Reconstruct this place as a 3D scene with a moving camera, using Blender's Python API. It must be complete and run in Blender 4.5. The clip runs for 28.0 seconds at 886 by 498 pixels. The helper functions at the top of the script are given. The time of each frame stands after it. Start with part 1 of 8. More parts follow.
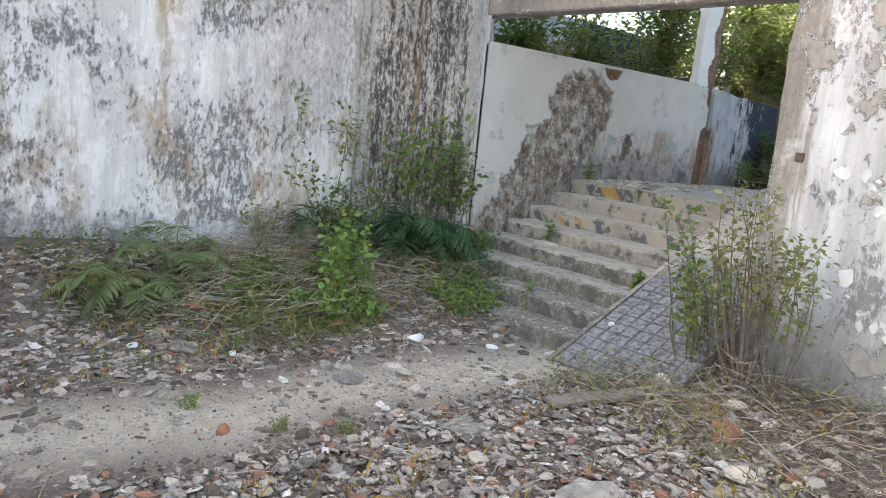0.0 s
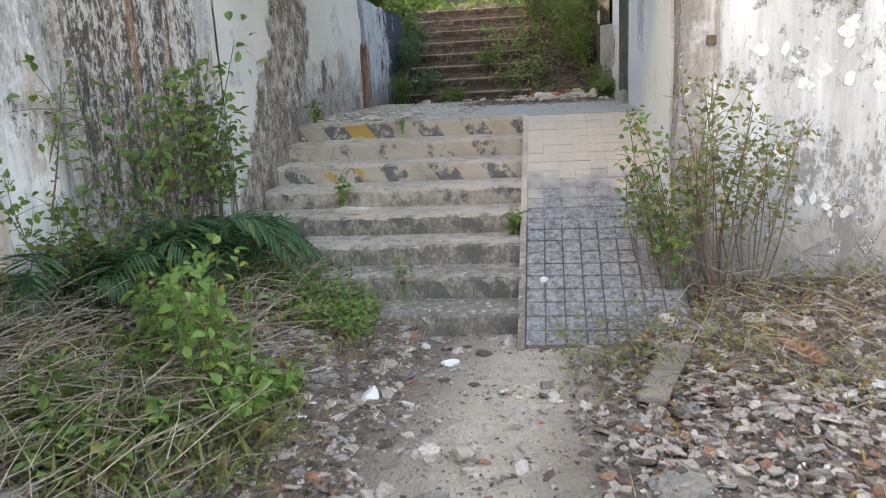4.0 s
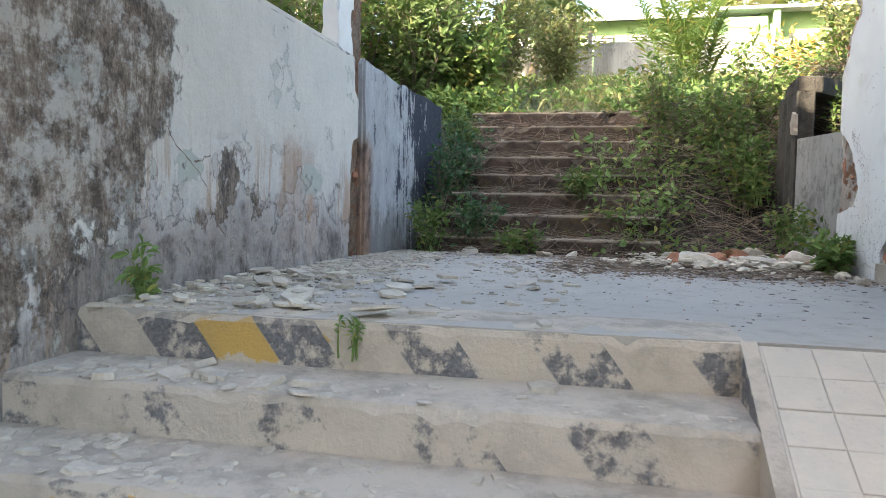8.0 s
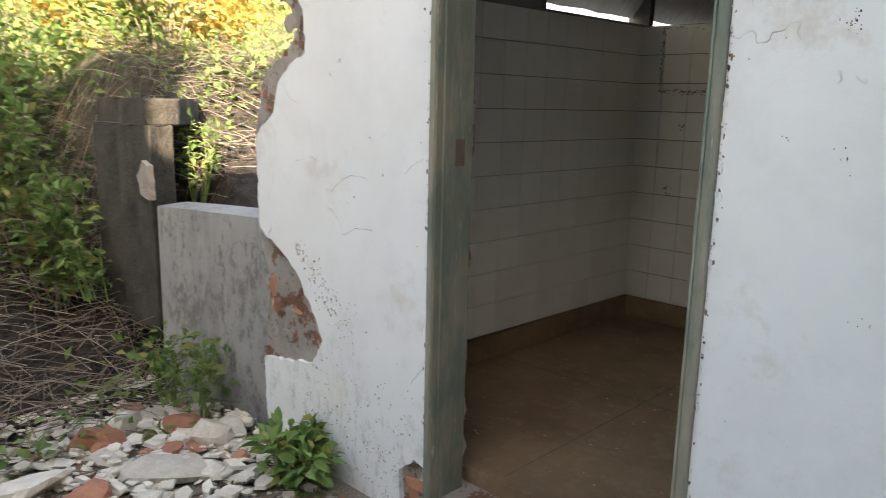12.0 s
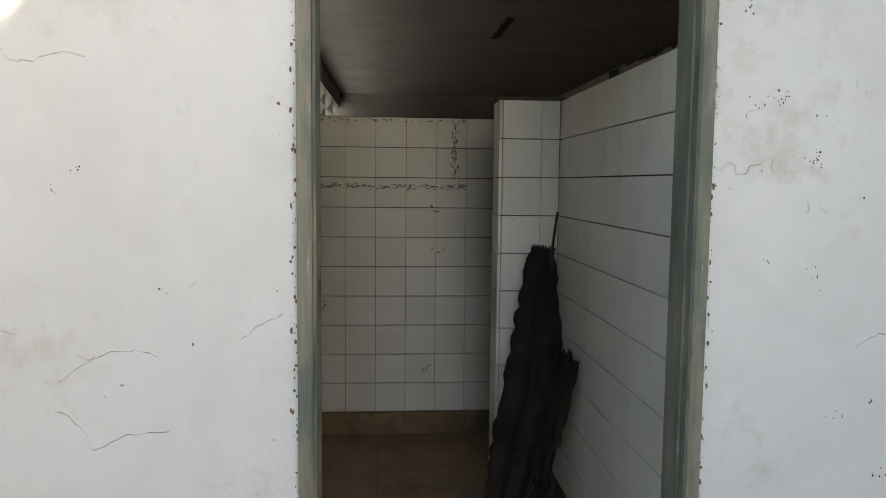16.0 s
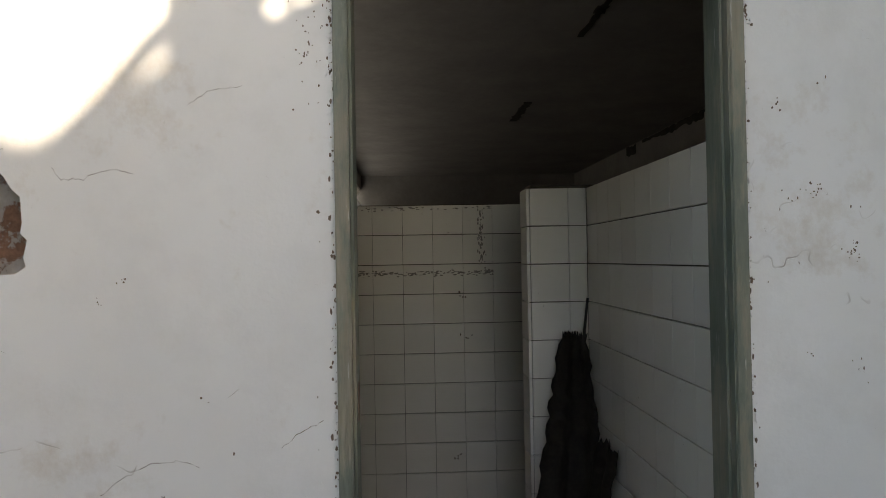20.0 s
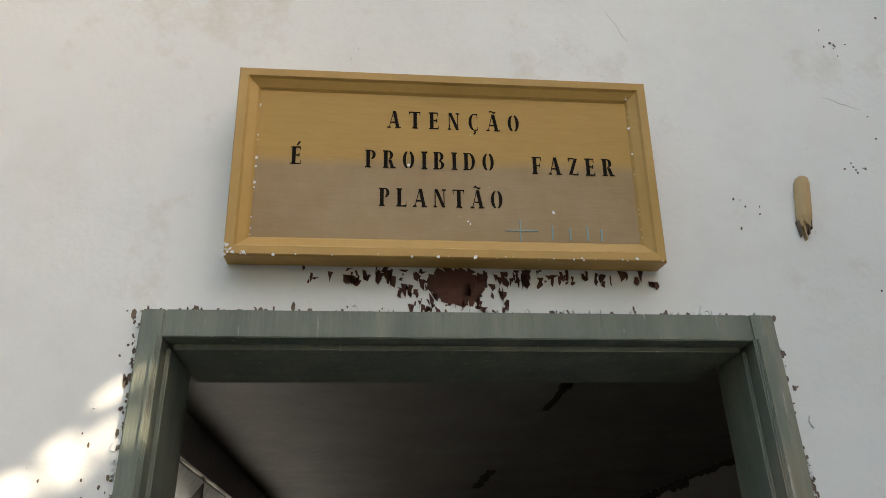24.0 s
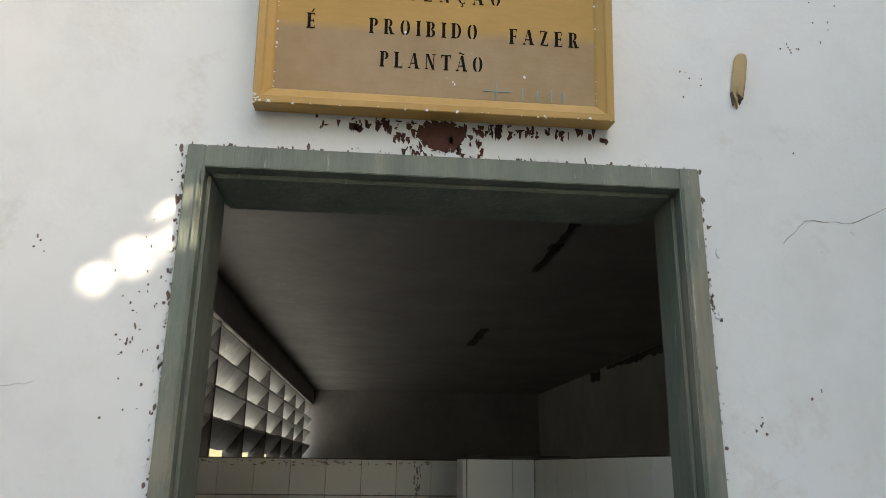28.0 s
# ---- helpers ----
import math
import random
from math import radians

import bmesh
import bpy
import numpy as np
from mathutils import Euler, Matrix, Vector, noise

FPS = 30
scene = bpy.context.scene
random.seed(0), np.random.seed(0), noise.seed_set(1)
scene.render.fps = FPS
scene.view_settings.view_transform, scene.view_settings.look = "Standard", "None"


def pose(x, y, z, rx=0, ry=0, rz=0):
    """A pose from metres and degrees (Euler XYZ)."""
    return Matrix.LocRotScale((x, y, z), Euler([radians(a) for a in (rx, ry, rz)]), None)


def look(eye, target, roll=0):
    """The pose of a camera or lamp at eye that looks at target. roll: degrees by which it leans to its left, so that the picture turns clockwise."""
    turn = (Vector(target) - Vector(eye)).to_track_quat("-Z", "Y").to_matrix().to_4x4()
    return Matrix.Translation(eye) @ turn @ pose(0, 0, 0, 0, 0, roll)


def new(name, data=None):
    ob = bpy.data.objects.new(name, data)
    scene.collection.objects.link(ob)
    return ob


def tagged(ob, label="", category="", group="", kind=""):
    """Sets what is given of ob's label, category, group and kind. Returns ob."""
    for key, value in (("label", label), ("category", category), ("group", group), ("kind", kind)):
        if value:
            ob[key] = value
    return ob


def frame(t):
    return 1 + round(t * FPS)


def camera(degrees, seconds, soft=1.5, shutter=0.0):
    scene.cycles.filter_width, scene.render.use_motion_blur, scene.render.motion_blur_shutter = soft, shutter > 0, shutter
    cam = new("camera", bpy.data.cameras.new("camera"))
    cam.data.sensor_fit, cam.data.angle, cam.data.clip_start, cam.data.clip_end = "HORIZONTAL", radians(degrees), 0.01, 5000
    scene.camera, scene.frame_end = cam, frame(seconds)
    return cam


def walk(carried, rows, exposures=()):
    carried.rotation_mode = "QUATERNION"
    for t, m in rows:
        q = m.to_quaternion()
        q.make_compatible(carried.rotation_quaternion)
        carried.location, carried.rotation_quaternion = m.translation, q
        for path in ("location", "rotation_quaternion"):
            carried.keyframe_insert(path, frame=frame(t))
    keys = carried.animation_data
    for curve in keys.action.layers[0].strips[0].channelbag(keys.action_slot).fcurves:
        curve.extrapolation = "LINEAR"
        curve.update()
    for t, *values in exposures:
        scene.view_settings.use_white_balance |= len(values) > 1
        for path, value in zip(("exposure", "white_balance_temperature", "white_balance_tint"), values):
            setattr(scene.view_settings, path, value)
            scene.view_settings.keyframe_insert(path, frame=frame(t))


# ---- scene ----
cam = camera(61.9, 28.0, 0.6, 0.15)

PATH = [
    (0, (0.349, -0.609, 1.707), (-1.137, 0.687, 1.37), 5.8),
    (0.5, (0.013, -0.796, 1.71), (-1.349, 0.63, 1.371), 2.4),
    (1, (-0.409, -0.844, 1.646), (-1.752, 0.568, 1.194), 0.7),
    (1.5, (-1.028, -0.895, 1.652), (-2.246, 0.61, 1.155), -0.5),
    (2, (-1.436, -0.97, 1.646), (-2.617, 0.577, 1.185), -0.9),
    (2.5, (-1.928, -0.98, 1.616), (-2.771, 0.782, 1.185), -0.0),
    (3, (-2.366, -0.964, 1.61), (-3.1, 0.836, 1.14), -0.6),
    (3.5, (-2.694, -0.873, 1.59), (-3.133, 0.999, 1.04), -1.7),
    (4, (-2.993, -0.453, 1.62), (-3.274, 1.471, 1.15), -3.1),
    (4.5, (-3.173, 0.037, 1.568), (-3.322, 2.007, 1.254), 2.2),
    (6.5, (-3.167, 2.289, 1.446), (-3.06, 4.265, 1.156), 3.1),
    (7, (-3.229, 2.852, 1.469), (-3.289, 4.834, 1.203), 1.3),
    (7.5, (-3.395, 3.361, 1.532), (-3.738, 5.327, 1.4), 0.2),
    (8, (-3.526, 4.029, 1.547), (-3.97, 5.976, 1.432), 1.1),
    (8.5, (-3.729, 4.584, 1.613), (-4.083, 6.547, 1.75), -1.4),
    (9, (-3.753, 5.013, 1.736), (-4.024, 6.994, 1.797), 1.2),
    (9.5, (-3.796, 5.251, 1.706), (-3.771, 7.246, 1.84), 6.2),
    (10, (-3.855, 5.481, 1.871), (-3.667, 7.472, 1.864), 2.1),
    (10.5, (-3.795, 5.703, 2.017), (-3.4, 7.654, 1.829), -1.1),
    (11, (-3.694, 6.033, 2.173), (-3.0, 7.909, 2.156), -1.2),
    (11.5, (-3.665, 6.382, 2.207), (-2.714, 8.135, 2.053), 0.4),
    (12, (-3.681, 6.618, 2.54), (-2.272, 7.985, 2.154), 1.3),
    (12.5, (-3.657, 6.924, 2.553), (-2.012, 7.999, 2.181), 3.2),
    (13, (-3.646, 7.285, 2.546), (-1.844, 8.067, 2.168), 1.9),
    (13.5, (-3.655, 7.618, 2.546), (-1.723, 7.937, 2.141), 0.3),
    (15.5, (-3.643, 7.976, 2.651), (-1.66, 7.789, 2.472), 0.3),
    (16, (-3.671, 7.972, 2.647), (-1.686, 7.813, 2.47), 0.6),
    (16.5, (-3.693, 7.974, 2.654), (-1.707, 7.794, 2.502), 0.4),
    (17, (-3.706, 7.997, 2.654), (-1.716, 7.857, 2.511), 0.3),
    (17.5, (-3.709, 8.004, 2.651), (-1.72, 7.883, 2.484), -0.1),
    (18, (-3.706, 8.008, 2.658), (-1.715, 7.878, 2.521), -0.1),
    (18.5, (-3.703, 8.021, 2.663), (-1.708, 7.937, 2.554), 0.3),
    (19, (-3.698, 8.022, 2.663), (-1.702, 7.948, 2.557), 0.3),
    (19.5, (-3.69, 8.018, 2.682), (-1.693, 7.926, 2.632), -0.1),
    (20, (-3.676, 8.009, 2.703), (-1.679, 7.903, 2.728), -1.0),
    (20.5, (-3.563, 7.971, 2.76), (-1.567, 7.87, 2.851), -1.4),
    (21, (-3.27, 7.872, 2.904), (-1.306, 7.864, 3.286), -1.8),
    (21.5, (-3.147, 7.871, 2.997), (-1.21, 7.781, 3.487), -2.4),
    (22, (-3.15, 7.859, 3.088), (-1.275, 7.659, 3.755), -4.1),
    (22.5, (-3.129, 7.852, 3.099), (-1.317, 7.654, 3.922), -3.7),
    (24.5, (-3.098, 7.854, 3.081), (-1.311, 7.656, 3.957), -1.4),
    (25, (-3.098, 7.863, 3.087), (-1.31, 7.65, 3.957), -1.5),
    (25.5, (-3.097, 7.866, 3.08), (-1.308, 7.661, 3.951), -1.5),
    (26, (-3.097, 7.869, 3.077), (-1.297, 7.679, 3.926), -1.1),
    (26.5, (-3.098, 7.868, 3.062), (-1.287, 7.695, 3.893), -0.7),
    (27, (-3.115, 7.85, 3.036), (-1.281, 7.698, 3.821), -0.3),
    (27.5, (-3.126, 7.832, 3.016), (-1.246, 7.626, 3.666), -0.4),
    (28, (-3.308, 7.839, 2.949), (-1.397, 7.657, 3.512), 0.7),
]
EXPOSURE = [(0, 2.45, 7700, 11), (3, 2.65, 7800, 11), (4.5, 2.55, 7800, 10), (7, 2.55, 7500, 10), (8, 2.8, 7300, 10), (9, 2.25, 8000, 12), (10, 1.95, 8200, 12), (11, 1.95, 7400, 12),
            (12, 2.8, 7900, 11), (13, 2.85, 8000, 12), (17, 2.6, 8200, 12), (18, 2.5, 8100, 12), (19, 2.3, 8000, 11), (20, 1.95, 8200, 13), (21, 1.75, 8200, 12), (22, 2.1, 7900, 10), (26, 1.9, 8000, 10), (28, 2.3, 7700, 10)]
walk(cam, [(t, look(eye, target, roll)) for t, eye, target, roll in PATH], EXPOSURE)

# ---- light ----
world = bpy.data.worlds.new("sky")
scene.world = world
world.use_nodes = True
wn = world.node_tree
sky = wn.nodes.new("ShaderNodeTexSky")
sky.sky_type, sky.sun_disc = "NISHITA", False
SUN_EL, SUN_AZ = 26.0, -140.0
sky.sun_elevation, sky.sun_rotation = radians(SUN_EL), radians(SUN_AZ)
sky.dust_density, sky.ozone_density = 2.5, 1.0
wn.nodes["Background"].inputs["Strength"].default_value = 0.15
wn.links.new(sky.outputs[0], wn.nodes["Background"].inputs["Color"])
sun = new("sun", bpy.data.lights.new("sun", "SUN"))
sun.data.energy, sun.data.angle, sun.data.color = 4.0, radians(0.55), (1.0, 0.93, 0.82)
SUN_DIR = Vector((math.sin(radians(SUN_AZ)) * math.cos(radians(SUN_EL)),
                  math.cos(radians(SUN_AZ)) * math.cos(radians(SUN_EL)), math.sin(radians(SUN_EL))))
sun.matrix_world = look(SUN_DIR * 40, (0, 0, 0))

# Sky light in the louvred opening.
sky_lamp = new("louvre_daylight", bpy.data.lights.new("louvre_daylight", "AREA"))
sky_lamp.data.shape, sky_lamp.data.size, sky_lamp.data.size_y = "RECTANGLE", 8.6, 0.76
sky_lamp.data.energy, sky_lamp.data.color = 9.5, (0.93, 0.97, 1.0)
sky_lamp.matrix_world = pose(3.5, 8.90, 3.385, -94, 0, -0.75)


# ---- materials ----
class Graph:
    """A small writer of node materials."""

    def __init__(self, name):
        self.mat = bpy.data.materials.new(name)
        self.mat.use_nodes = True
        self.tree = self.mat.node_tree
        self.bsdf = self.tree.nodes["Principled BSDF"]
        self.out = self.tree.nodes["Material Output"]
        self.pos = self.node("ShaderNodeNewGeometry").outputs["Position"]

    def put(self, socket, value):
        if isinstance(value, bpy.types.NodeSocket):
            self.tree.links.new(value, socket)
        else:
            socket.default_value = value

    def node(self, kind, *args):
        n = self.tree.nodes.new(kind)
        for socket, value in zip(n.inputs, args):
            if value is not None:
                self.put(socket, value)
        return n

    def math(self, op, a, b=0.0, clamp=False):
        n = self.node("ShaderNodeMath", a, b)
        n.operation, n.use_clamp = op, clamp
        return n.outputs[0]

    def scaled(self, x, y, z, vec=None, shift=(0, 0, 0)):
        n = self.node("ShaderNodeMapping", vec or self.pos)
        n.inputs["Scale"].default_value, n.inputs["Location"].default_value = (x, y, z), shift
        return n.outputs[0]

    def noise(self, vec=None, scale=1.0, detail=4.0, rough=0.6):
        n = self.node("ShaderNodeTexNoise")
        self.put(n.inputs["Vector"], vec or self.pos)
        n.inputs["Scale"].default_value, n.inputs["Detail"].default_value, n.inputs["Roughness"].default_value = scale, detail, rough
        return n.outputs["Fac"]

    def warped(self, amount, scale):
        """The place, pushed about by noise."""
        n = self.node("ShaderNodeTexNoise", self.pos)
        n.inputs["Scale"].default_value = scale
        by = self.node("ShaderNodeVectorMath", n.outputs["Color"], (amount, amount, amount))
        by.operation = "MULTIPLY"
        return self.node("ShaderNodeVectorMath", self.pos, by.outputs[0]).outputs[0]

    def cells(self, vec=None, scale=1.0, feature="F1", out="Distance"):
        n = self.node("ShaderNodeTexVoronoi")
        n.feature = feature
        self.put(n.inputs["Vector"], vec or self.pos)
        n.inputs["Scale"].default_value = scale
        return n.outputs[out]

    def step(self, value, low, high):
        """0 below low, 1 above high."""
        n = self.node("ShaderNodeMapRange", value, low, high, 0.0, 1.0)
        n.clamp = True
        return n.outputs[0]

    def mix(self, fac, a, b, mode="MIX"):
        n = self.node("ShaderNodeMix")
        n.data_type, n.blend_type = "RGBA", mode
        self.put(n.inputs[0], fac)
        for socket, value in ((n.inputs[6], a), (n.inputs[7], b)):
            self.put(socket, (*value, 1) if isinstance(value, tuple) and len(value) == 3 else value)
        return n.outputs[2]

    def axes(self):
        n = self.node("ShaderNodeSeparateXYZ", self.pos)
        return n.outputs[0], n.outputs[1], n.outputs[2]

    def random(self):
        return self.node("ShaderNodeObjectInfo").outputs["Random"]

    def island(self):
        return self.node("ShaderNodeNewGeometry").outputs["Random Per Island"]

    def blob(self, a, b, ca, cb, ra, rb):
        """Falls from 1 at the middle of an ellipse to 0 at its rim and below outside."""
        u = self.math("DIVIDE", self.math("SUBTRACT", a, ca), ra)
        v = self.math("DIVIDE", self.math("SUBTRACT", b, cb), rb)
        return self.math("SUBTRACT", 1.0, self.math("ADD", self.math("MULTIPLY", u, u), self.math("MULTIPLY", v, v)))

    def done(self, color, rough=0.85, bump=None, depth=0.01, strength=0.6, metal=0.0, spec=None):
        self.put(self.bsdf.inputs["Base Color"], (*color, 1) if isinstance(color, tuple) and len(color) == 3 else color)
        self.put(self.bsdf.inputs["Roughness"], rough)
        self.bsdf.inputs["Metallic"].default_value = metal
        if spec is not None:
            self.bsdf.inputs["Specular IOR Level"].default_value = spec
        if bump is not None:
            n = self.node("ShaderNodeBump")
            n.inputs["Strength"].default_value, n.inputs["Distance"].default_value = strength, depth
            self.put(n.inputs["Height"], bump)
            self.tree.links.new(n.outputs[0], self.bsdf.inputs["Normal"])
        return self.mat


def add(g, *values):
    total = values[0]
    for v in values[1:]:
        total = g.math("ADD", total, v)
    return total


def vertical(g, x, z, shift=(0, 0, 0), detail=6, rough=0.65):
    """Noise drawn out up and down a wall."""
    return g.noise(g.scaled(x, x, z, shift=shift), detail=detail, rough=rough)


def front_wall():
    """Old white paint: grey and beige washes from above, clusters of black mildew specks, a rotten brown strip at the corner."""
    g = Graph("mildewed_white_wall")
    x, y, z = g.axes()
    fine = g.noise(scale=75, detail=6, rough=0.75)
    broad = g.noise(scale=1.1, detail=5, rough=0.65)
    wide = vertical(g, 2.4, 0.22, (1, 7, 0))
    runs = vertical(g, 9, 0.55, (4, 2, 0), 9, 0.72)
    dash = g.noise(g.scaled(1, 1, 0.42), scale=34, detail=10, rough=0.85)
    blot = g.noise(g.scaled(1, 1, 0.6, shift=(3, 3, 1)), scale=11, detail=10, rough=0.78)
    col = g.mix(g.step(broad, 0.35, 0.65), (0.88, 0.88, 0.89), (0.80, 0.81, 0.83))
    up = g.step(g.math("ADD", z, g.math("MULTIPLY", runs, 1.5)), 1.2, 2.9)
    wash = g.math("MULTIPLY", g.step(add(g, wide, g.math("MULTIPLY", runs, 0.35), g.math("MULTIPLY", up, 0.16)), 0.70, 0.90), 0.55)
    col = g.mix(wash, col, g.mix(g.step(runs, 0.4, 0.65), (0.46, 0.445, 0.43), (0.62, 0.59, 0.56)))
    tan = g.step(add(g, vertical(g, 1.9, 0.55, (8, 3, 5), 7), g.math("MULTIPLY", blot, 0.25)), 0.645, 0.77)
    col = g.mix(g.math("MULTIPLY", tan, 0.85), col, g.mix(g.step(blot, 0.4, 0.62), (0.30, 0.175, 0.085), (0.54, 0.42, 0.30)))
    drip = g.step(vertical(g, 16, 0.30, (6, 1, 2), 4), 0.66, 0.70)
    col = g.mix(g.math("MULTIPLY", drip, 0.8), col, (0.87, 0.87, 0.87))
    chalk = g.step(g.noise(g.scaled(1, 1, 0.55, shift=(9, 2, 6)), scale=8, detail=10, rough=0.8), 0.52, 0.57)
    col = g.mix(g.math("MULTIPLY", chalk, 0.65), col, (0.93, 0.94, 0.96))
    hair = g.step(vertical(g, 44, 2.6, (2, 9, 4), 8, 0.8), 0.55, 0.62)
    patch = g.step(add(g, vertical(g, 3.1, 0.5, (5, 5, 9), 6), g.math("MULTIPLY", up, 0.10), g.math("MULTIPLY", blot, 0.2)), 0.60, 0.74)
    col = g.mix(g.math("MULTIPLY", g.math("MULTIPLY", hair, patch), 0.45), col, (0.23, 0.215, 0.205))
    dense = add(g, g.math("MULTIPLY", broad, 0.80), g.math("MULTIPLY", blot, 0.42), g.math("MULTIPLY", g.step(z, 1.4, 0.1), 0.06))
    speck = g.step(add(g, dash, dense), 1.190, 1.225)
    col = g.mix(g.math("MULTIPLY", speck, 0.86), col, g.mix(fine, (0.045, 0.045, 0.05), (0.24, 0.235, 0.235)))
    haze = g.step(add(g, dash, dense), 1.07, 1.22)
    col = g.mix(g.math("MULTIPLY", haze, 0.15), col, (0.30, 0.29, 0.29))
    foot = g.step(add(g, z, g.math("MULTIPLY", broad, -0.9), g.math("MULTIPLY", blot, -0.9)), -0.18, -0.55)
    col = g.mix(g.math("MULTIPLY", foot, 0.82), col, g.mix(g.step(dash, 0.42, 0.58), (0.06, 0.06, 0.065), (0.46, 0.46, 0.47)))
    near = g.step(add(g, y, g.math("MULTIPLY", runs, 0.9), g.math("MULTIPLY", dash, 0.4)), 3.92, 4.16)
    grey = g.math("MULTIPLY", g.step(add(g, z, g.math("MULTIPLY", runs, 1.4)), 1.9, 2.6), g.step(add(g, y, g.math("MULTIPLY", broad, 2.0)), 2.9, 4.2))
    col = g.mix(g.math("MULTIPLY", grey, g.step(dash, 0.36, 0.62)), col, (0.22, 0.21, 0.205))
    rot = g.math("MULTIPLY", near, g.step(add(g, z, g.math("MULTIPLY", blot, -1.0)), -0.15, 0.35))
    rot = g.math("MULTIPLY", rot, g.step(y, 4.50, 4.40))
    streaks = vertical(g, 12, 0.6, (7, 5, 1), 9, 0.72)
    bark = g.mix(g.step(add(g, streaks, g.math("MULTIPLY", runs, 0.6), g.math("MULTIPLY", dash, 0.3)), 0.93, 1.06), (0.035, 0.026, 0.021), (0.34, 0.24, 0.165))
    bark = g.mix(g.step(add(g, dash, g.math("MULTIPLY", blot, 0.5), g.math("MULTIPLY", streaks, 0.3)), 0.88, 0.96), bark, (0.62, 0.59, 0.56))
    col = g.mix(g.math("MULTIPLY", rot, 0.92), col, bark)
    line = g.math("SUBTRACT", 0.02, g.math("ABSOLUTE", g.math("SUBTRACT", y, 3.93)))
    line = g.math("MULTIPLY", g.step(add(g, line, g.math("MULTIPLY", g.math("SUBTRACT", runs, 0.5), 0.25)), 0.0, 0.04), g.step(z, 1.2, 1.7))
    col = g.mix(g.math("MULTIPLY", line, 0.85), col, g.mix(runs, (0.20, 0.10, 0.04), (0.40, 0.21, 0.09)))
    height = add(g, g.math("MULTIPLY", fine, 0.35), g.math("MULTIPLY", dash, 0.5), g.math("MULTIPLY", speck, -0.5), g.math("MULTIPLY", rot, blot))
    return g.done(col, 0.9, height, 0.012, 0.8)


def flaking_wall(name, base, flakes=True, dark=0.5):
    """Whitewash with broad grey and brown runs, black mottling and large curling flakes."""
    g = Graph(name)
    x, y, z = g.axes()
    fine = g.noise(scale=75, detail=6, rough=0.75)
    broad = g.noise(scale=1.3, detail=6, rough=0.65)
    wide = vertical(g, 2.3, 0.34, (2, 2, 0), 7)
    runs = vertical(g, 17, 1.3, (1, 4, 0), 9, 0.75)
    dash = g.noise(g.scaled(1, 1, 0.5), scale=26, detail=10, rough=0.82)
    col = g.mix(g.step(broad, 0.35, 0.65), base, tuple(c * 0.90 for c in base))
    col = g.mix(g.math("MULTIPLY", g.step(add(g, wide, g.math("MULTIPLY", runs, 0.35)), 0.66, 0.80), 0.72), col, g.mix(g.step(runs, 0.38, 0.64), tuple(c * 0.36 for c in base), tuple(c * 0.68 for c in base)))
    if flakes:
        tan = g.math("MULTIPLY", g.step(g.math("ADD", x, g.math("MULTIPLY", runs, -0.4)), -2.10, -2.20), g.step(g.noise(scale=3.0, detail=8, rough=0.7), 0.30, 0.44))
        col = g.mix(g.math("MULTIPLY", tan, 0.85), col, g.mix(g.step(dash, 0.38, 0.62), (0.15, 0.11, 0.085), (0.48, 0.41, 0.34)))
        brown = g.step(add(g, vertical(g, 2.9, 0.6, (9, 1, 4), 8), g.math("MULTIPLY", runs, 0.3)), 0.68, 0.80)
        col = g.mix(g.math("MULTIPLY", brown, 0.5), col, g.mix(g.step(runs, 0.36, 0.66), (0.30, 0.245, 0.205), (0.60, 0.53, 0.46)))
        foot = g.step(add(g, z, g.math("MULTIPLY", broad, -0.9), g.math("MULTIPLY", dash, -0.6)), 0.05, -0.35)
        col = g.mix(g.math("MULTIPLY", foot, 0.75), col, g.mix(g.step(dash, 0.38, 0.62), (0.12, 0.105, 0.095), (0.44, 0.39, 0.35)))
        band = g.math("SUBTRACT", 0.02, g.math("ABSOLUTE", g.math("ADD", x, 1.93)))
        band = g.step(add(g, band, g.math("MULTIPLY", g.math("SUBTRACT", runs, 0.5), 0.25)), 0.0, 0.05)
        col = g.mix(g.math("MULTIPLY", band, 0.75), col, g.mix(g.step(dash, 0.38, 0.60), (0.10, 0.085, 0.075), (0.50, 0.39, 0.29)))
    mark = g.step(add(g, dash, g.math("MULTIPLY", broad, 0.7), g.math("MULTIPLY", runs, 0.3)), 1.03, 1.10)
    col = g.mix(g.math("MULTIPLY", mark, 0.8), col, g.mix(fine, (0.06, 0.055, 0.05), (0.26, 0.24, 0.225)))
    col = g.mix(g.math("MULTIPLY", g.step(add(g, dash, broad), 0.98, 1.2), dark), col, tuple(c * 0.5 for c in base))
    height = add(g, g.math("MULTIPLY", fine, 0.35), g.math("MULTIPLY", dash, 0.5))
    if flakes:
        edge = g.noise(g.scaled(1, 1, 0.8), scale=3.2, detail=9, rough=0.58)
        flake = g.step(edge, 0.592, 0.598)
        bare = g.mix(g.step(dash, 0.35, 0.65), (0.30, 0.27, 0.245), (0.56, 0.52, 0.48))
        col = g.mix(g.math("MULTIPLY", flake, 0.85), col, bare)
        rim = g.math("MULTIPLY", g.step(edge, 0.574, 0.588), g.math("SUBTRACT", 1.0, flake))
        col = g.mix(rim, col, (0.90, 0.90, 0.90))
        shade = g.math("MULTIPLY", flake, g.step(edge, 0.610, 0.598))
        col = g.mix(g.math("MULTIPLY", shade, 0.7), col, (0.12, 0.10, 0.09))
        height = add(g, height, g.math("MULTIPLY", flake, -2.2), g.math("MULTIPLY", rim, 1.2))
    return g.done(col, 0.9, height, 0.015, 0.9)


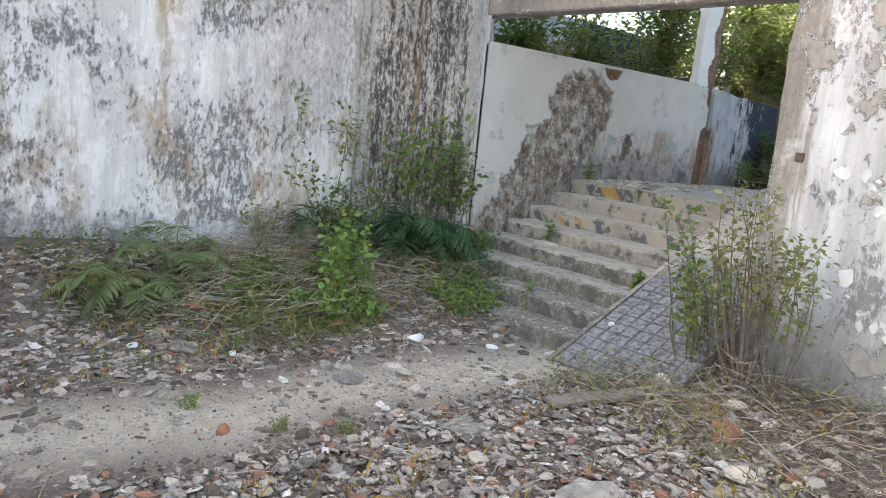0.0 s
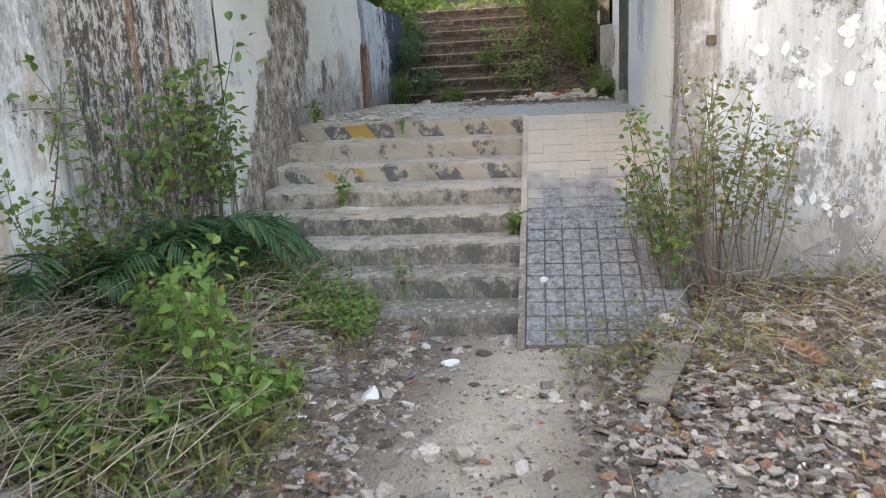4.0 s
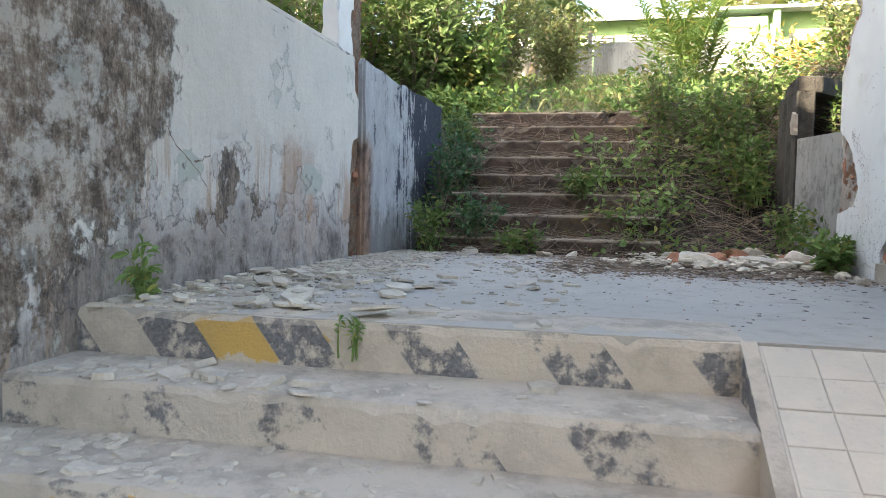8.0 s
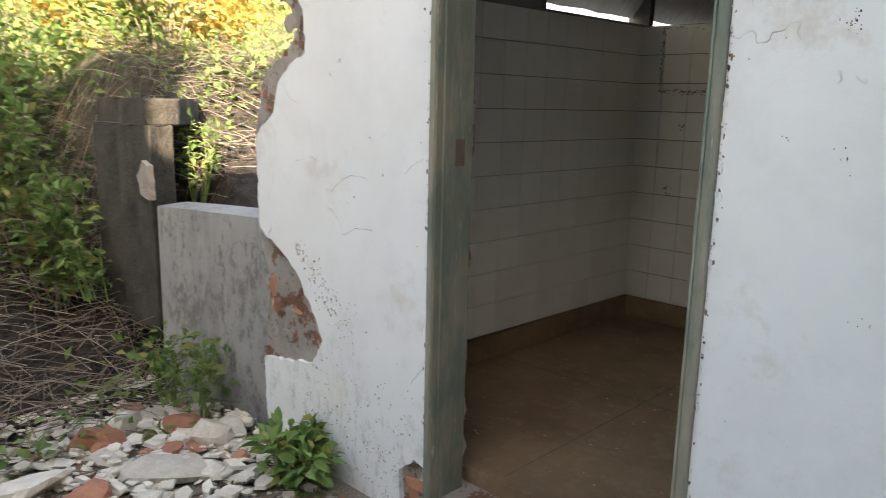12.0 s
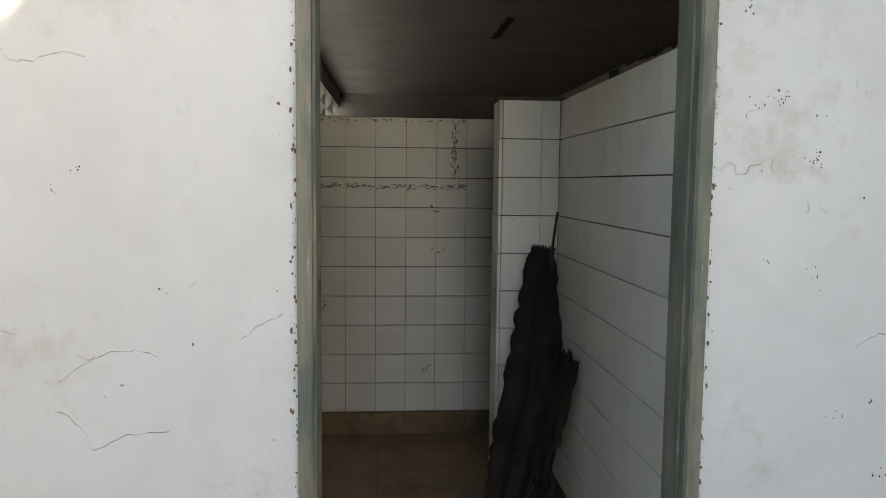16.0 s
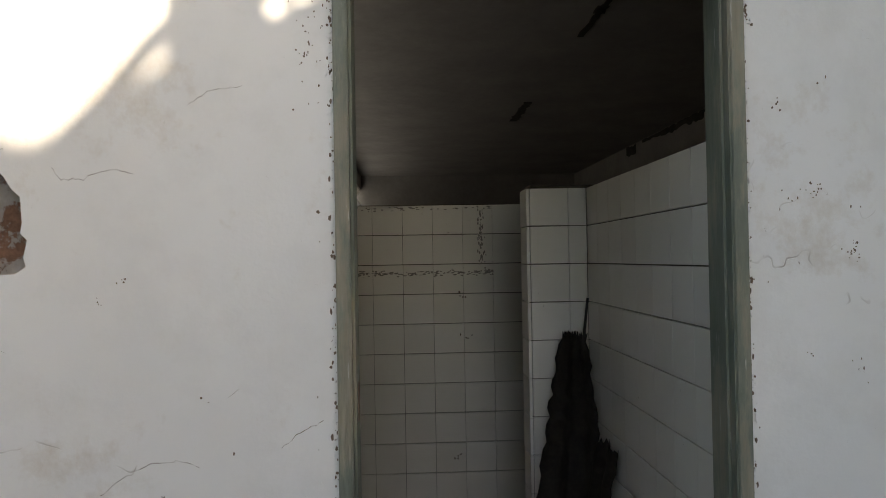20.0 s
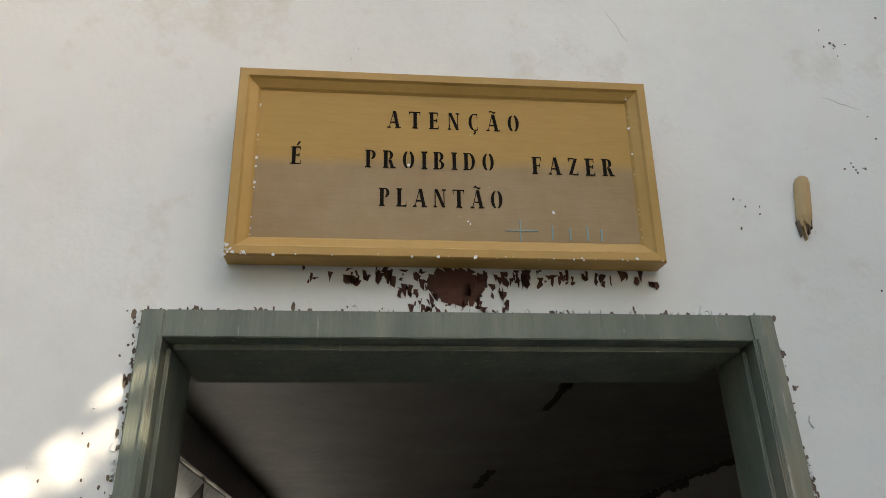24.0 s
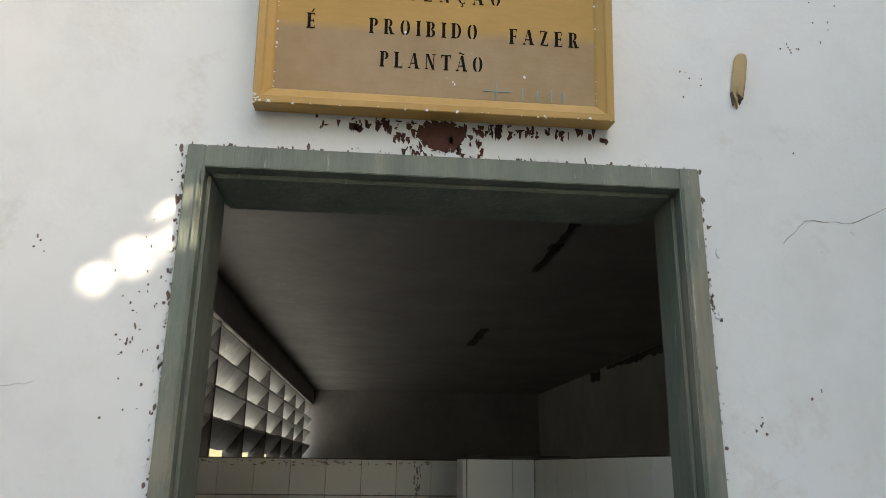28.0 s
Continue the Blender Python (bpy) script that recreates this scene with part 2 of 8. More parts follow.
def blue_wall():
    """Whitewash under thick blue-black runs of algae, paler towards the column."""
    g = Graph("blue_black_stained_wall")
    x, y, z = g.axes()
    fine = g.noise(scale=70, detail=6, rough=0.75)
    blot = g.noise(g.scaled(1, 1, 0.5), scale=8, detail=10, rough=0.75)
    runs = vertical(g, 12, 0.7, (0, 0, 0), 9, 0.72)
    thin = vertical(g, 38, 1.8, (2, 4, 1), 9, 0.8)
    broad = g.noise(scale=1.2, detail=5)
    col = g.mix(g.step(blot, 0.35, 0.65), (0.62, 0.64, 0.67), (0.40, 0.42, 0.45))
    far = g.step(add(g, y, g.math("MULTIPLY", runs, -0.8), g.math("MULTIPLY", broad, -0.5)), 8.55, 9.35)
    mask = g.step(add(g, runs, g.math("MULTIPLY", blot, 0.9), g.math("MULTIPLY", thin, 0.7), g.math("MULTIPLY", far, 0.36), g.math("MULTIPLY", fine, 0.35)), 1.64, 1.69)
    col = g.mix(mask, col, g.mix(g.step(thin, 0.3, 0.75), (0.010, 0.014, 0.026), (0.085, 0.10, 0.14)))
    foot = g.step(add(g, z, g.math("MULTIPLY", blot, -1.2)), 1.0, 0.75)
    col = g.mix(g.math("MULTIPLY", foot, 0.6), col, g.mix(fine, (0.05, 0.05, 0.045), (0.22, 0.20, 0.18)))
    rot = g.math("MULTIPLY", g.step(add(g, y, g.math("MULTIPLY", blot, 0.22)), 9.12, 9.04), g.step(add(g, z, g.math("MULTIPLY", blot, 0.3)), 2.20, 2.08))
    col = g.mix(g.math("MULTIPLY", rot, 0.9), col, g.mix(g.step(blot, 0.40, 0.58), (0.10, 0.05, 0.032), (0.46, 0.29, 0.20)))
    return g.done(col, 0.88, add(g, fine, blot, blot), 0.02, 0.9)


def passage_wall():
    """Cream plaster, bare and mouldy near the stairs, cracked, with one tall dark growth of mould."""
    g = Graph("peeling_cream_plaster")
    x, y, z = g.axes()
    fine, mid = g.noise(scale=55, detail=6), g.noise(scale=7, detail=9, rough=0.72)
    broad = g.noise(scale=1.6, detail=6, rough=0.6)
    tiny = g.noise(g.scaled(1, 1, 0.35), scale=34, detail=10, rough=0.82)
    runs = vertical(g, 10, 0.9, (3, 1, 0), 8, 0.7)
    col = g.mix(g.step(broad, 0.3, 0.7), (0.70, 0.67, 0.62), (0.60, 0.575, 0.535))
    col = g.mix(g.math("MULTIPLY", g.step(mid, 0.50, 0.70), 0.35), col, (0.50, 0.475, 0.44))
    floor_z = g.math("MULTIPLY", g.math("SUBTRACT", y, 3.9), 0.46)
    above = g.math("SUBTRACT", z, g.math("MINIMUM", floor_z, 1.2))
    low = g.step(add(g, above, g.math("MULTIPLY", broad, -1.1), g.math("MULTIPLY", mid, -0.7)), -0.20, -0.85)
    col = g.mix(g.math("MULTIPLY", low, 0.9), col, g.mix(g.step(tiny, 0.36, 0.62), (0.33, 0.325, 0.335), (0.70, 0.69, 0.69)))
    sill = g.step(add(g, above, g.math("MULTIPLY", mid, -0.75), g.math("MULTIPLY", broad, -0.35)), -0.12, -0.36)
    col = g.mix(g.math("MULTIPLY", sill, 0.8), col, g.mix(g.step(tiny, 0.38, 0.6), (0.085, 0.072, 0.062), (0.38, 0.34, 0.31)))
    green = g.step(add(g, g.noise(scale=3.4, detail=7, rough=0.6), g.math("MULTIPLY", low, 0.03)), 0.635, 0.645)
    col = g.mix(g.math("MULTIPLY", green, 0.75), col, g.mix(mid, (0.40, 0.42, 0.38), (0.54, 0.55, 0.51)))
    tan = g.math("MULTIPLY", g.step(add(g, runs, g.math("MULTIPLY", broad, 0.4)), 0.74, 0.80), g.step(above, 0.75, 0.45))
    col = g.mix(g.math("MULTIPLY", tan, 0.75), col, g.mix(tiny, (0.26, 0.16, 0.10), (0.58, 0.42, 0.30)))
    spot = g.math("MAXIMUM", g.blob(y, z, 8.0, 1.67, 0.19, 0.085), g.blob(y, z, 6.77, 1.70, 0.12, 0.075))
    spot = g.step(add(g, spot, g.math("MULTIPLY", g.math("SUBTRACT", add(g, mid, broad), 1.0), 4.5)), 0.10, 0.16)
    col = g.mix(spot, col, g.mix(mid, (0.36, 0.40, 0.37), (0.52, 0.54, 0.50)))
    strip = g.step(add(g, g.math("MAXIMUM", g.blob(y, z, 8.02, 1.42, 0.10, 0.20), g.blob(y, z, 8.62, 1.45, 0.10, 0.30)), g.math("MULTIPLY", g.math("SUBTRACT", tiny, 0.5), 4.0)), 0.0, 0.5)
    col = g.mix(g.math("MULTIPLY", strip, 0.8), col, g.mix(g.step(tiny, 0.38, 0.62), (0.26, 0.15, 0.095), (0.60, 0.42, 0.31)))
    mould = g.math("MAXIMUM", g.blob(y, z, 7.15, 1.32, 0.44, 0.26), g.blob(y, z, 7.06, 1.60, 0.12, 0.20))
    mould = g.math("MAXIMUM", mould, g.blob(y, z, 6.30, 1.25, 0.45, 0.22))
    mould = g.step(add(g, mould, g.math("MULTIPLY", g.math("SUBTRACT", add(g, mid, tiny), 1.0), 5.0)), 0.15, 0.32)
    col = g.mix(g.math("MULTIPLY", mould, 0.95), col, g.mix(g.step(tiny, 0.44, 0.56), (0.045, 0.037, 0.032), (0.26, 0.20, 0.16)))
    scab = g.step(add(g, mid, g.math("MULTIPLY", low, 0.08), g.math("MULTIPLY", tiny, 0.35)), 0.85, 0.90)
    col = g.mix(g.math("MULTIPLY", scab, 0.85), col, g.mix(fine, (0.09, 0.08, 0.07), (0.34, 0.29, 0.24)))
    ragged_edge = g.math("MULTIPLY", g.math("SUBTRACT", add(g, mid, broad), 1.0), 2.6)
    growth = g.blob(y, z, 6.10, 2.02, 0.56, 0.46)
    for cy, cz, ry, rz in ((6.05, 1.66, 0.46, 0.42), (5.58, 1.45, 0.40, 0.46), (5.24, 0.98, 0.32, 0.44), (5.00, 0.66, 0.24, 0.36)):
        growth = g.math("MAXIMUM", growth, g.blob(y, z, cy, cz, ry, rz))
    mask = g.step(add(g, growth, ragged_edge, g.math("MULTIPLY", g.math("SUBTRACT", tiny, 0.5), 1.5)), 0.18, 0.34)
    chunk = g.noise(scale=8, detail=10, rough=0.75)
    crust = g.mix(g.step(add(g, chunk, tiny), 0.88, 1.10), (0.12, 0.088, 0.068), (0.42, 0.34, 0.275))
    crust = g.mix(g.step(add(g, chunk, g.math("MULTIPLY", tiny, 0.5)), 0.79, 0.85), crust, (0.60, 0.555, 0.50))
    col = g.mix(g.math("MULTIPLY", mask, g.step(g.noise(scale=7, detail=10, rough=0.78), 0.40, 0.50)), col, crust)
    rust = g.step(add(g, g.blob(y, z, 7.75, 1.5, 0.2, 0.4), ragged_edge), 0.1, 0.7)
    col = g.mix(g.math("MULTIPLY", rust, 0.6), col, (0.36, 0.22, 0.14))
    skin = add(g, above, g.math("MULTIPLY", g.math("SUBTRACT", g.noise(scale=2.6, detail=10, rough=0.62), 0.5), -2.2), g.math("MULTIPLY", g.math("SUBTRACT", broad, 0.5), -0.8))
    peel = g.math("MULTIPLY", g.math("MULTIPLY", g.step(skin, 0.37, 0.355), g.step(above, 0.66, 0.56)), g.step(y, 5.9, 6.5))
    col = g.mix(g.math("MULTIPLY", peel, 0.62), col, g.mix(g.step(add(g, mid, g.math("MULTIPLY", tiny, 0.4)), 0.58, 0.86), (0.36, 0.325, 0.315), (0.63, 0.585, 0.56)))
    lip = g.math("MULTIPLY", g.math("MULTIPLY", peel, g.step(skin, 0.325, 0.345)), g.step(mid, 0.42, 0.52))
    col = g.mix(g.math("MULTIPLY", lip, 0.5), col, (0.14, 0.115, 0.10))
    deep = g.math("MULTIPLY", g.step(skin, 0.20, 0.06), g.step(y, 5.9, 6.5))
    col = g.mix(g.math("MULTIPLY", deep, g.step(tiny, 0.34, 0.55)), col, g.mix(g.step(mid, 0.40, 0.62), (0.12, 0.10, 0.09), (0.46, 0.41, 0.375)))
    height = add(g, g.math("MULTIPLY", scab, -0.7), g.math("MULTIPLY", green, -0.6), g.math("MULTIPLY", fine, 0.25), g.math("MULTIPLY", g.math("MULTIPLY", mask, chunk), 3.5), mid, g.math("MULTIPLY", peel, -1.6))
    return g.done(col, 0.92, height, 0.014, 0.9)


def door_wall():
    """Fairly clean white paint with brown specks, hair cracks, lifted flakes, grey smudges and damp at the foot."""
    g = Graph("white_painted_plaster")
    x, y, z = g.axes()
    broad, fine = g.noise(scale=1.3, detail=4), g.noise(scale=90, detail=4)
    mid = g.noise(scale=5, detail=9, rough=0.72)
    col = g.mix(g.step(broad, 0.35, 0.7), (0.80, 0.80, 0.785), (0.73, 0.725, 0.705))
    col = g.mix(g.math("MULTIPLY", g.step(mid, 0.48, 0.68), 0.30), col, (0.62, 0.605, 0.575))
    dot = g.noise(g.scaled(1, 1, 0.7), scale=30, detail=7, rough=0.8)
    speck = g.step(add(g, dot, g.math("MULTIPLY", mid, 0.25)), 0.80, 0.84)
    col = g.mix(g.math("MULTIPLY", speck, 0.7), col, g.mix(fine, (0.09, 0.075, 0.06), (0.28, 0.22, 0.17)))
    smear = g.step(g.noise(scale=3.1, detail=9, rough=0.75), 0.565, 0.70)
    col = g.mix(g.math("MULTIPLY", smear, 0.6), col, g.mix(dot, (0.50, 0.42, 0.33), (0.66, 0.61, 0.54)))
    smudge = g.math("MAXIMUM", g.blob(y, z, 6.35, 2.08, 0.30, 0.45), g.blob(y, z, 5.55, 2.45, 0.16, 0.28))
    smudge = g.step(add(g, smudge, g.math("MULTIPLY", g.math("SUBTRACT", add(g, mid, dot), 1.0), 5.0)), 0.35, 0.8)
    col = g.mix(g.math("MULTIPLY", smudge, 0.7), col, (0.38, 0.36, 0.33))
    level = g.math("SUBTRACT", z, g.math("MINIMUM", g.math("MULTIPLY", g.math("SUBTRACT", y, 3.62), 0.484), 1.2))
    foot = g.math("MULTIPLY", g.step(add(g, level, g.math("MULTIPLY", mid, -0.9), g.math("MULTIPLY", g.step(y, 8.2, 8.9), -0.12)), 0.05, -0.30), g.math("ADD", 0.25, g.math("MULTIPLY", g.step(y, 7.8, 8.4), 0.15)))
    col = g.mix(g.math("MULTIPLY", foot, g.step(g.noise(g.scaled(1, 1, 0.55), scale=26, detail=9, rough=0.78), 0.52, 0.60)), col, g.mix(fine, (0.16, 0.15, 0.14), (0.40, 0.385, 0.36)))
    crack = g.step(g.cells(g.warped(0.16, 9.0), 1.3, "DISTANCE_TO_EDGE"), 0.0022, 0.0008)
    crack = g.math("MULTIPLY", crack, g.step(g.noise(scale=3.3, detail=3), 0.56, 0.60))
    col = g.mix(g.math("MULTIPLY", crack, 0.65), col, (0.30, 0.25, 0.20))
    height = add(g, g.math("MULTIPLY", fine, 0.3), g.math("MULTIPLY", mid, 0.5), g.math("MULTIPLY", crack, -0.8), g.math("MULTIPLY", speck, -0.5))
    return g.done(col, 0.8, height, 0.004, 0.45)


def simple(name, low, high, scale=8.0, rough=0.85, depth=0.006, strength=0.6, stretch=(1, 1, 1), vary=0.0, spec=None, metal=0.0, island=False):
    """Two tones of one surface with grain, and some change from piece to piece."""
    g = Graph(name)
    vec = g.scaled(*stretch)
    a, b = g.noise(vec, scale, 6, 0.65), g.noise(vec, scale * 7, 4)
    fac = g.step(add(g, g.math("MULTIPLY", a, 0.75), g.math("MULTIPLY", b, 0.25)), 0.32, 0.68)
    col = g.mix(fac, low, high)
    if vary:
        r = g.island() if island else g.random()
        col = g.mix(1.0, col, g.node("ShaderNodeCombineXYZ", *[g.math("ADD", g.math("MULTIPLY", r, vary * 2), 1 - vary)] * 3).outputs[0], "MULTIPLY")
    return g.done(col, rough, add(g, a, g.math("MULTIPLY", b, 0.5)), depth, strength, metal, spec)


def step_concrete():
    """Worn concrete with the rest of slanted yellow and dark blue bars on the risers."""
    g = Graph("painted_stair_concrete")
    x, y, z = g.axes()
    fine, mid, broad = g.noise(scale=70, detail=5), g.noise(scale=9, detail=8, rough=0.7), g.noise(scale=1.7, detail=5)
    col = g.mix(g.step(broad, 0.3, 0.7), (0.56, 0.485, 0.395), (0.46, 0.405, 0.345))
    col = g.mix(g.math("MULTIPLY", g.step(mid, 0.55, 0.75), 0.5), col, (0.66, 0.60, 0.51))
    stain = g.step(g.noise(scale=4.5, detail=9, rough=0.78), 0.50, 0.64)
    col = g.mix(g.math("MULTIPLY", stain, 0.42), col, g.mix(mid, (0.20, 0.155, 0.12), (0.40, 0.35, 0.30)))
    flat = g.math("ABSOLUTE", g.node("ShaderNodeSeparateXYZ", g.node("ShaderNodeNewGeometry").outputs["Normal"]).outputs[2])
    riser = g.step(flat, 0.5, 0.3)
    lean = g.math("ADD", x, g.math("MULTIPLY", z, 0.75))
    bar = g.math("FRACT", g.math("DIVIDE", g.math("ADD", lean, 14.42), 0.42))
    blue = g.step(bar, 0.50, 0.52)
    row = g.math("MULTIPLY", g.math("FLOOR", g.math("DIVIDE", g.math("ADD", z, 0.002), 0.15)), 1.0)
    odd = g.step(g.math("FRACT", g.math("MULTIPLY", row, 0.5)), 0.3, 0.4)
    wear = add(g, g.math("MULTIPLY", mid, 0.75), g.math("MULTIPLY", broad, 0.35), g.math("MULTIPLY", odd, 0.07), g.math("MULTIPLY", g.noise(scale=32, detail=6, rough=0.75), 0.25))
    keep_blue = g.math("MULTIPLY", blue, g.step(wear, 0.685, 0.755))
    col = g.mix(g.math("MULTIPLY", g.math("MULTIPLY", keep_blue, riser), 0.85), col, g.mix(g.step(fine, 0.3, 0.75), (0.020, 0.028, 0.050), (0.17, 0.18, 0.205)))
    spot = g.math("MAXIMUM", g.blob(x, z, -4.62, 1.125, 0.30, 0.085), g.blob(x, z, -4.64, 0.82, 0.20, 0.085))
    keep_yellow = g.math("MULTIPLY", g.math("SUBTRACT", 1.0, blue), g.step(add(g, wear, g.math("MULTIPLY", spot, 0.34)), 0.82, 0.88))
    col = g.mix(g.math("MULTIPLY", g.math("MULTIPLY", keep_yellow, riser), 0.85), col, (0.55, 0.33, 0.06))
    damp = g.step(add(g, z, g.math("MULTIPLY", mid, -0.8), g.math("MULTIPLY", riser, -0.28)), 0.10, -0.12)
    soot = g.step(g.noise(g.scaled(1, 1, 0.6), scale=24, detail=9, rough=0.8), 0.36, 0.52)
    col = g.mix(g.math("MULTIPLY", g.math("MULTIPLY", damp, soot), 0.82), col, g.mix(fine, (0.05, 0.05, 0.045), (0.20, 0.19, 0.17)))
    grime = g.noise(scale=4.5, detail=10, rough=0.75)
    col = g.mix(g.math("MULTIPLY", g.step(grime, 0.44, 0.60), g.math("ADD", 0.20, g.math("MULTIPLY", g.step(flat, 0.5, 0.8), 0.28))), col, (0.22, 0.19, 0.155))
    moss = g.math("MULTIPLY", g.step(grime, 0.56, 0.66), g.step(z, 0.75, 0.3))
    col = g.mix(g.math("MULTIPLY", moss, 0.6), col, (0.10, 0.105, 0.05))
    return g.done(col, 0.92, add(g, fine, mid, mid), 0.008, 0.7)


def ramp_tile():
    """Cement tiles, bare and pale above and grown over with dark lichen below."""
    g = Graph("cement_ramp_tile")
    x, y, z = g.axes()
    fine, mid = g.noise(scale=80, detail=5), g.noise(scale=6, detail=8, rough=0.72)
    r = g.random()
    col = g.mix(g.math("MULTIPLY", r, 0.4), (0.58, 0.51, 0.43), (0.50, 0.445, 0.375))
    col = g.mix(g.step(mid, 0.35, 0.7), col, (0.46, 0.42, 0.37))
    lichen = g.step(add(g, z, g.math("MULTIPLY", mid, -0.7), g.math("MULTIPLY", r, -0.04)), 0.45, 0.27)
    crust = g.noise(scale=24, detail=9, rough=0.8)
    col = g.mix(g.math("MULTIPLY", lichen, 0.88), col, g.mix(g.step(crust, 0.40, 0.62), (0.055, 0.058, 0.064), (0.38, 0.38, 0.40)))
    col = g.mix(g.math("MULTIPLY", g.step(crust, 0.58, 0.66), 0.35), col, (0.24, 0.205, 0.17))
    return g.done(col, 0.9, add(g, fine, mid), 0.004, 0.6)


def glazed_tile():
    g = Graph("white_glazed_tile")
    r, broad, fine = g.random(), g.noise(scale=1.5, detail=5), g.noise(scale=40, detail=5, rough=0.7)
    col = g.mix(r, (0.78, 0.755, 0.70), (0.84, 0.82, 0.775))
    col = g.mix(g.math("MULTIPLY", g.step(broad, 0.45, 0.8), 0.3), col, (0.56, 0.50, 0.42))
    col = g.mix(g.step(fine, 0.70, 0.74), col, (0.20, 0.17, 0.14))
    chip = g.step(add(g, g.noise(scale=13, detail=8, rough=0.75), g.math("MULTIPLY", broad, 0.25)), 0.83, 0.86)
    col = g.mix(chip, col, (0.24, 0.15, 0.11))
    return g.done(col, g.math("ADD", 0.22, g.math("MULTIPLY", broad, 0.25)), broad, 0.003, 0.2)


def leaf(name, low, high, third=None, glow=0.3):
    """Leaf blades that let some light through, each of its own green."""
    g = Graph(name)
    r = g.island()
    col = g.mix(r, low, high)
    if third:
        col = g.mix(g.step(r, 0.86, 0.9), col, third)
    col = g.mix(g.math("MULTIPLY", g.noise(scale=25, detail=3), 0.5), col, tuple(c * 0.6 for c in low))
    mat = g.done(col, 0.55, None, spec=0.35)
    clear = g.node("ShaderNodeBsdfTranslucent")
    g.put(clear.inputs["Color"], col)
    both = g.node("ShaderNodeMixShader", glow, g.bsdf.outputs[0], clear.outputs[0])
    g.tree.links.new(both.outputs[0], g.out.inputs["Surface"])
    return mat


def rubble_mat():
    """Broken slate, mortar and brick: every piece with a tone of its own."""
    g = Graph("broken_rubble")
    r = g.island()
    n = g.node("ShaderNodeValToRGB", r)
    n.color_ramp.interpolation = "CONSTANT"
    tones = ((0.0, (0.44, 0.39, 0.345)), (0.2, (0.25, 0.21, 0.185)), (0.38, (0.53, 0.475, 0.425)), (0.56, (0.41, 0.385, 0.365)),
             (0.72, (0.13, 0.105, 0.09)), (0.86, (0.66, 0.62, 0.575)), (0.92, (0.36, 0.19, 0.13)), (0.975, (0.78, 0.76, 0.73)))
    n.color_ramp.elements[0].color = (*tones[0][1], 1)
    n.color_ramp.elements[1].position, n.color_ramp.elements[1].color = tones[1][0], (*tones[1][1], 1)
    for at, tone in tones[2:]:
        n.color_ramp.elements.new(at).color = (*tone, 1)
    fine = g.noise(scale=50, detail=5, rough=0.7)
    col = g.mix(0.8, n.outputs[0], g.mix(g.step(fine, 0.3, 0.7), (0.40, 0.38, 0.36), (1.25, 1.2, 1.15)), "MULTIPLY")
    return g.done(col, 0.9, fine, 0.006, 0.7)


def dirt_mat():
    """Trodden pale earth along the way walked, dark litter and grit beside it, turf on the slope."""
    g = Graph("earth")
    x, y, z = g.axes()
    fine, mid, broad = g.noise(scale=60, detail=6, rough=0.7), g.noise(scale=9, detail=8, rough=0.7), g.noise(scale=1.4, detail=5)
    grit = g.cells(scale=45)
    col = g.mix(g.step(mid, 0.3, 0.7), (0.095, 0.074, 0.06), (0.31, 0.255, 0.21))
    line = g.math("ADD", g.math("MULTIPLY", g.math("ABSOLUTE", g.math("SUBTRACT", y, 1.9)), 0.13), -3.32)
    line = g.math("SUBTRACT", line, g.math("MULTIPLY", g.step(y, 1.2, -0.4), 0.55))
    near = g.math("ABSOLUTE", g.math("SUBTRACT", x, line))
    trod = g.step(add(g, near, g.math("MULTIPLY", mid, 0.55), g.math("MULTIPLY", broad, 0.4)), 1.05, 0.62)
    col = g.mix(g.math("MULTIPLY", trod, 0.9), col, g.mix(g.step(add(g, mid, g.math("MULTIPLY", fine, 0.4)), 0.5, 0.95), (0.55, 0.475, 0.385), (0.84, 0.755, 0.635)))
    col = g.mix(g.math("MULTIPLY", g.step(fine, 0.55, 0.75), 0.4), col, (0.50, 0.46, 0.42))
    soil = g.math("MULTIPLY", g.step(add(g, y, mid), 9.2, 9.9), g.step(y, 12.4, 11.6))
    col = g.mix(soil, col, g.mix(g.step(mid, 0.35, 0.65), (0.022, 0.018, 0.015), (0.075, 0.058, 0.045)))
    turf = g.math("MULTIPLY", g.step(y, 10.5, 13.0), g.step(broad, 0.25, 0.5))
    col = g.mix(turf, col, g.mix(mid, (0.07, 0.09, 0.03), (0.20, 0.19, 0.08)))
    return g.done(col, 0.95, add(g, fine, mid, g.math("MULTIPLY", grit, 0.9)), 0.03, 0.9)


def landing_mat():
    g = Graph("smooth_grey_cement")
    x, y, z = g.axes()
    fine, mid, broad = g.noise(scale=90, detail=5), g.noise(scale=8, detail=8, rough=0.7), g.noise(scale=1.0, detail=6)
    col = g.mix(g.step(broad, 0.3, 0.7), (0.36, 0.335, 0.305), (0.45, 0.415, 0.37))
    col = g.mix(g.math("MULTIPLY", g.step(mid, 0.50, 0.72), 0.6), col, (0.23, 0.20, 0.17))
    soil = g.math("MAXIMUM", g.blob(x, y, -2.75, 8.75, 0.95, 0.85), g.blob(x, y, -4.0, 9.6, 1.8, 0.45))
    soil = g.step(add(g, soil, g.math("MULTIPLY", g.math("SUBTRACT", mid, 0.5), 3.5)), 0.0, 0.6)
    col = g.mix(g.math("MULTIPLY", soil, 0.8), col, g.mix(g.step(fine, 0.35, 0.65), (0.075, 0.055, 0.042), (0.26, 0.21, 0.165)))
    return g.done(col, 0.75, add(g, fine, mid), 0.004, 0.5)


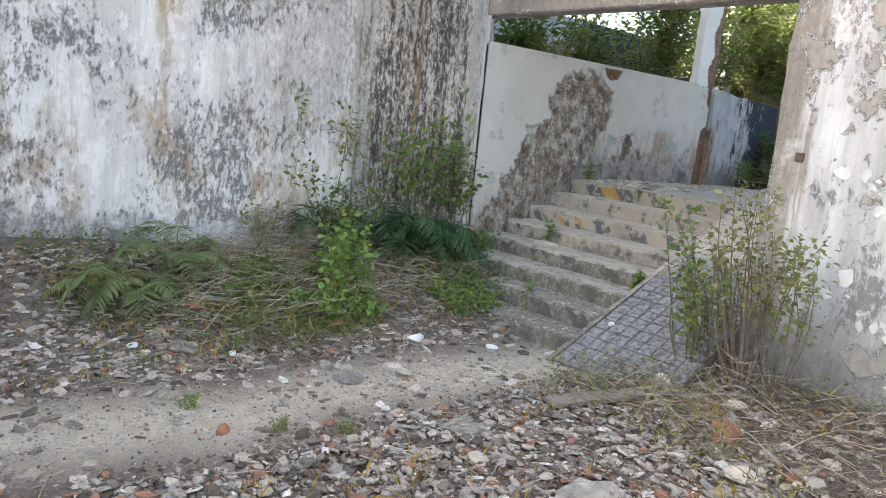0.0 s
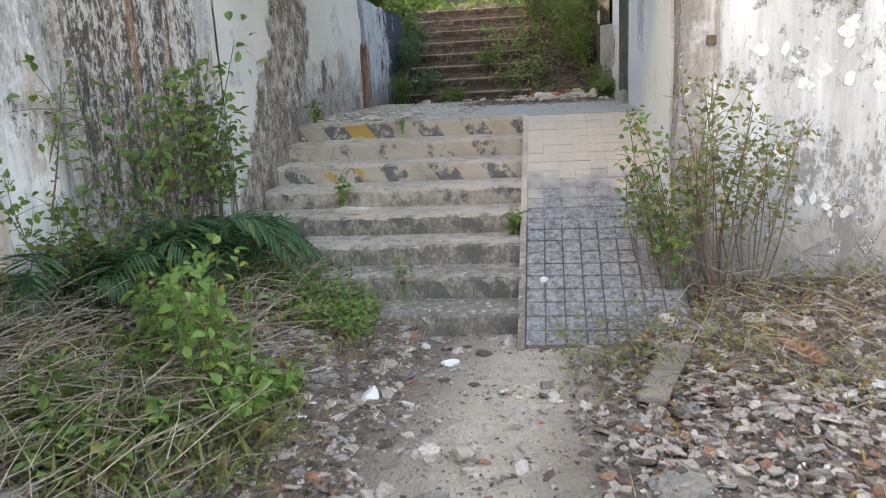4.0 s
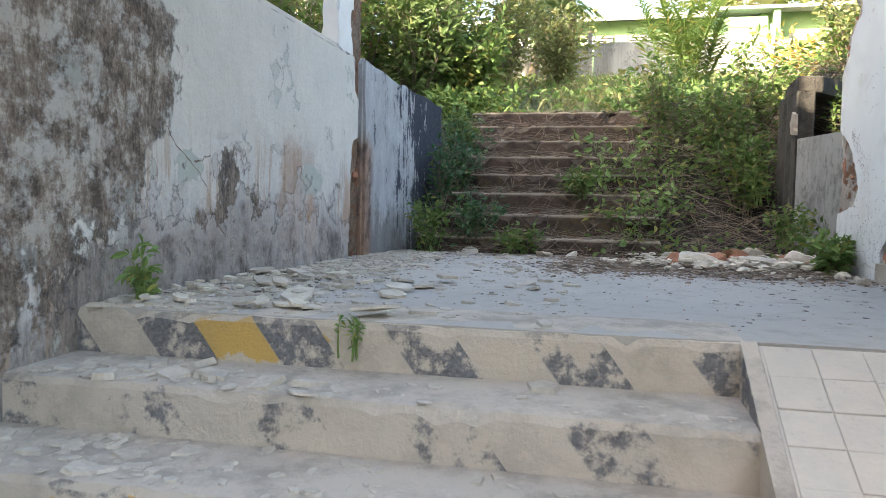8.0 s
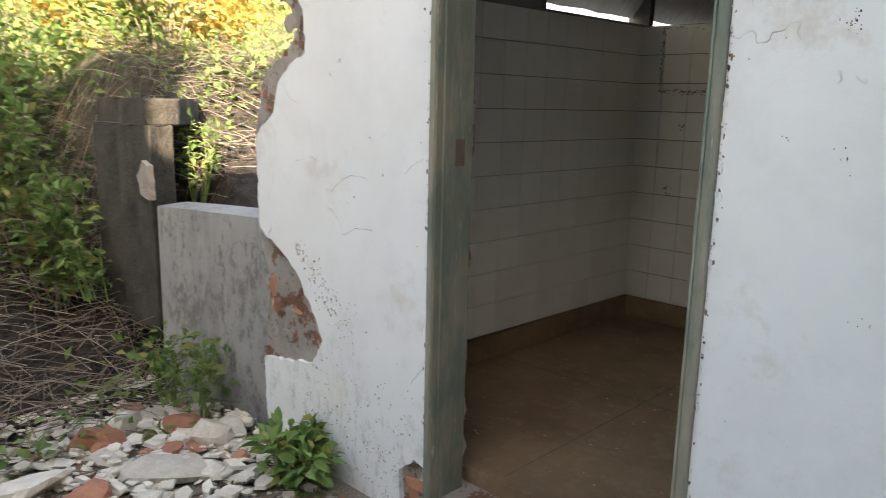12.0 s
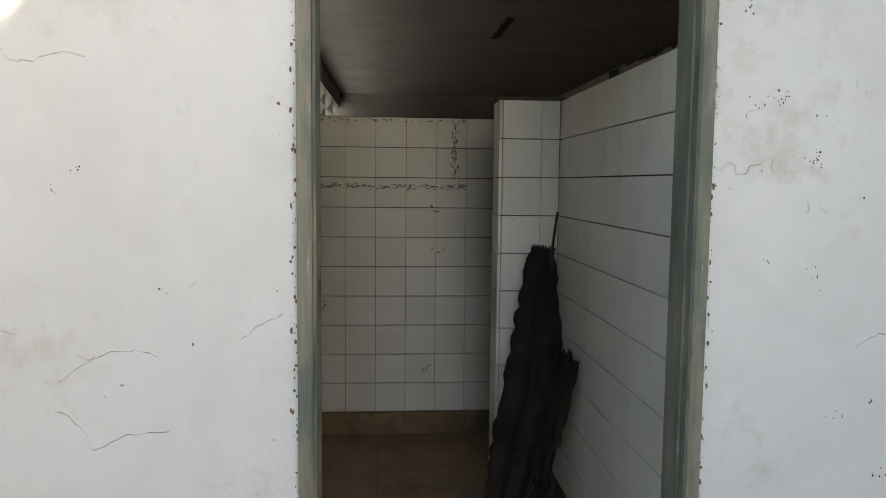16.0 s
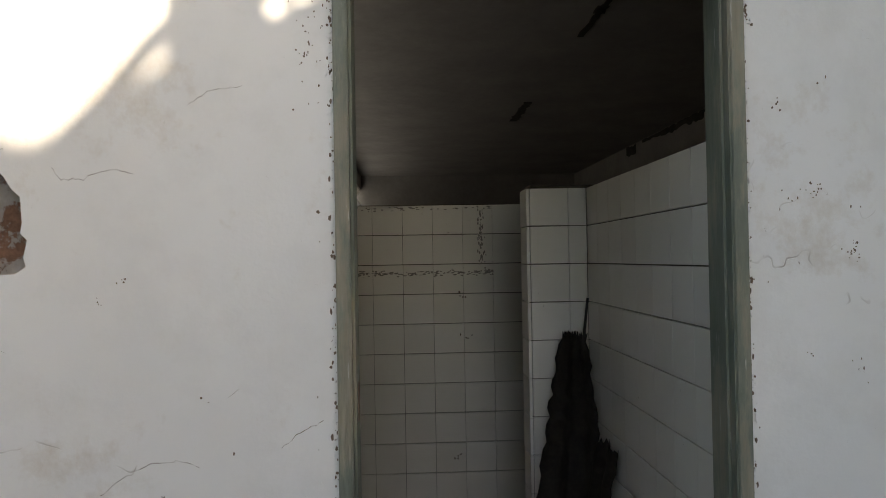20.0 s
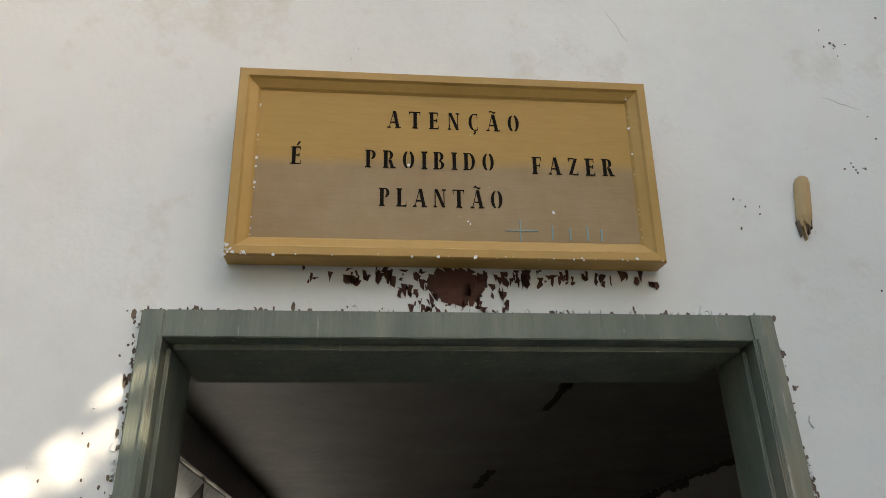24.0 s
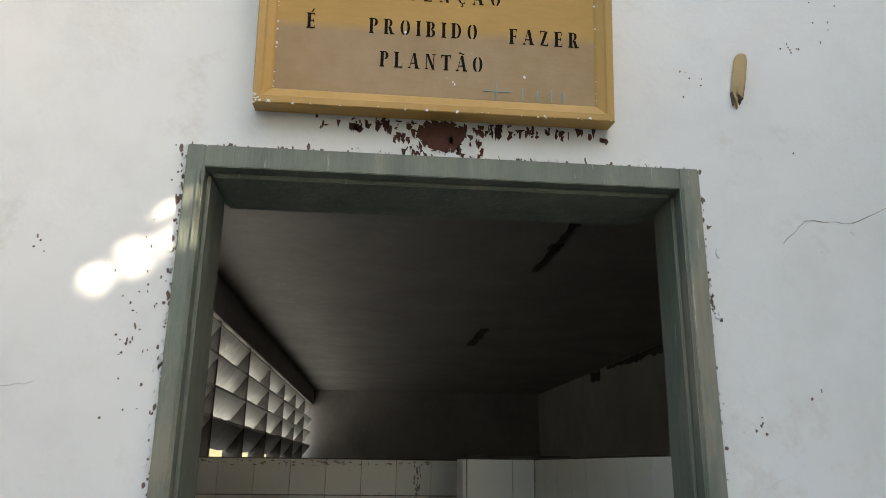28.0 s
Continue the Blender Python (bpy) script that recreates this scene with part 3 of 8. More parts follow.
def moss_mat():
    g = Graph("mossy_stair_concrete")
    fine, mid, broad = g.noise(scale=60, detail=6, rough=0.7), g.noise(scale=7, detail=8, rough=0.7), g.noise(scale=1.5, detail=4)
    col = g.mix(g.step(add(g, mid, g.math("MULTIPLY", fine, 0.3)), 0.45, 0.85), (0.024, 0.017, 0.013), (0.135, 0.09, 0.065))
    # Upward faces are mixed paler than the risers.
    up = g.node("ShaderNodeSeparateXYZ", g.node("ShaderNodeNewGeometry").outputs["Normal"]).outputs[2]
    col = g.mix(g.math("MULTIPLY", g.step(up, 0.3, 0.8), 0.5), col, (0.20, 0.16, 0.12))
    col = g.mix(g.math("MULTIPLY", g.step(add(g, mid, broad), 1.08, 1.25), 0.6), col, (0.09, 0.085, 0.03))
    z = g.axes()[2]
    edge = g.math("FRACT", g.math("DIVIDE", g.math("SUBTRACT", z, 1.32), 0.177))
    worn = g.math("MULTIPLY", g.step(edge, 0.86, 0.94), g.step(add(g, mid, g.math("MULTIPLY", fine, 0.4)), 0.50, 0.64))
    col = g.mix(g.math("MULTIPLY", worn, 0.9), col, (0.42, 0.35, 0.27))
    return g.done(col, 0.95, add(g, fine, mid, mid), 0.02, 0.8)


def sign_mat():
    """Ochre paint, the lower half bleached by damp to a grey brown."""
    g = Graph("ochre_sign_paint")
    x, y, z = g.axes()
    mid, fine = g.noise(scale=6, detail=7, rough=0.65), g.noise(g.scaled(1, 1, 6), scale=22, detail=4)
    col = g.mix(fine, (0.44, 0.25, 0.055), (0.52, 0.31, 0.085))
    grey = g.step(g.math("ADD", z, g.math("MULTIPLY", mid, 0.03)), 3.682, 3.664)
    col = g.mix(g.math("MULTIPLY", grey, 0.82), col, g.mix(g.step(mid, 0.35, 0.65), (0.285, 0.178, 0.088), (0.375, 0.268, 0.168)))
    return g.done(col, 0.6, add(g, mid, fine), 0.002, 0.3)


def frame_paint():
    """Grey-green oil paint, worn to tan wood lower down."""
    g = Graph("grey_green_frame_paint")
    z = g.axes()[2]
    mid, fine = g.noise(g.scaled(1, 1, 0.25), scale=14, detail=6, rough=0.7), g.noise(g.scaled(1, 1, 0.1), scale=80, detail=4)
    col = g.mix(g.step(mid, 0.3, 0.7), (0.125, 0.145, 0.116), (0.225, 0.245, 0.195))
    handled = g.math("MULTIPLY", g.step(z, 3.35, 2.9), 0.09)
    col = g.mix(g.math("MULTIPLY", g.step(add(g, mid, handled), 0.55, 0.68), 0.75), col, g.mix(fine, (0.17, 0.135, 0.09), (0.40, 0.36, 0.28)))
    col = g.mix(g.math("MULTIPLY", g.step(fine, 0.66, 0.70), 0.5), col, (0.60, 0.58, 0.52))
    return g.done(col, 0.55, add(g, mid, fine), 0.004, 0.5)


def broken_plaster(name="broken_mortar_and_brick", low=(0.58, 0.49, 0.41), high=(0.76, 0.69, 0.62)):
    """Pinkish bare mortar with torn orange brick showing through it."""
    g = Graph(name)
    fine, mid, chunk = g.noise(scale=90, detail=6, rough=0.75), g.noise(scale=19, detail=9, rough=0.78), g.noise(scale=8, detail=9, rough=0.7)
    col = g.mix(g.step(mid, 0.32, 0.66), low, high)
    brick = g.step(add(g, chunk, g.math("MULTIPLY", mid, 0.25)), 0.655, 0.69)
    col = g.mix(g.math("MULTIPLY", brick, 0.9), col, g.mix(g.step(mid, 0.36, 0.62), (0.20, 0.075, 0.035), (0.52, 0.235, 0.12)))
    hole = g.step(add(g, mid, g.math("MULTIPLY", fine, 0.3)), 0.50, 0.44)
    col = g.mix(g.math("MULTIPLY", hole, 0.7), col, (0.13, 0.085, 0.06))
    return g.done(col, 0.95, add(g, g.math("MULTIPLY", mid, 2.0), fine, g.math("MULTIPLY", brick, -1.0)), 0.03, 1.0)


def room_floor():
    """Ochre cement trodden dark, with dust along the walls."""
    g = Graph("ochre_cement_floor")
    broad, mid, fine = g.noise(scale=2.2, detail=6, rough=0.65), g.noise(scale=12, detail=8, rough=0.7), g.noise(scale=80, detail=4)
    col = g.mix(g.step(broad, 0.3, 0.7), (0.12, 0.072, 0.040), (0.26, 0.175, 0.10))
    col = g.mix(g.math("MULTIPLY", g.step(mid, 0.5, 0.7), 0.4), col, (0.40, 0.30, 0.20))
    col = g.mix(g.math("MULTIPLY", g.step(fine, 0.66, 0.72), 0.5), col, (0.07, 0.05, 0.035))
    return g.done(col, g.math("ADD", 0.4, g.math("MULTIPLY", mid, 0.3)), add(g, mid, fine), 0.003, 0.4)


M = {
    "broken": broken_plaster(), "floor": room_floor(),
    "front": front_wall(), "facade": flaking_wall("flaking_white_wall", (0.86, 0.87, 0.89), True, 0.3),
    "blue": blue_wall(),
    "passage": passage_wall(), "door_wall": door_wall(), "steps": step_concrete(), "ramp": ramp_tile(), "tile": glazed_tile(),
    "rubble": rubble_mat(), "earth": dirt_mat(), "landing": landing_mat(), "moss": moss_mat(), "sign": sign_mat(), "frame": frame_paint(),
    "brick": simple("terracotta_brick", (0.30, 0.12, 0.07), (0.44, 0.21, 0.13), 14, 0.9, 0.01, vary=0.25),
    "mortar": simple("bare_mortar", (0.34, 0.28, 0.22), (0.50, 0.44, 0.37), 11, 0.95, 0.02, 0.9),
    "rot": broken_plaster("broken_brown_brickwork", (0.16, 0.095, 0.06), (0.50, 0.36, 0.26)),
    "grout": simple("dark_grout", (0.10, 0.085, 0.07), (0.18, 0.15, 0.12), 12, 0.95),
    # One even grey for the room's ceiling and bare walls.
    "ceiling": simple("grey_ceiling_paint", (0.23, 0.215, 0.205), (0.34, 0.32, 0.305), 2, 0.9, 0.002, 0.3),
    "soot": simple("sooty_concrete", (0.07, 0.065, 0.06), (0.16, 0.15, 0.14), 12, 0.95, 0.006),
    "louvre": simple("whitewashed_louvre", (0.60, 0.58, 0.54), (0.88, 0.87, 0.84), 14, 0.85, 0.01, stretch=(2.5, 1, 0.5)),
    "concrete": simple("weathered_concrete", (0.28, 0.27, 0.25), (0.44, 0.43, 0.41), 5, 0.92, 0.01),
    "retain": flaking_wall("stained_grey_render", (0.36, 0.35, 0.335), False, 1.0),
    "black": simple("charred_fibre_sheet", (0.014, 0.012, 0.011), (0.060, 0.050, 0.042), 9, 0.85, 0.006),
    "ink": simple("black_stencil_paint", (0.010, 0.007, 0.005), (0.022, 0.016, 0.012), 30, 0.95, 0.001, spec=0.1),
    "ochre": simple("ochre_moulding_paint", (0.45, 0.26, 0.065), (0.53, 0.315, 0.095), 9, 0.5, 0.002),
    "mortar_grey": simple("old_grey_glue", (0.20, 0.18, 0.165), (0.40, 0.37, 0.34), 60, 0.9, 0.002),
    "rust_pale": simple("bare_brown_plaster", (0.10, 0.07, 0.05), (0.22, 0.16, 0.12), 40, 0.95, 0.002),
    "rust": simple("dark_red_rust_stain", (0.055, 0.020, 0.013), (0.12, 0.045, 0.03), 20, 0.9, 0.004),
    "wood": simple("raw_yellow_wood", (0.40, 0.27, 0.13), (0.56, 0.40, 0.21), 20, 0.8, 0.003, stretch=(1, 1, 0.15)),
    "bark": simple("grey_brown_bark", (0.13, 0.10, 0.075), (0.26, 0.21, 0.16), 18, 0.95, 0.02, stretch=(1, 1, 0.3)),
    "dead": simple("dark_dead_stalks", (0.12, 0.09, 0.068), (0.30, 0.235, 0.18), 20, 0.95, 0.004, vary=0.4, island=True),
    "block": simple("dark_mossy_concrete", (0.022, 0.019, 0.015), (0.085, 0.074, 0.06), 9, 0.95, 0.02, 0.9),
    "twig": simple("dry_twigs", (0.28, 0.23, 0.165), (0.50, 0.43, 0.33), 20, 0.95, 0.004, vary=0.3, island=True),
    "straw": leaf("dry_straw", (0.46, 0.31, 0.075), (0.66, 0.46, 0.12), (0.30, 0.30, 0.08)),
    "litter": leaf("dead_leaf_brown", (0.13, 0.088, 0.06), (0.33, 0.24, 0.17), (0.40, 0.22, 0.13), 0.1),
    "fern": leaf("fern_green", (0.19, 0.27, 0.11), (0.32, 0.40, 0.19), (0.28, 0.26, 0.10), 0.4),
    "nettle": leaf("nettle_green", (0.19, 0.33, 0.08), (0.33, 0.50, 0.15), (0.42, 0.46, 0.10), 0.35),
    "palm": leaf("deep_palm_green", (0.055, 0.13, 0.055), (0.13, 0.25, 0.11), (0.22, 0.30, 0.12), 0.3),
    "herb": leaf("bright_leaf_green", (0.15, 0.25, 0.065), (0.28, 0.40, 0.13), (0.40, 0.40, 0.10)),
    "bush": leaf("bush_green", (0.11, 0.19, 0.05), (0.25, 0.34, 0.10), (0.36, 0.32, 0.11), 0.4),
    "olive": leaf("sun_bleached_leaf", (0.21, 0.24, 0.08), (0.38, 0.40, 0.17), (0.44, 0.34, 0.15)),
    "tree": leaf("tree_green", (0.13, 0.20, 0.065), (0.28, 0.37, 0.14), (0.38, 0.39, 0.17), 0.5),
    "gold": leaf("yellow_green_leaf", (0.17, 0.23, 0.05), (0.29, 0.36, 0.09), None),
    "grass": leaf("meadow_grass", (0.14, 0.16, 0.07), (0.27, 0.27, 0.13), (0.40, 0.33, 0.15)),
    "house": simple("pale_green_house_paint", (0.18, 0.30, 0.13), (0.24, 0.36, 0.18), 2, 0.85, 0.003),
    "roof": simple("grey_fibre_roof", (0.34, 0.34, 0.36), (0.50, 0.50, 0.52), 4, 0.9),
    "slat": simple("silver_louvre_slat", (0.42, 0.44, 0.42), (0.56, 0.57, 0.55), 6, 0.5),
    "wire": simple("black_cable", (0.02, 0.02, 0.02), (0.04, 0.04, 0.04), 9, 0.6),
    "white": simple("white_plastic_scrap", (0.70, 0.71, 0.72), (0.82, 0.82, 0.82), 15, 0.5, 0.004),
    "concrete": simple("broken_concrete", (0.20, 0.185, 0.165), (0.52, 0.485, 0.44), 16, 0.95, 0.03, 0.9, vary=0.2),
    "stone": simple("pale_mortar_lump", (0.42, 0.37, 0.30), (0.68, 0.62, 0.53), 12, 0.95, 0.015, vary=0.2),
    "plank": simple("weathered_plank", (0.20, 0.17, 0.14), (0.36, 0.32, 0.28), 10, 0.9, 0.006, stretch=(0.3, 3, 3)),
    "iron": simple("rusty_iron", (0.10, 0.07, 0.055), (0.20, 0.14, 0.10), 20, 0.8, 0.003),
    "chalk": simple("lifted_white_paint", (0.74, 0.74, 0.74), (0.84, 0.84, 0.83), 20, 0.8, 0.002),
    "cyan": simple("faded_blue_chalk", (0.20, 0.34, 0.36), (0.28, 0.40, 0.40), 30, 0.9, 0.001),
}


# ---- building helpers ----
rng = np.random.default_rng(7)


def thing(name, label, category, at=(0, 0, 0), group="", kind=""):
    ob = new(name)
    ob.location = at
    return tagged(ob, label, category, group, kind)


def link(name, me, material, parent=None, label=""):
    me.materials.append(material)
    ob = new(name, me)
    if parent is not None:
        ob.parent = parent
        at = Vector(parent.location)
        if parent.parent is not None:
            at = at + Vector(parent.parent.location)
        ob.location = -at
    return tagged(ob, label)


def part(name, bm, material, parent=None, label=""):
    """One bmesh in world places as one mesh object, under a thing or a part."""
    bmesh.ops.recalc_face_normals(bm, faces=bm.faces)
    me = bpy.data.meshes.new(name)
    bm.to_mesh(me)
    bm.free()
    return link(name, me, material, parent, label)


def soup(name, verts, faces, material, parent=None, label="", smooth=False):
    """Many small pieces as one mesh object."""
    me = bpy.data.meshes.new(name)
    me.from_pydata(np.asarray(verts).tolist(), [], [list(f) for f in faces])
    if smooth:
        me.shade_smooth()
    return link(name, me, material, parent, label)


def box(x0, x1, y0, y1, z0, z1, bevel=0.0, bm=None, rough=0.0):
    own = bm is None
    bm = bm or bmesh.new()
    m = Matrix.Translation(((x0 + x1) / 2, (y0 + y1) / 2, (z0 + z1) / 2)) @ Matrix.Diagonal((x1 - x0, y1 - y0, z1 - z0, 1))
    made = bmesh.ops.create_cube(bm, size=1.0, matrix=m)
    if bevel:
        edges = list({e for v in made["verts"] for e in v.link_edges})
        bmesh.ops.bevel(bm, geom=edges, offset=bevel, segments=2, affect="EDGES")
    return bm


def slab(points, axis, a, b, bevel=0.0, bm=None):
    """A flat outline, given in the two other axes, drawn out along one axis from a to b."""
    bm = bm or bmesh.new()
    def place(p, d):
        return {"x": (d, p[0], p[1]), "y": (p[0], d, p[1]), "z": (p[0], p[1], d)}[axis]
    low = [bm.verts.new(place(p, a)) for p in points]
    high = [bm.verts.new(place(p, b)) for p in points]
    bm.faces.new(low)
    bm.faces.new(high[::-1])
    n = len(points)
    for i in range(n):
        bm.faces.new((low[i], low[(i + 1) % n], high[(i + 1) % n], high[i]))
    if bevel:
        bmesh.ops.bevel(bm, geom=bm.edges[:], offset=bevel, segments=1, affect="EDGES")
    return bm


def ragged(points, every=0.08, by=0.02, seed=0):
    """An outline with its edges broken up at random."""
    r = random.Random(seed)
    out = []
    for (a, b), (c, d) in zip(points, points[1:] + points[:1]):
        n = max(1, int(math.hypot(c - a, d - b) / every))
        for i in range(n):
            f = i / n
            k = by if i else 0
            out.append((a + (c - a) * f + r.uniform(-k, k), b + (d - b) * f + r.uniform(-k, k)))
    return out


def tube(points, radii, sides=5):
    """A tapering tube along a line; verts and faces."""
    pts = [Vector(p) for p in points]
    verts, faces = [], []
    for i, p in enumerate(pts):
        along = (pts[min(i + 1, len(pts) - 1)] - pts[max(i - 1, 0)]).normalized()
        side = along.cross(Vector((0.31, 0.17, 0.93))).normalized()
        up = along.cross(side)
        for k in range(sides):
            a = 2 * math.pi * k / sides
            verts.append(p + (side * math.cos(a) + up * math.sin(a)) * radii[i])
    for i in range(len(pts) - 1):
        for k in range(sides):
            faces.append((i * sides + k, i * sides + (k + 1) % sides, (i + 1) * sides + (k + 1) % sides, (i + 1) * sides + k))
    faces.append(tuple(range(sides))[::-1])
    faces.append(tuple(range((len(pts) - 1) * sides, len(pts) * sides)))
    return verts, faces


class Soup:
    """Collects pieces for one mesh."""

    def __init__(self):
        self.verts, self.faces, self.count = [], [], 0

    def add(self, verts, faces):
        self.verts.append(np.array([tuple(v) for v in verts], float))
        self.faces.extend([tuple(i + self.count for i in f) for f in faces])
        self.count += len(verts)
        return self

    def make(self, name, material, parent=None, label="", smooth=False):
        return soup(name, np.concatenate(self.verts), self.faces, material, parent, label, smooth)


def blades(points, ways, sizes, wide=0.45, fold=0.15, droop=0.0, spin=True, fine=False):
    """Leaf blades: each a folded, pointed shape from its root along its way."""
    p, d = np.asarray(points, float), np.asarray(ways, float)
    d = d / np.linalg.norm(d, axis=1, keepdims=True)
    s = np.asarray(sizes, float)[:, None]
    ref = np.tile((0.0, 0.0, 1.0), (len(p), 1))
    if spin:
        ref = ref + rng.normal(0, 0.6, (len(p), 3))
    side = np.cross(d, ref)
    side /= np.linalg.norm(side, axis=1, keepdims=True) + 1e-9
    up = np.cross(side, d)
    w = wide / 2
    if fine:
        rows = [p]
        for along, half in ((0.2, 0.72), (0.48, 1.0), (0.78, 0.58)):
            mid = p + d * s * along - up * s * droop * along * along
            rows += [mid + side * s * w * half + up * s * fold * half, mid, mid - side * s * w * half + up * s * fold * half]
        rows.append(p + d * s - up * s * (droop + 0.10))
        verts = np.stack(rows, 1).reshape(-1, 3)
        base = np.arange(len(p))[:, None] * 11
        cells = [(0, 2, 1), (0, 3, 2), (7, 8, 10), (8, 9, 10)]
        for k in (1, 4):
            cells += [(k, k + 1, k + 4), (k, k + 4, k + 3), (k + 1, k + 2, k + 5), (k + 1, k + 5, k + 4)]
        return verts, np.concatenate([base + c for c in cells], 0)
    rows = [p, p + d * s * 0.42 + side * s * w + up * s * fold, p + d * s - up * s * droop, p + d * s * 0.42 - side * s * w + up * s * fold, p + d * s * 0.5]
    verts = np.stack(rows, 1).reshape(-1, 3)
    base = np.arange(len(p))[:, None] * 5
    faces = np.concatenate([base + (0, 4, 1), base + (1, 4, 2), base + (2, 4, 3), base + (3, 4, 0)], 0)
    return verts, faces


def lump(at, size, seed, flat=0.6, material=None):
    """A broken lump of mortar, stone or brick."""
    r = random.Random(seed)
    bm = bmesh.new()
    bmesh.ops.create_icosphere(bm, subdivisions=2, radius=1.0)
    cuts = [(Vector((r.gauss(0, 1), r.gauss(0, 1), r.gauss(0, 1))).normalized(), r.uniform(0.5, 0.85)) for _ in range(9)]
    turn = Euler((r.uniform(-0.3, 0.3), r.uniform(-0.3, 0.3), r.uniform(0, 6.3))).to_matrix()
    a, b = r.uniform(0.8, 1.3), r.uniform(0.6, 1.0)
    for v in bm.verts:
        for n, far in cuts:
            over = v.co.dot(n) - far
            if over > 0:
                v.co -= n * over
        v.co = turn @ Vector((v.co.x * size * a, v.co.y * size * b, v.co.z * size * flat)) + Vector((0, 0, size * flat * 0.55)) + Vector(at)
    return bm


def smooth(a, b, v):
    f = np.clip((v - a) / (b - a), 0, 1)
    return f * f * (3 - 2 * f)


# ---- plan ----
WALL_R, WALL_L = -2.165, -5.22      # faces of the passage walls
FRONT = 4.53                        # face of the facade
STEP_L, STEP_R = -5.22, -3.17       # the stairs; the ramp lies between STEP_R and WALL_R
RISE, LANDING = 0.15, 1.2
RISERS = (3.86, 4.17, 4.48, 4.80, 5.13, 5.47, 5.79, 6.10)
DOOR0, DOOR1, DOOR_TOP, FLOOR = 7.295, 8.143, 3.442, 1.36
CORNER = Vector((-5.25, 4.55))      # where the long front wall meets the passage
ALONG = Vector((-0.945, -2.63)).normalized()


def terrain(x, y):
    x, y = np.asarray(x, float), np.asarray(y, float)
    d = (x - CORNER.x) * (-ALONG.y) + (y - CORNER.y) * ALONG.x
    heap = 0.40 * (1 - smooth(0.0, 2.1, np.abs(d))) * smooth(5.6, 4.3, y)
    heap = heap + 0.16 * smooth(-2.9, -2.0, x) * smooth(3.0, 4.5, y) * smooth(5.2, 4.6, y)
    rear = 1.12 * smooth(8.9, 9.4, y) + 1.38 * smooth(9.5, 12.0, y) + 0.20 * np.clip(y - 12, 0, 26)
    left = 1.9 * smooth(-5.35, -5.75, x) * smooth(5.0, 6.0, y) * smooth(10.5, 9.0, y)
    right = 0.9 * smooth(-2.15, -1.85, x) * smooth(9.0, 9.6, y) * smooth(12.5, 10.5, y)
    under = -0.45 * smooth(-5.2, -5.0, x) * smooth(-3.0, -3.3, x) * smooth(9.4, 9.7, y) * smooth(12.4, 11.9, y)
    ripple = 0.02 * np.sin(x * 3.1 + 1) * np.sin(y * 2.7) + 0.012 * np.sin(x * 7.3) * np.sin(y * 8.1 + 2)
    return heap + rear + left + right + under + ripple


def build_ground():
    def steps(a, b, n):
        return list(np.linspace(a, b, n))
    xs = steps(-400, -40, 10) + steps(-36, -13, 10) + steps(-12, 4, 100) + steps(5, 36, 12) + steps(45, 400, 9)
    ys = steps(-400, -40, 9) + steps(-30, -7, 7) + steps(-6, 16, 134) + steps(17, 60, 26) + steps(75, 500, 9)
    X, Y = np.meshgrid(xs, ys)
    Z = terrain(X, Y)
    nx, ny = len(xs), len(ys)
    verts = np.stack([X, Y, Z], -1).reshape(-1, 3)
    i = np.arange(nx * ny).reshape(ny, nx)
    faces = np.stack([i[:-1, :-1], i[:-1, 1:], i[1:, 1:], i[1:, :-1]], -1).reshape(-1, 4)
    tagged(soup("ground", verts, faces, M["earth"], smooth=True), "bare trodden earth rising to a grassy slope", "ground", kind="structure")


def structure(name, bm, material, label, category="wall", parent=None):
    return tagged(part(name, bm, material, parent), label, category, kind="structure")


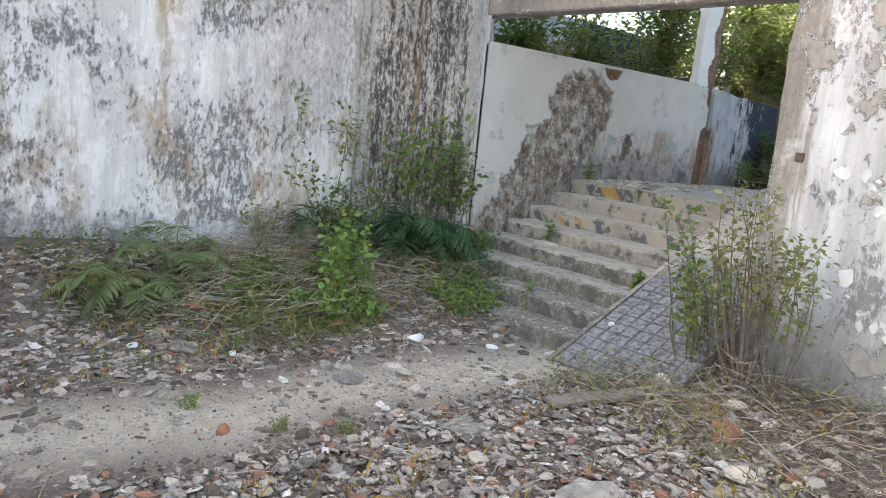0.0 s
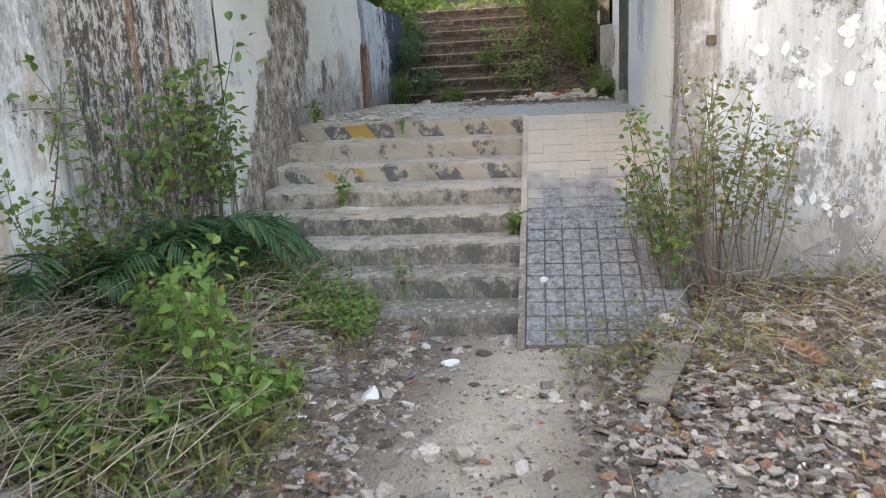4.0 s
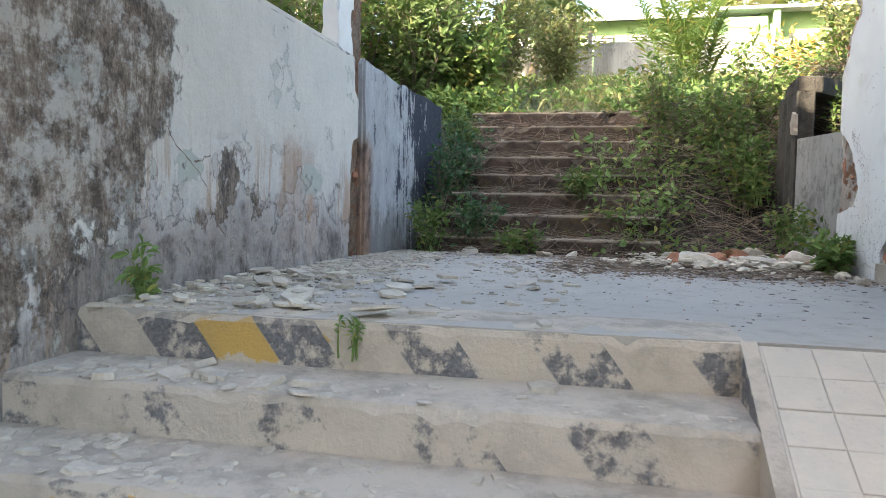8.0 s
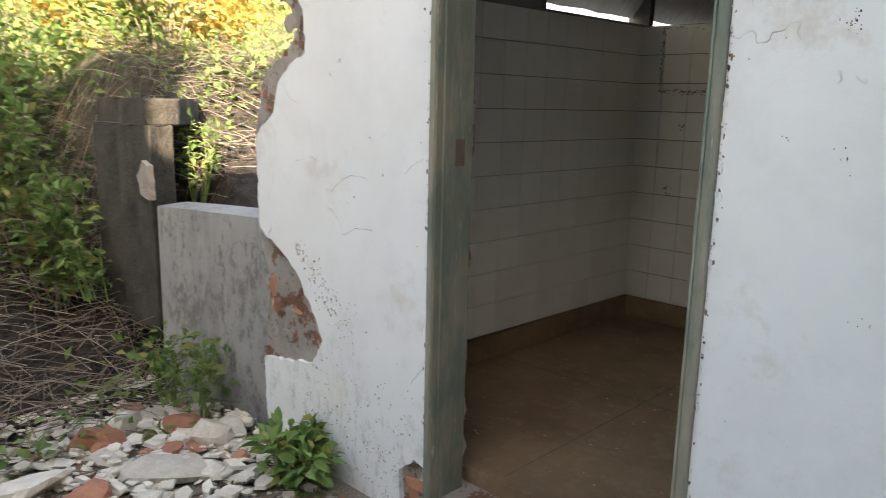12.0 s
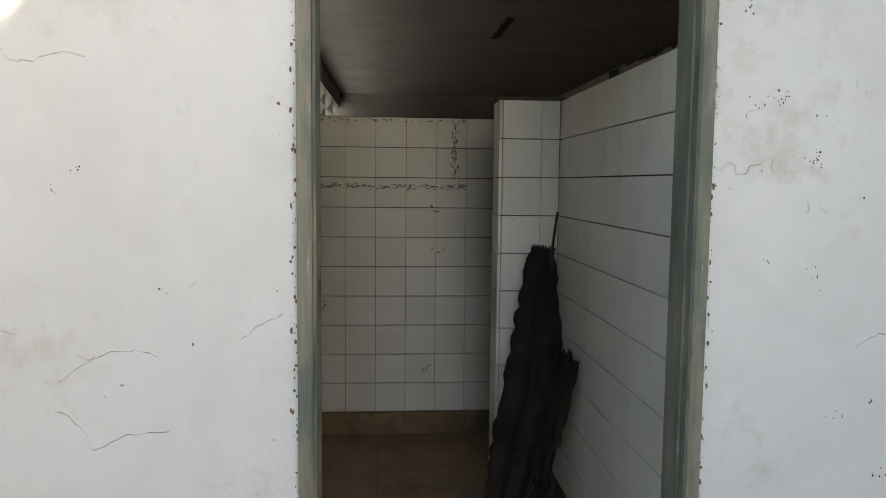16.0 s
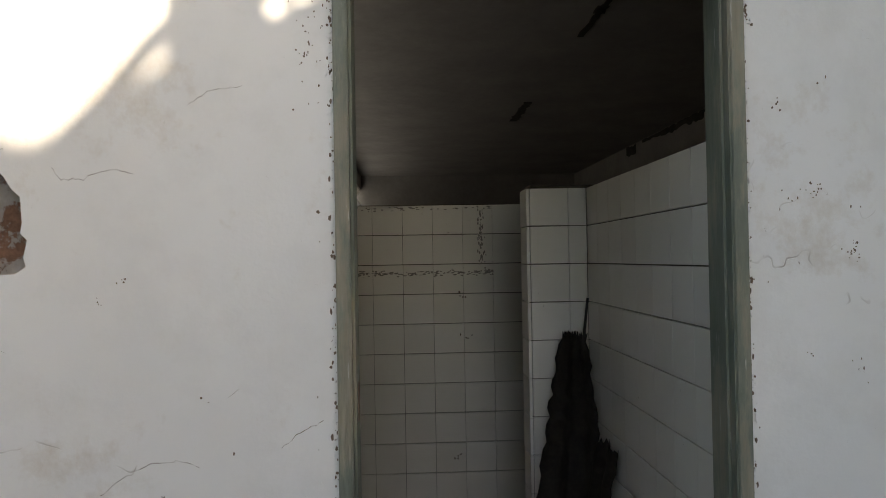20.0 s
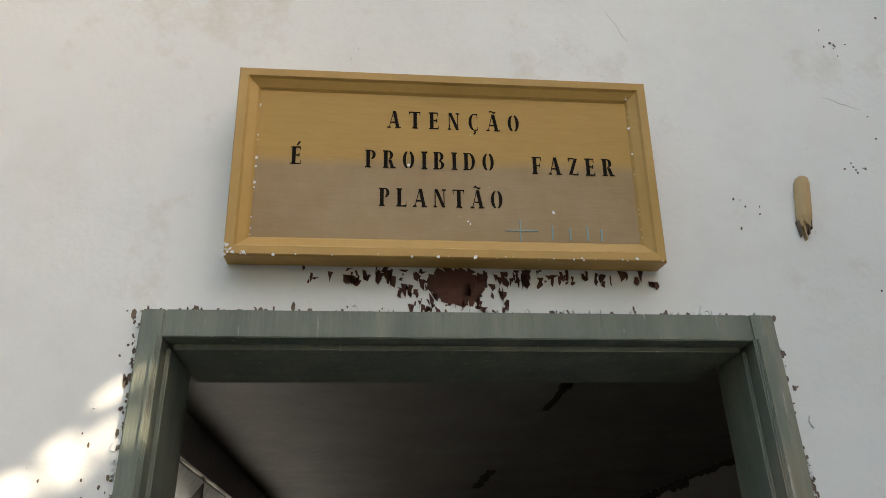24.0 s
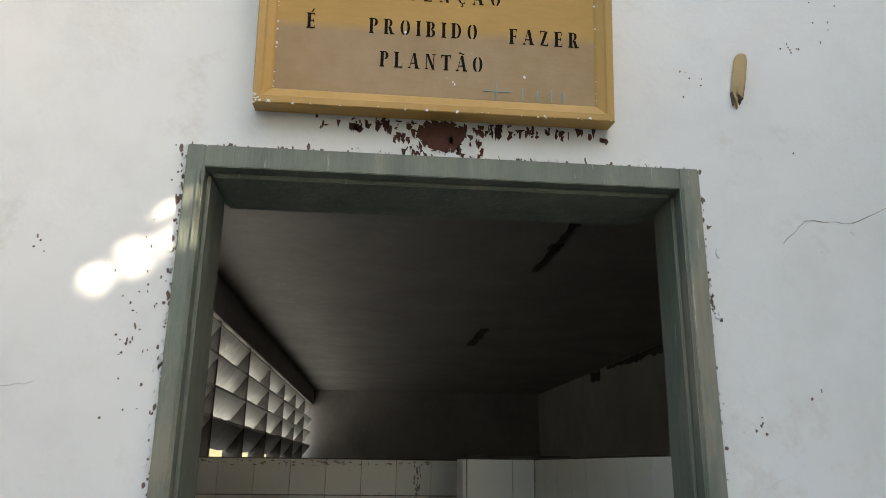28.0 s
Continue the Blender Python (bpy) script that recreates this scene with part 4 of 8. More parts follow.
def build_walls():
    # The long mildewed wall along the forecourt.
    n = Vector((ALONG.y, -ALONG.x))
    far = CORNER + ALONG * 16
    bm = slab([tuple(CORNER), tuple(far), tuple(far + n * 0.25), tuple(CORNER + n * 0.25 + Vector((-0.02, 0.1)))], "z", -0.3, 5.44)
    structure("wall_front_long", bm, M["front"], "tall white plaster wall streaked with black mildew and rust")
    # Added wall, out of sight; its stepped top sets the shadow edge beyond.
    top = ragged([(-13.0, -0.2), (-5.46, -0.2), (-5.46, 5.44), (-6.6, 5.5), (-6.75, 6.9), (-13.0, 6.9)], 0.16, 0.05, 31)
    structure("wall_front_return", slab(top, "y", 4.60, 4.84), M["front"], "unseen wall added behind the front wall to shade landing and bank")
    # Unseen wall, added to keep direct sun off the forecourt and facade.
    structure("building_opposite", box(-17, -1.5, -7.0, -6.6, -0.5, 10.8), M["concrete"], "unseen plain wall added across the forecourt to block the sun")
    # Facade to the other side of the opening.
    bm = slab(ragged([(WALL_R + 0.015, -0.2), (9.0, -0.2), (9.0, 6.6), (WALL_R + 0.015, 6.6)], 0.12, 0.012, 3), "y", FRONT, FRONT + 0.2)
    structure("wall_facade", bm, M["facade"], "flaking white plaster facade beside the ramp")
    bm = box(-5.40, WALL_R + 0.01, FRONT + 0.04, FRONT + 0.26, 2.79, 3.05, 0.012)
    structure("lintel", bm, M["facade"], "stained concrete lintel over the stair opening", "lintel")
    # Added above the lintel, unseen: blocks sun, cut at left for the patches.
    bm = slab(ragged([(-5.36, 3.05), (WALL_R + 0.01, 3.05), (WALL_R + 0.01, 6.6), (-4.90, 6.6), (-4.96, 6.0), (-4.97, 5.33), (-5.36, 5.31)], 0.13, 0.035, 6), "y", FRONT + 0.03, FRONT + 0.25)
    structure("wall_over_opening", bm, M["facade"], "unseen stained wall added above the stair opening to block the sun")
    # Low passage wall with a bare core and a plaster face.
    bm = box(-5.42, WALL_L - 0.018, 4.58, 8.86, -0.2, 2.515)
    core = structure("wall_passage", bm, M["rot"], "low passage wall with peeling mouldy cream plaster")
    top = [(4.555, -0.2), (8.66, -0.2), (8.64, 1.2), (8.66, 1.6), (8.68, 1.9), (8.71, 1.97), (8.80, 2.0), (8.81, 2.25), (8.74, 2.30), (8.72, 2.52), (6.80, 2.52), (6.74, 2.42), (6.62, 2.38), (6.50, 2.42), (6.44, 2.52), (4.555, 2.52)]
    tagged(part("plaster", slab(ragged(top, 0.04, 0.010, 5), "x", WALL_L - 0.018, WALL_L), M["passage"], core))
    tagged(part("end_plaster", box(-5.44, WALL_L, 4.545, 4.58, -0.2, 2.79), M["passage"], core))
    tagged(part("coping", box(-5.43, WALL_L - 0.004, 4.6, 8.42, 2.515, 2.55, 0.008), M["passage"], core))
    r = random.Random(21)
    for line in (((6.583, 1.854), (6.658, 1.774), (6.779, 1.703), (6.888, 1.614), (6.957, 1.468), (7.055, 1.39)), ((6.91, 1.747), (6.84, 1.72), (6.779, 1.703)), ((5.02, 1.92), (5.08, 1.84), (5.20, 1.80)), ((7.60, 2.30), (7.64, 2.22), (7.62, 2.14))):
        heap, pts = Soup(), []
        for (a, b), (c, d) in zip(line, line[1:]):
            pts += [(a + (c - a) * k / 6 + r.gauss(0, 0.004), b + (d - b) * k / 6 + r.gauss(0, 0.004)) for k in range(6)]
        for (a, b), (c, d) in zip(pts, pts[1:]):
            w = r.uniform(0.001, 0.0045)
            heap.add([(WALL_L + 0.001, a, b - w), (WALL_L + 0.001, c, d - w), (WALL_L + 0.001, c, d + w), (WALL_L + 0.001, a, b + w)], [(0, 1, 2, 3)])
        heap.make("crack", M["rust_pale"], core, "dark crack in the plaster")
    # Broken column at the end of that wall.
    pier = thing("pier", "square white column with its corner broken to the brick", "column", (-5.35, 8.5, LANDING))
    part("core", slab(ragged([(8.46, 1.1), (8.87, 1.1), (8.90, 2.6), (8.90, 4.6), (8.46, 4.6)], 0.05, 0.018, 8), "x", -5.33, WALL_L - 0.022), M["rot"], pier, "exposed crumbling brown brick")
    part("plaster", slab(ragged([(8.44, 2.53), (8.70, 2.53), (8.65, 2.75), (8.76, 2.98), (8.68, 3.2), (8.80, 3.5), (8.80, 4.62), (8.44, 4.62)], 0.03, 0.014, 9), "x", WALL_L - 0.022, WALL_L - 0.004), M["door_wall"], pier)
    part("side_plaster", slab(ragged([(-5.33, 2.55), (WALL_L - 0.004, 2.55), (WALL_L - 0.004, 4.62), (-5.33, 4.62)], 0.05, 0.01, 4), "y", 8.42, 8.44), M["door_wall"], pier)
    part("far_plaster", slab(ragged([(8.84, 1.2), (8.90, 1.2), (8.90, 2.55), (8.84, 2.5)], 0.1, 0.012, 4), "x", -5.40, WALL_L + 0.01), M["blue"], pier)
    # Blue-black wall past the column.
    bm = bmesh.new()
    outline = [(8.87, 1.0), (10.32, 1.0), (10.34, 2.40), (9.9, 2.44), (9.3, 2.47), (8.87, 2.53)]
    slab(ragged(outline, 0.12, 0.012, 6), "x", -0.22, 0.0, bm=bm)
    for v in bm.verts:
        v.co.x += -5.19 + (v.co.y - 8.87) * 0.13
    structure("wall_blue", bm, M["blue"], "wall stained blue-black by running water")
    # Stained building behind the plants.
    structure("wall_rear_building", box(-15, -8.5, 7.5, 12.4, 0.5, 3.7), M["blue"], "tall stained wall of the ruin behind plants")
    structure("post_rear_building", box(-7.6, -7.25, 12.6, 12.95, 1.0, 7.2), M["door_wall"], "white concrete post of the ruin", "column")
    # The long white wall with the door.
    bm = box(WALL_R + 0.018, -1.99, FRONT + 0.2, DOOR0, -0.2, 4.9)
    box(WALL_R + 0.018, -1.99, DOOR0, DOOR1, DOOR_TOP, 4.9, bm=bm)
    box(WALL_R + 0.018, -1.99, DOOR0, DOOR1, -0.2, FLOOR - 0.05, bm=bm)
    edge = [(DOOR1, 1.0), (8.98, 1.0), (9.06, 1.3), (9.08, 1.6), (9.03, 1.85), (9.10, 2.05), (9.11, 2.42), (9.05, 2.62), (8.90, 2.70), (8.83, 2.78), (8.92, 2.92), (8.95, 3.2), (8.98, 3.7), (8.94, 4.9), (DOOR1, 4.9)]
    slab(ragged(edge, 0.07, 0.015, 12), "x", WALL_R + 0.018, -1.99, bm=bm)
    core = structure("wall_door", bm, M["broken"], "white painted wall broken off at its end")
    skin = [(FRONT + 0.19, -0.1), (DOOR0, -0.1), (DOOR0, DOOR_TOP), (DOOR1, DOOR_TOP), (DOOR1, 1.40), (8.20, 1.42), (8.27, 1.36), (8.26, 1.18), (9.00, 1.15), (9.05, 1.3), (9.06, 1.54), (8.9, 1.57), (8.74, 1.60),
            (8.68, 1.70), (8.74, 1.80), (8.84, 1.93), (8.95, 2.00), (9.07, 2.06), (9.085, 2.40), (8.96, 2.50), (8.93, 2.60), (8.86, 2.66), (8.76, 2.70), (8.77, 2.84), (8.88, 2.96), (8.93, 3.2), (8.95, 3.7), (8.92, 4.9),
            (FRONT + 0.12, 4.9), (FRONT + 0.10, 2.6), (FRONT + 0.24, 2.1), (FRONT + 0.20, 1.5), (FRONT + 0.27, 0.9), (FRONT + 0.16, 0.5)]
    part("plaster", slab(ragged(skin, 0.022, 0.006, 13), "x", WALL_R, WALL_R + 0.018), M["door_wall"], core)
    r = random.Random(33)
    for y, z, s in ((8.90, 1.66, 0.045), (8.80, 1.70, 0.04), (8.97, 1.76, 0.05), (8.86, 1.82, 0.045), (8.93, 1.90, 0.04), (9.02, 1.64, 0.04), (9.03, 1.86, 0.035), (8.99, 2.56, 0.035), (8.90, 2.68, 0.03), (8.86, 2.80, 0.055), (8.92, 2.90, 0.03)):
        bm = lump((0, 0, 0), s, int(y * 1000 + z * 100), 0.9)
        for v in bm.verts:
            v.co = Vector((WALL_R + 0.016 + (v.co.z - s * 0.5) * 0.35, y + v.co.x, z + v.co.y))
        part("mortar_clod", bm, M["broken"], core)
    for y, z, w, h in ((9.008, 1.85, 0.034, 0.070), (8.985, 1.765, 0.028, 0.040), (8.85, 1.765, 0.042, 0.022), (8.825, 1.85, 0.022, 0.026), (9.035, 2.56, 0.020, 0.024), (9.022, 2.51, 0.016, 0.016), (8.90, 2.70, 0.016, 0.020), (8.80, 1.72, 0.024, 0.018), (8.212, 1.30, 0.036, 0.055), (8.20, 1.235, 0.030, 0.030)):
        bm = lump((0, 0, 0), 1.0, int(y * 1000 + z * 10), 0.9)
        for v in bm.verts:
            v.co = Vector((WALL_R + 0.015 + (v.co.z - 0.5) * 0.010, y + v.co.x * w, z + v.co.y * h))
        part("broken_brick", bm, M["brick"], core, "torn orange brick")
    # Landing, and what closes the ruin out of sight.
    structure("floor_landing", slab(ragged([(STEP_L - 0.05, 6.10 + 0.02), (WALL_R + 0.02, 6.12), (WALL_R + 0.02, 9.0), (-2.6, 9.45), (-4.0, 9.6), (STEP_L - 0.02, 9.6)], 0.3, 0.012, 2), "z", 0.2, LANDING), M["landing"], "smooth grey cement landing with grit", "floor")


def build_stairs():
    stairs = tagged(new("stairs"), "worn concrete stairs with remains of yellow and blue stripes", "stairs", kind="structure")
    r = random.Random(4)
    for k, y in enumerate(RISERS):
        z = RISE * (k + 1)
        back = RISERS[k + 1] + 0.02 if k < 7 else y + 0.34
        bm = bmesh.new()
        n = 40
        rows = []
        for i in range(n + 1):
            x = STEP_L + (STEP_R - STEP_L) * i / n
            chip = 0.02 * max(0.0, r.gauss(-0.3, 0.8))
            dz = r.uniform(-0.003, 0.003)
            prof = [(y + 0.004 * r.random(), z - RISE - 0.05), (y + r.uniform(0, 0.004), z - 0.022 - chip), (y + 0.010 + chip * 0.6, z - 0.004 - chip * 0.4 + dz), (y + 0.05, z + dz), (back, z + 0.004)]
            rows.append([bm.verts.new((x, *p)) for p in prof])
        for a, b in zip(rows, rows[1:]):
            for j in range(4):
                bm.faces.new((a[j], b[j], b[j + 1], a[j + 1]))
        for end in (rows[0], rows[-1]):
            low = bm.verts.new((end[0].co.x, back, z - RISE - 0.05))
            bm.faces.new(end + [low])
        part("step", bm, M["steps"], stairs)
    part("foundation", slab([(4.0, -0.2), (6.3, -0.2), (6.3, 1.0), (5.9, 0.95)], "x", STEP_L, STEP_R - 0.05), M["concrete"], stairs)


def ramp_z(y):
    return (y - 3.62) * 0.484


def build_ramp():
    slope = math.atan(0.484)
    ramp = structure("ramp", slab([(3.60, -0.15), (6.115, -0.15), (6.115, ramp_z(6.09) - 0.008), (3.60, -0.015)], "x", STEP_R + 0.03, WALL_R + 0.01), M["grout"], "steep tiled wheelchair ramp beside stairs", "ramp")
    part("joint_sand", slab([(4.72, ramp_z(4.72) - 0.05), (6.10, ramp_z(6.10) - 0.05), (6.10, ramp_z(6.10) - 0.0045), (4.80, ramp_z(4.80) - 0.0045), (4.72, ramp_z(4.72) - 0.008)], "x", STEP_R + 0.031, WALL_R + 0.002), M["ramp"], ramp, "pale sand in the joints")
    part("kerb", slab([(3.62, -0.1), (6.10, -0.1), (6.12, 1.203), (3.62, 0.012)], "x", STEP_R - 0.012, STEP_R + 0.03), M["steps"], ramp)
    return ramp, slope


def build_room():
    x1, y0, top = 7.85, 5.3, 4.0
    def line(x):
        return 8.82 - (x + 1.99) * 0.0264 if x < 0.1 else 8.765 - (x - 0.1) * 0.013
    structure("floor_room", box(-1.99, x1, y0, 8.9, 1.0, FLOOR), M["floor"], "dusty ochre cement floor", "floor")
    structure("threshold", slab(ragged([(WALL_R - 0.05, DOOR0 - 0.04), (-1.99, DOOR0 - 0.04), (-1.99, DOOR1 + 0.03), (WALL_R - 0.05, DOOR1 + 0.03)], 0.2, 0.01, 3), "z", 1.1, FLOOR - 0.06), M["mortar"], "worn cement threshold under the door", "threshold")
    structure("ceiling_room", box(-1.99, x1 + 0.2, y0 - 0.2, 9.05, top, top + 0.2), M["ceiling"], "grey ceiling with dark cracks", "ceiling")
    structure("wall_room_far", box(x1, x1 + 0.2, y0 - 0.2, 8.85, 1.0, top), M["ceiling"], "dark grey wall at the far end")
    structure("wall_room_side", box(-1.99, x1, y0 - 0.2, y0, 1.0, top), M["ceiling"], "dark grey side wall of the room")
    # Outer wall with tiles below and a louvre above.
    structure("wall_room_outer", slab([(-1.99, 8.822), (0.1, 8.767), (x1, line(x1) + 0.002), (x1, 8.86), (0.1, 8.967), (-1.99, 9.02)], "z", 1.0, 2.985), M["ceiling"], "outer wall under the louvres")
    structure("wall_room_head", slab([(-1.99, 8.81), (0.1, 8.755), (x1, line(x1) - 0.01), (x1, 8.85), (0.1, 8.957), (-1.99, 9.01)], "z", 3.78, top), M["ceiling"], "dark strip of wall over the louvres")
    structure("partition_back", box(0.055, 0.155, y0, 8.80, FLOOR, 2.975, 0.006), M["grout"], "low tiled partition across the room")
    structure("partition_side", box(-1.97, -0.80, 7.15, 7.275, FLOOR, 2.975, 0.006), M["grout"], "low tiled partition beside the door")
    structure("partition_pilaster", box(-0.79, -0.69, 7.15, 7.515, FLOOR, 2.985, 0.006), M["grout"], "tiled end of the low partition")
    structure("skirting_back", box(0.030, 0.056, 7.5, 8.738, FLOOR, 1.475, 0.004), M["floor"], "ochre cement skirting", "skirting")
    structure("skirting_outer", slab([(-1.98, 8.792), (0.03, 8.739), (0.03, 8.766), (-1.98, 8.82)], "z", FLOOR, 1.475), M["floor"], "ochre cement skirting", "skirting")
    for y0_, y1_, x0_, x1_ in ((7.997, 8.001, -1.95, 0.02), (7.32, 8.78, -1.057, -1.053)):
        part("joint", box(x0_, x1_, y0_, y1_, FLOOR - 0.002, FLOOR + 0.0006), M["grout"], bpy.data.objects["floor_room"])
    r = random.Random(44)
    glue, dirt = Soup(), Soup()
    def fleck(heap, u, v, w, h):
        ring = [(u + w * math.cos(a + r.uniform(-0.3, 0.3)) * r.uniform(0.5, 1), v + h * math.sin(a) * r.uniform(0.5, 1)) for a in (0, 1.05, 2.1, 3.14, 4.2, 5.2)]
        heap.add([(0.0398, *p) for p in ring], [tuple(range(6))])
    for i in range(420):
        k = r.random()
        if k < 0.55:
            fleck(glue, r.uniform(7.56, 8.62), r.gauss(2.628, 0.007), r.uniform(0.004, 0.016), r.uniform(0.002, 0.006))
        elif k < 0.72:
            fleck(glue, r.gauss(8.63, 0.006), r.uniform(2.62, 2.96), r.uniform(0.002, 0.006), r.uniform(0.003, 0.012))
        elif k < 0.86:
            fleck(glue, r.gauss(7.62, 0.008), r.uniform(2.66, 2.96), r.uniform(0.002, 0.007), r.uniform(0.004, 0.014))
        else:
            fleck(glue, r.uniform(7.56, 8.62), r.gauss(2.955, 0.006), r.uniform(0.004, 0.016), r.uniform(0.002, 0.005))
    for y, z in ((8.30, 2.06), (8.27, 2.03), (8.55, 2.12), (8.53, 2.09), (7.72, 2.50), (7.76, 1.70), (8.34, 2.08), (7.70, 2.30), (8.50, 2.45)):
        for _ in range(4):
            fleck(dirt, y + r.gauss(0, 0.012), z + r.gauss(0, 0.01), r.uniform(0.003, 0.010), r.uniform(0.003, 0.009))
    glue.make("glue_mark", M["mortar_grey"], bpy.data.objects["partition_back"], "grey rest of glue where a board hung")
    dirt.make("chip", M["rust_pale"], bpy.data.objects["partition_back"], "brown chips in the glaze")
    bits = Soup()
    for i in range(160):
        x, y, s = r.uniform(-1.9, 0.0), r.uniform(7.5, 8.75), r.uniform(0.003, 0.011)
        bits.add(*[[(x + s * math.cos(a) * r.uniform(0.5, 1), y + s * math.sin(a) * r.uniform(0.5, 1), FLOOR + 0.001 + 0.003 * (k % 2)) for k, a in enumerate((0, 1.2, 2.4, 3.6, 4.9))], [(0, 1, 2, 3, 4)]])
    tagged(bits.make("floor_grit", M["rubble"]), "plaster crumbs and grit on the room floor", "grit", kind="stuff")
    louvre = thing("louvre_wall", "whitewashed concrete louvres with daylight between slats", "louvre", (1.8, 8.7, 2.985))
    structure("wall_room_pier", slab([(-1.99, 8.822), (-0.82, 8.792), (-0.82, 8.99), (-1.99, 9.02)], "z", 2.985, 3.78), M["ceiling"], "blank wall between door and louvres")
    r = random.Random(92)
    posts = [-0.80] + [0.15 + 1.09 * k for k in range(8)]
    for a, b in zip(posts, posts[1:]):
        part("mullion", box(a - 0.022, a + 0.022, line(a) + 0.004, line(a) + 0.14, 2.985, 3.78, 0.004), M["soot"], louvre, "dark concrete post")
        for k in range(4):
            z = 3.035 + k * 0.186
            edge = [(0.0, z + 0.160), (0.118, z), (0.126, z + 0.020), (0.012, z + 0.180)]
            bm = bmesh.new()
            rows = []
            for q in range(9):
                x = a + 0.024 + (b - a - 0.048) * q / 8
                e = r.gauss(0, 0.0035)
                rows.append([bm.verts.new((x, line(x) + y + e, h + e)) for y, h in edge])
            for p, q in zip(rows, rows[1:]):
                for c in range(4):
                    bm.faces.new((p[c], q[c], q[(c + 1) % 4], p[(c + 1) % 4]))
            bm.faces.new(rows[0])
            bm.faces.new(rows[-1][::-1])
            bmesh.ops.recalc_face_normals(bm, faces=bm.faces[:])
            part("slat", bm, M["louvre"], louvre)
    # Dark rests of a conduit on the ceiling, and the open joint along the side wall.
    r = random.Random(91)
    for xa, xb, w in ((-0.30, 0.62, 0.016), (0.09, 0.20, 0.030), (2.45, 3.30, 0.035), (-0.36, -0.20, 0.024)):
        part("conduit_mark", slab(ragged([(xa, 6.950 - w), (xb, 6.945 - w), (xb, 6.950 + w), (xa, 6.952 + w)], 0.05, w * 0.45, int(xa * 10) + 9), "z", top - 0.006, top - 0.001), M["black"], bpy.data.objects["ceiling_room"])
    for xa, xb, h in ((1.7, 2.9, 0.05), (2.8, 3.9, 0.075), (3.8, 4.5, 0.045), (4.75, 5.1, 0.12)):
        part("open_joint", slab(ragged([(xa, top - h), (xb, top - h * 0.8), (xb, top - 0.004), (xa, top - 0.004)], 0.06, h * 0.25, int(xa * 10)), "y", y0 + 0.001, y0 + 0.006), M["black"], bpy.data.objects["wall_room_side"])


def build_door_frame():
    frame_ob = thing("door_frame", "peeling grey-green wooden door frame without a door", "door frame", (WALL_R, 7.72, FLOOR - 0.06))
    for a, b, c in ((DOOR1 - 0.026, DOOR1 + 0.004, -1), (DOOR0 - 0.004, DOOR0 + 0.032, 1)):
        jamb = part("jamb", box(WALL_R - 0.010, -2.022 if c < 0 else -2.06, a, b, FLOOR - 0.06, DOOR_TOP + 0.002, 0.002), M["frame"], frame_ob)
        q = a + 0.007 if c < 0 else b - 0.007
        part("bead", box(WALL_R - 0.0135, WALL_R - 0.0095, q - 0.003, q + 0.003, FLOOR - 0.05, DOOR_TOP - 0.034, 0.0012), M["frame"], jamb)
        s0, s1 = (a - 0.006, a) if c < 0 else (b, b + 0.006)
        part("stop", box(WALL_R + 0.016, -2.026 if c < 0 else -2.065, s0, s1, FLOOR - 0.06, DOOR_TOP - 0.042, 0.002), M["frame"], jamb)
    head = part("head", box(WALL_R - 0.009, -1.986, DOOR0 + 0.032, DOOR1 - 0.026, DOOR_TOP - 0.036, DOOR_TOP + 0.002, 0.0015), M["frame"], frame_ob)
    part("stop", box(WALL_R + 0.016, -1.99, DOOR0 + 0.040, DOOR1 - 0.034, DOOR_TOP - 0.044, DOOR_TOP - 0.036, 0.002), M["frame"], head)
    part("strike_plate", box(-2.10, -2.06, DOOR1 - 0.0340, DOOR1 - 0.0255, 2.36, 2.44, 0.001), M["iron"], frame_ob, "rusty strike plate")
    # Broken plaster along the outer edges of the frame.
    r = random.Random(15)
    brown, pale = Soup(), Soup()
    def chip(heap, y, z, w, h, x):
        k = r.randint(5, 7)
        a0 = r.uniform(0, 6.28)
        ring = [(y + w * math.cos(a0 + 6.283 * i / k) * r.uniform(0.5, 1.1), z + h * math.sin(a0 + 6.283 * i / k) * r.uniform(0.5, 1.1)) for i in range(k)]
        heap.add([(x, *p) for p in ring] + [(WALL_R + 0.001, *p) for p in ring], [tuple(range(k))] + [(i, (i + 1) % k, k + (i + 1) % k, k + i) for i in range(k)])
    for i in range(640):
        side = r.random()
        off = min(0.06, abs(r.gauss(0, 0.005)) if r.random() < 0.88 else abs(r.gauss(0, 0.022)))
        if side < 0.42:
            y, z = DOOR1 + 0.006 + off, 1.35 + 2.1 * r.random() ** 0.6
        elif side < 0.72:
            y, z = DOOR0 - 0.006 - off * 0.7, 1.35 + 2.1 * r.random() ** 0.7
        else:
            y, z = r.uniform(DOOR0, DOOR1), DOOR_TOP + 0.003 + off * 0.35
        s = 0.001 + 0.0035 * r.random() ** 2
        if r.random() < 0.62:
            chip(brown, y, z, s, s * r.uniform(0.8, 2.6), WALL_R - 0.0012)
        else:
            chip(pale, y, z, s * 1.2, s * r.uniform(1.0, 3.0), WALL_R - 0.004)
    for i in range(32):
        chip(brown, 8.165 + abs(r.gauss(0, 0.03)), r.gauss(3.14, 0.07), r.uniform(0.001, 0.0025), r.uniform(0.001, 0.005), WALL_R - 0.0012)
    for i in range(64):
        y = r.uniform(4.8, 8.8)
        if DOOR0 - 0.03 < y < DOOR1 + 0.03:
            y = r.uniform(6.3, 7.2)
        z = r.uniform(2.0, 4.3)
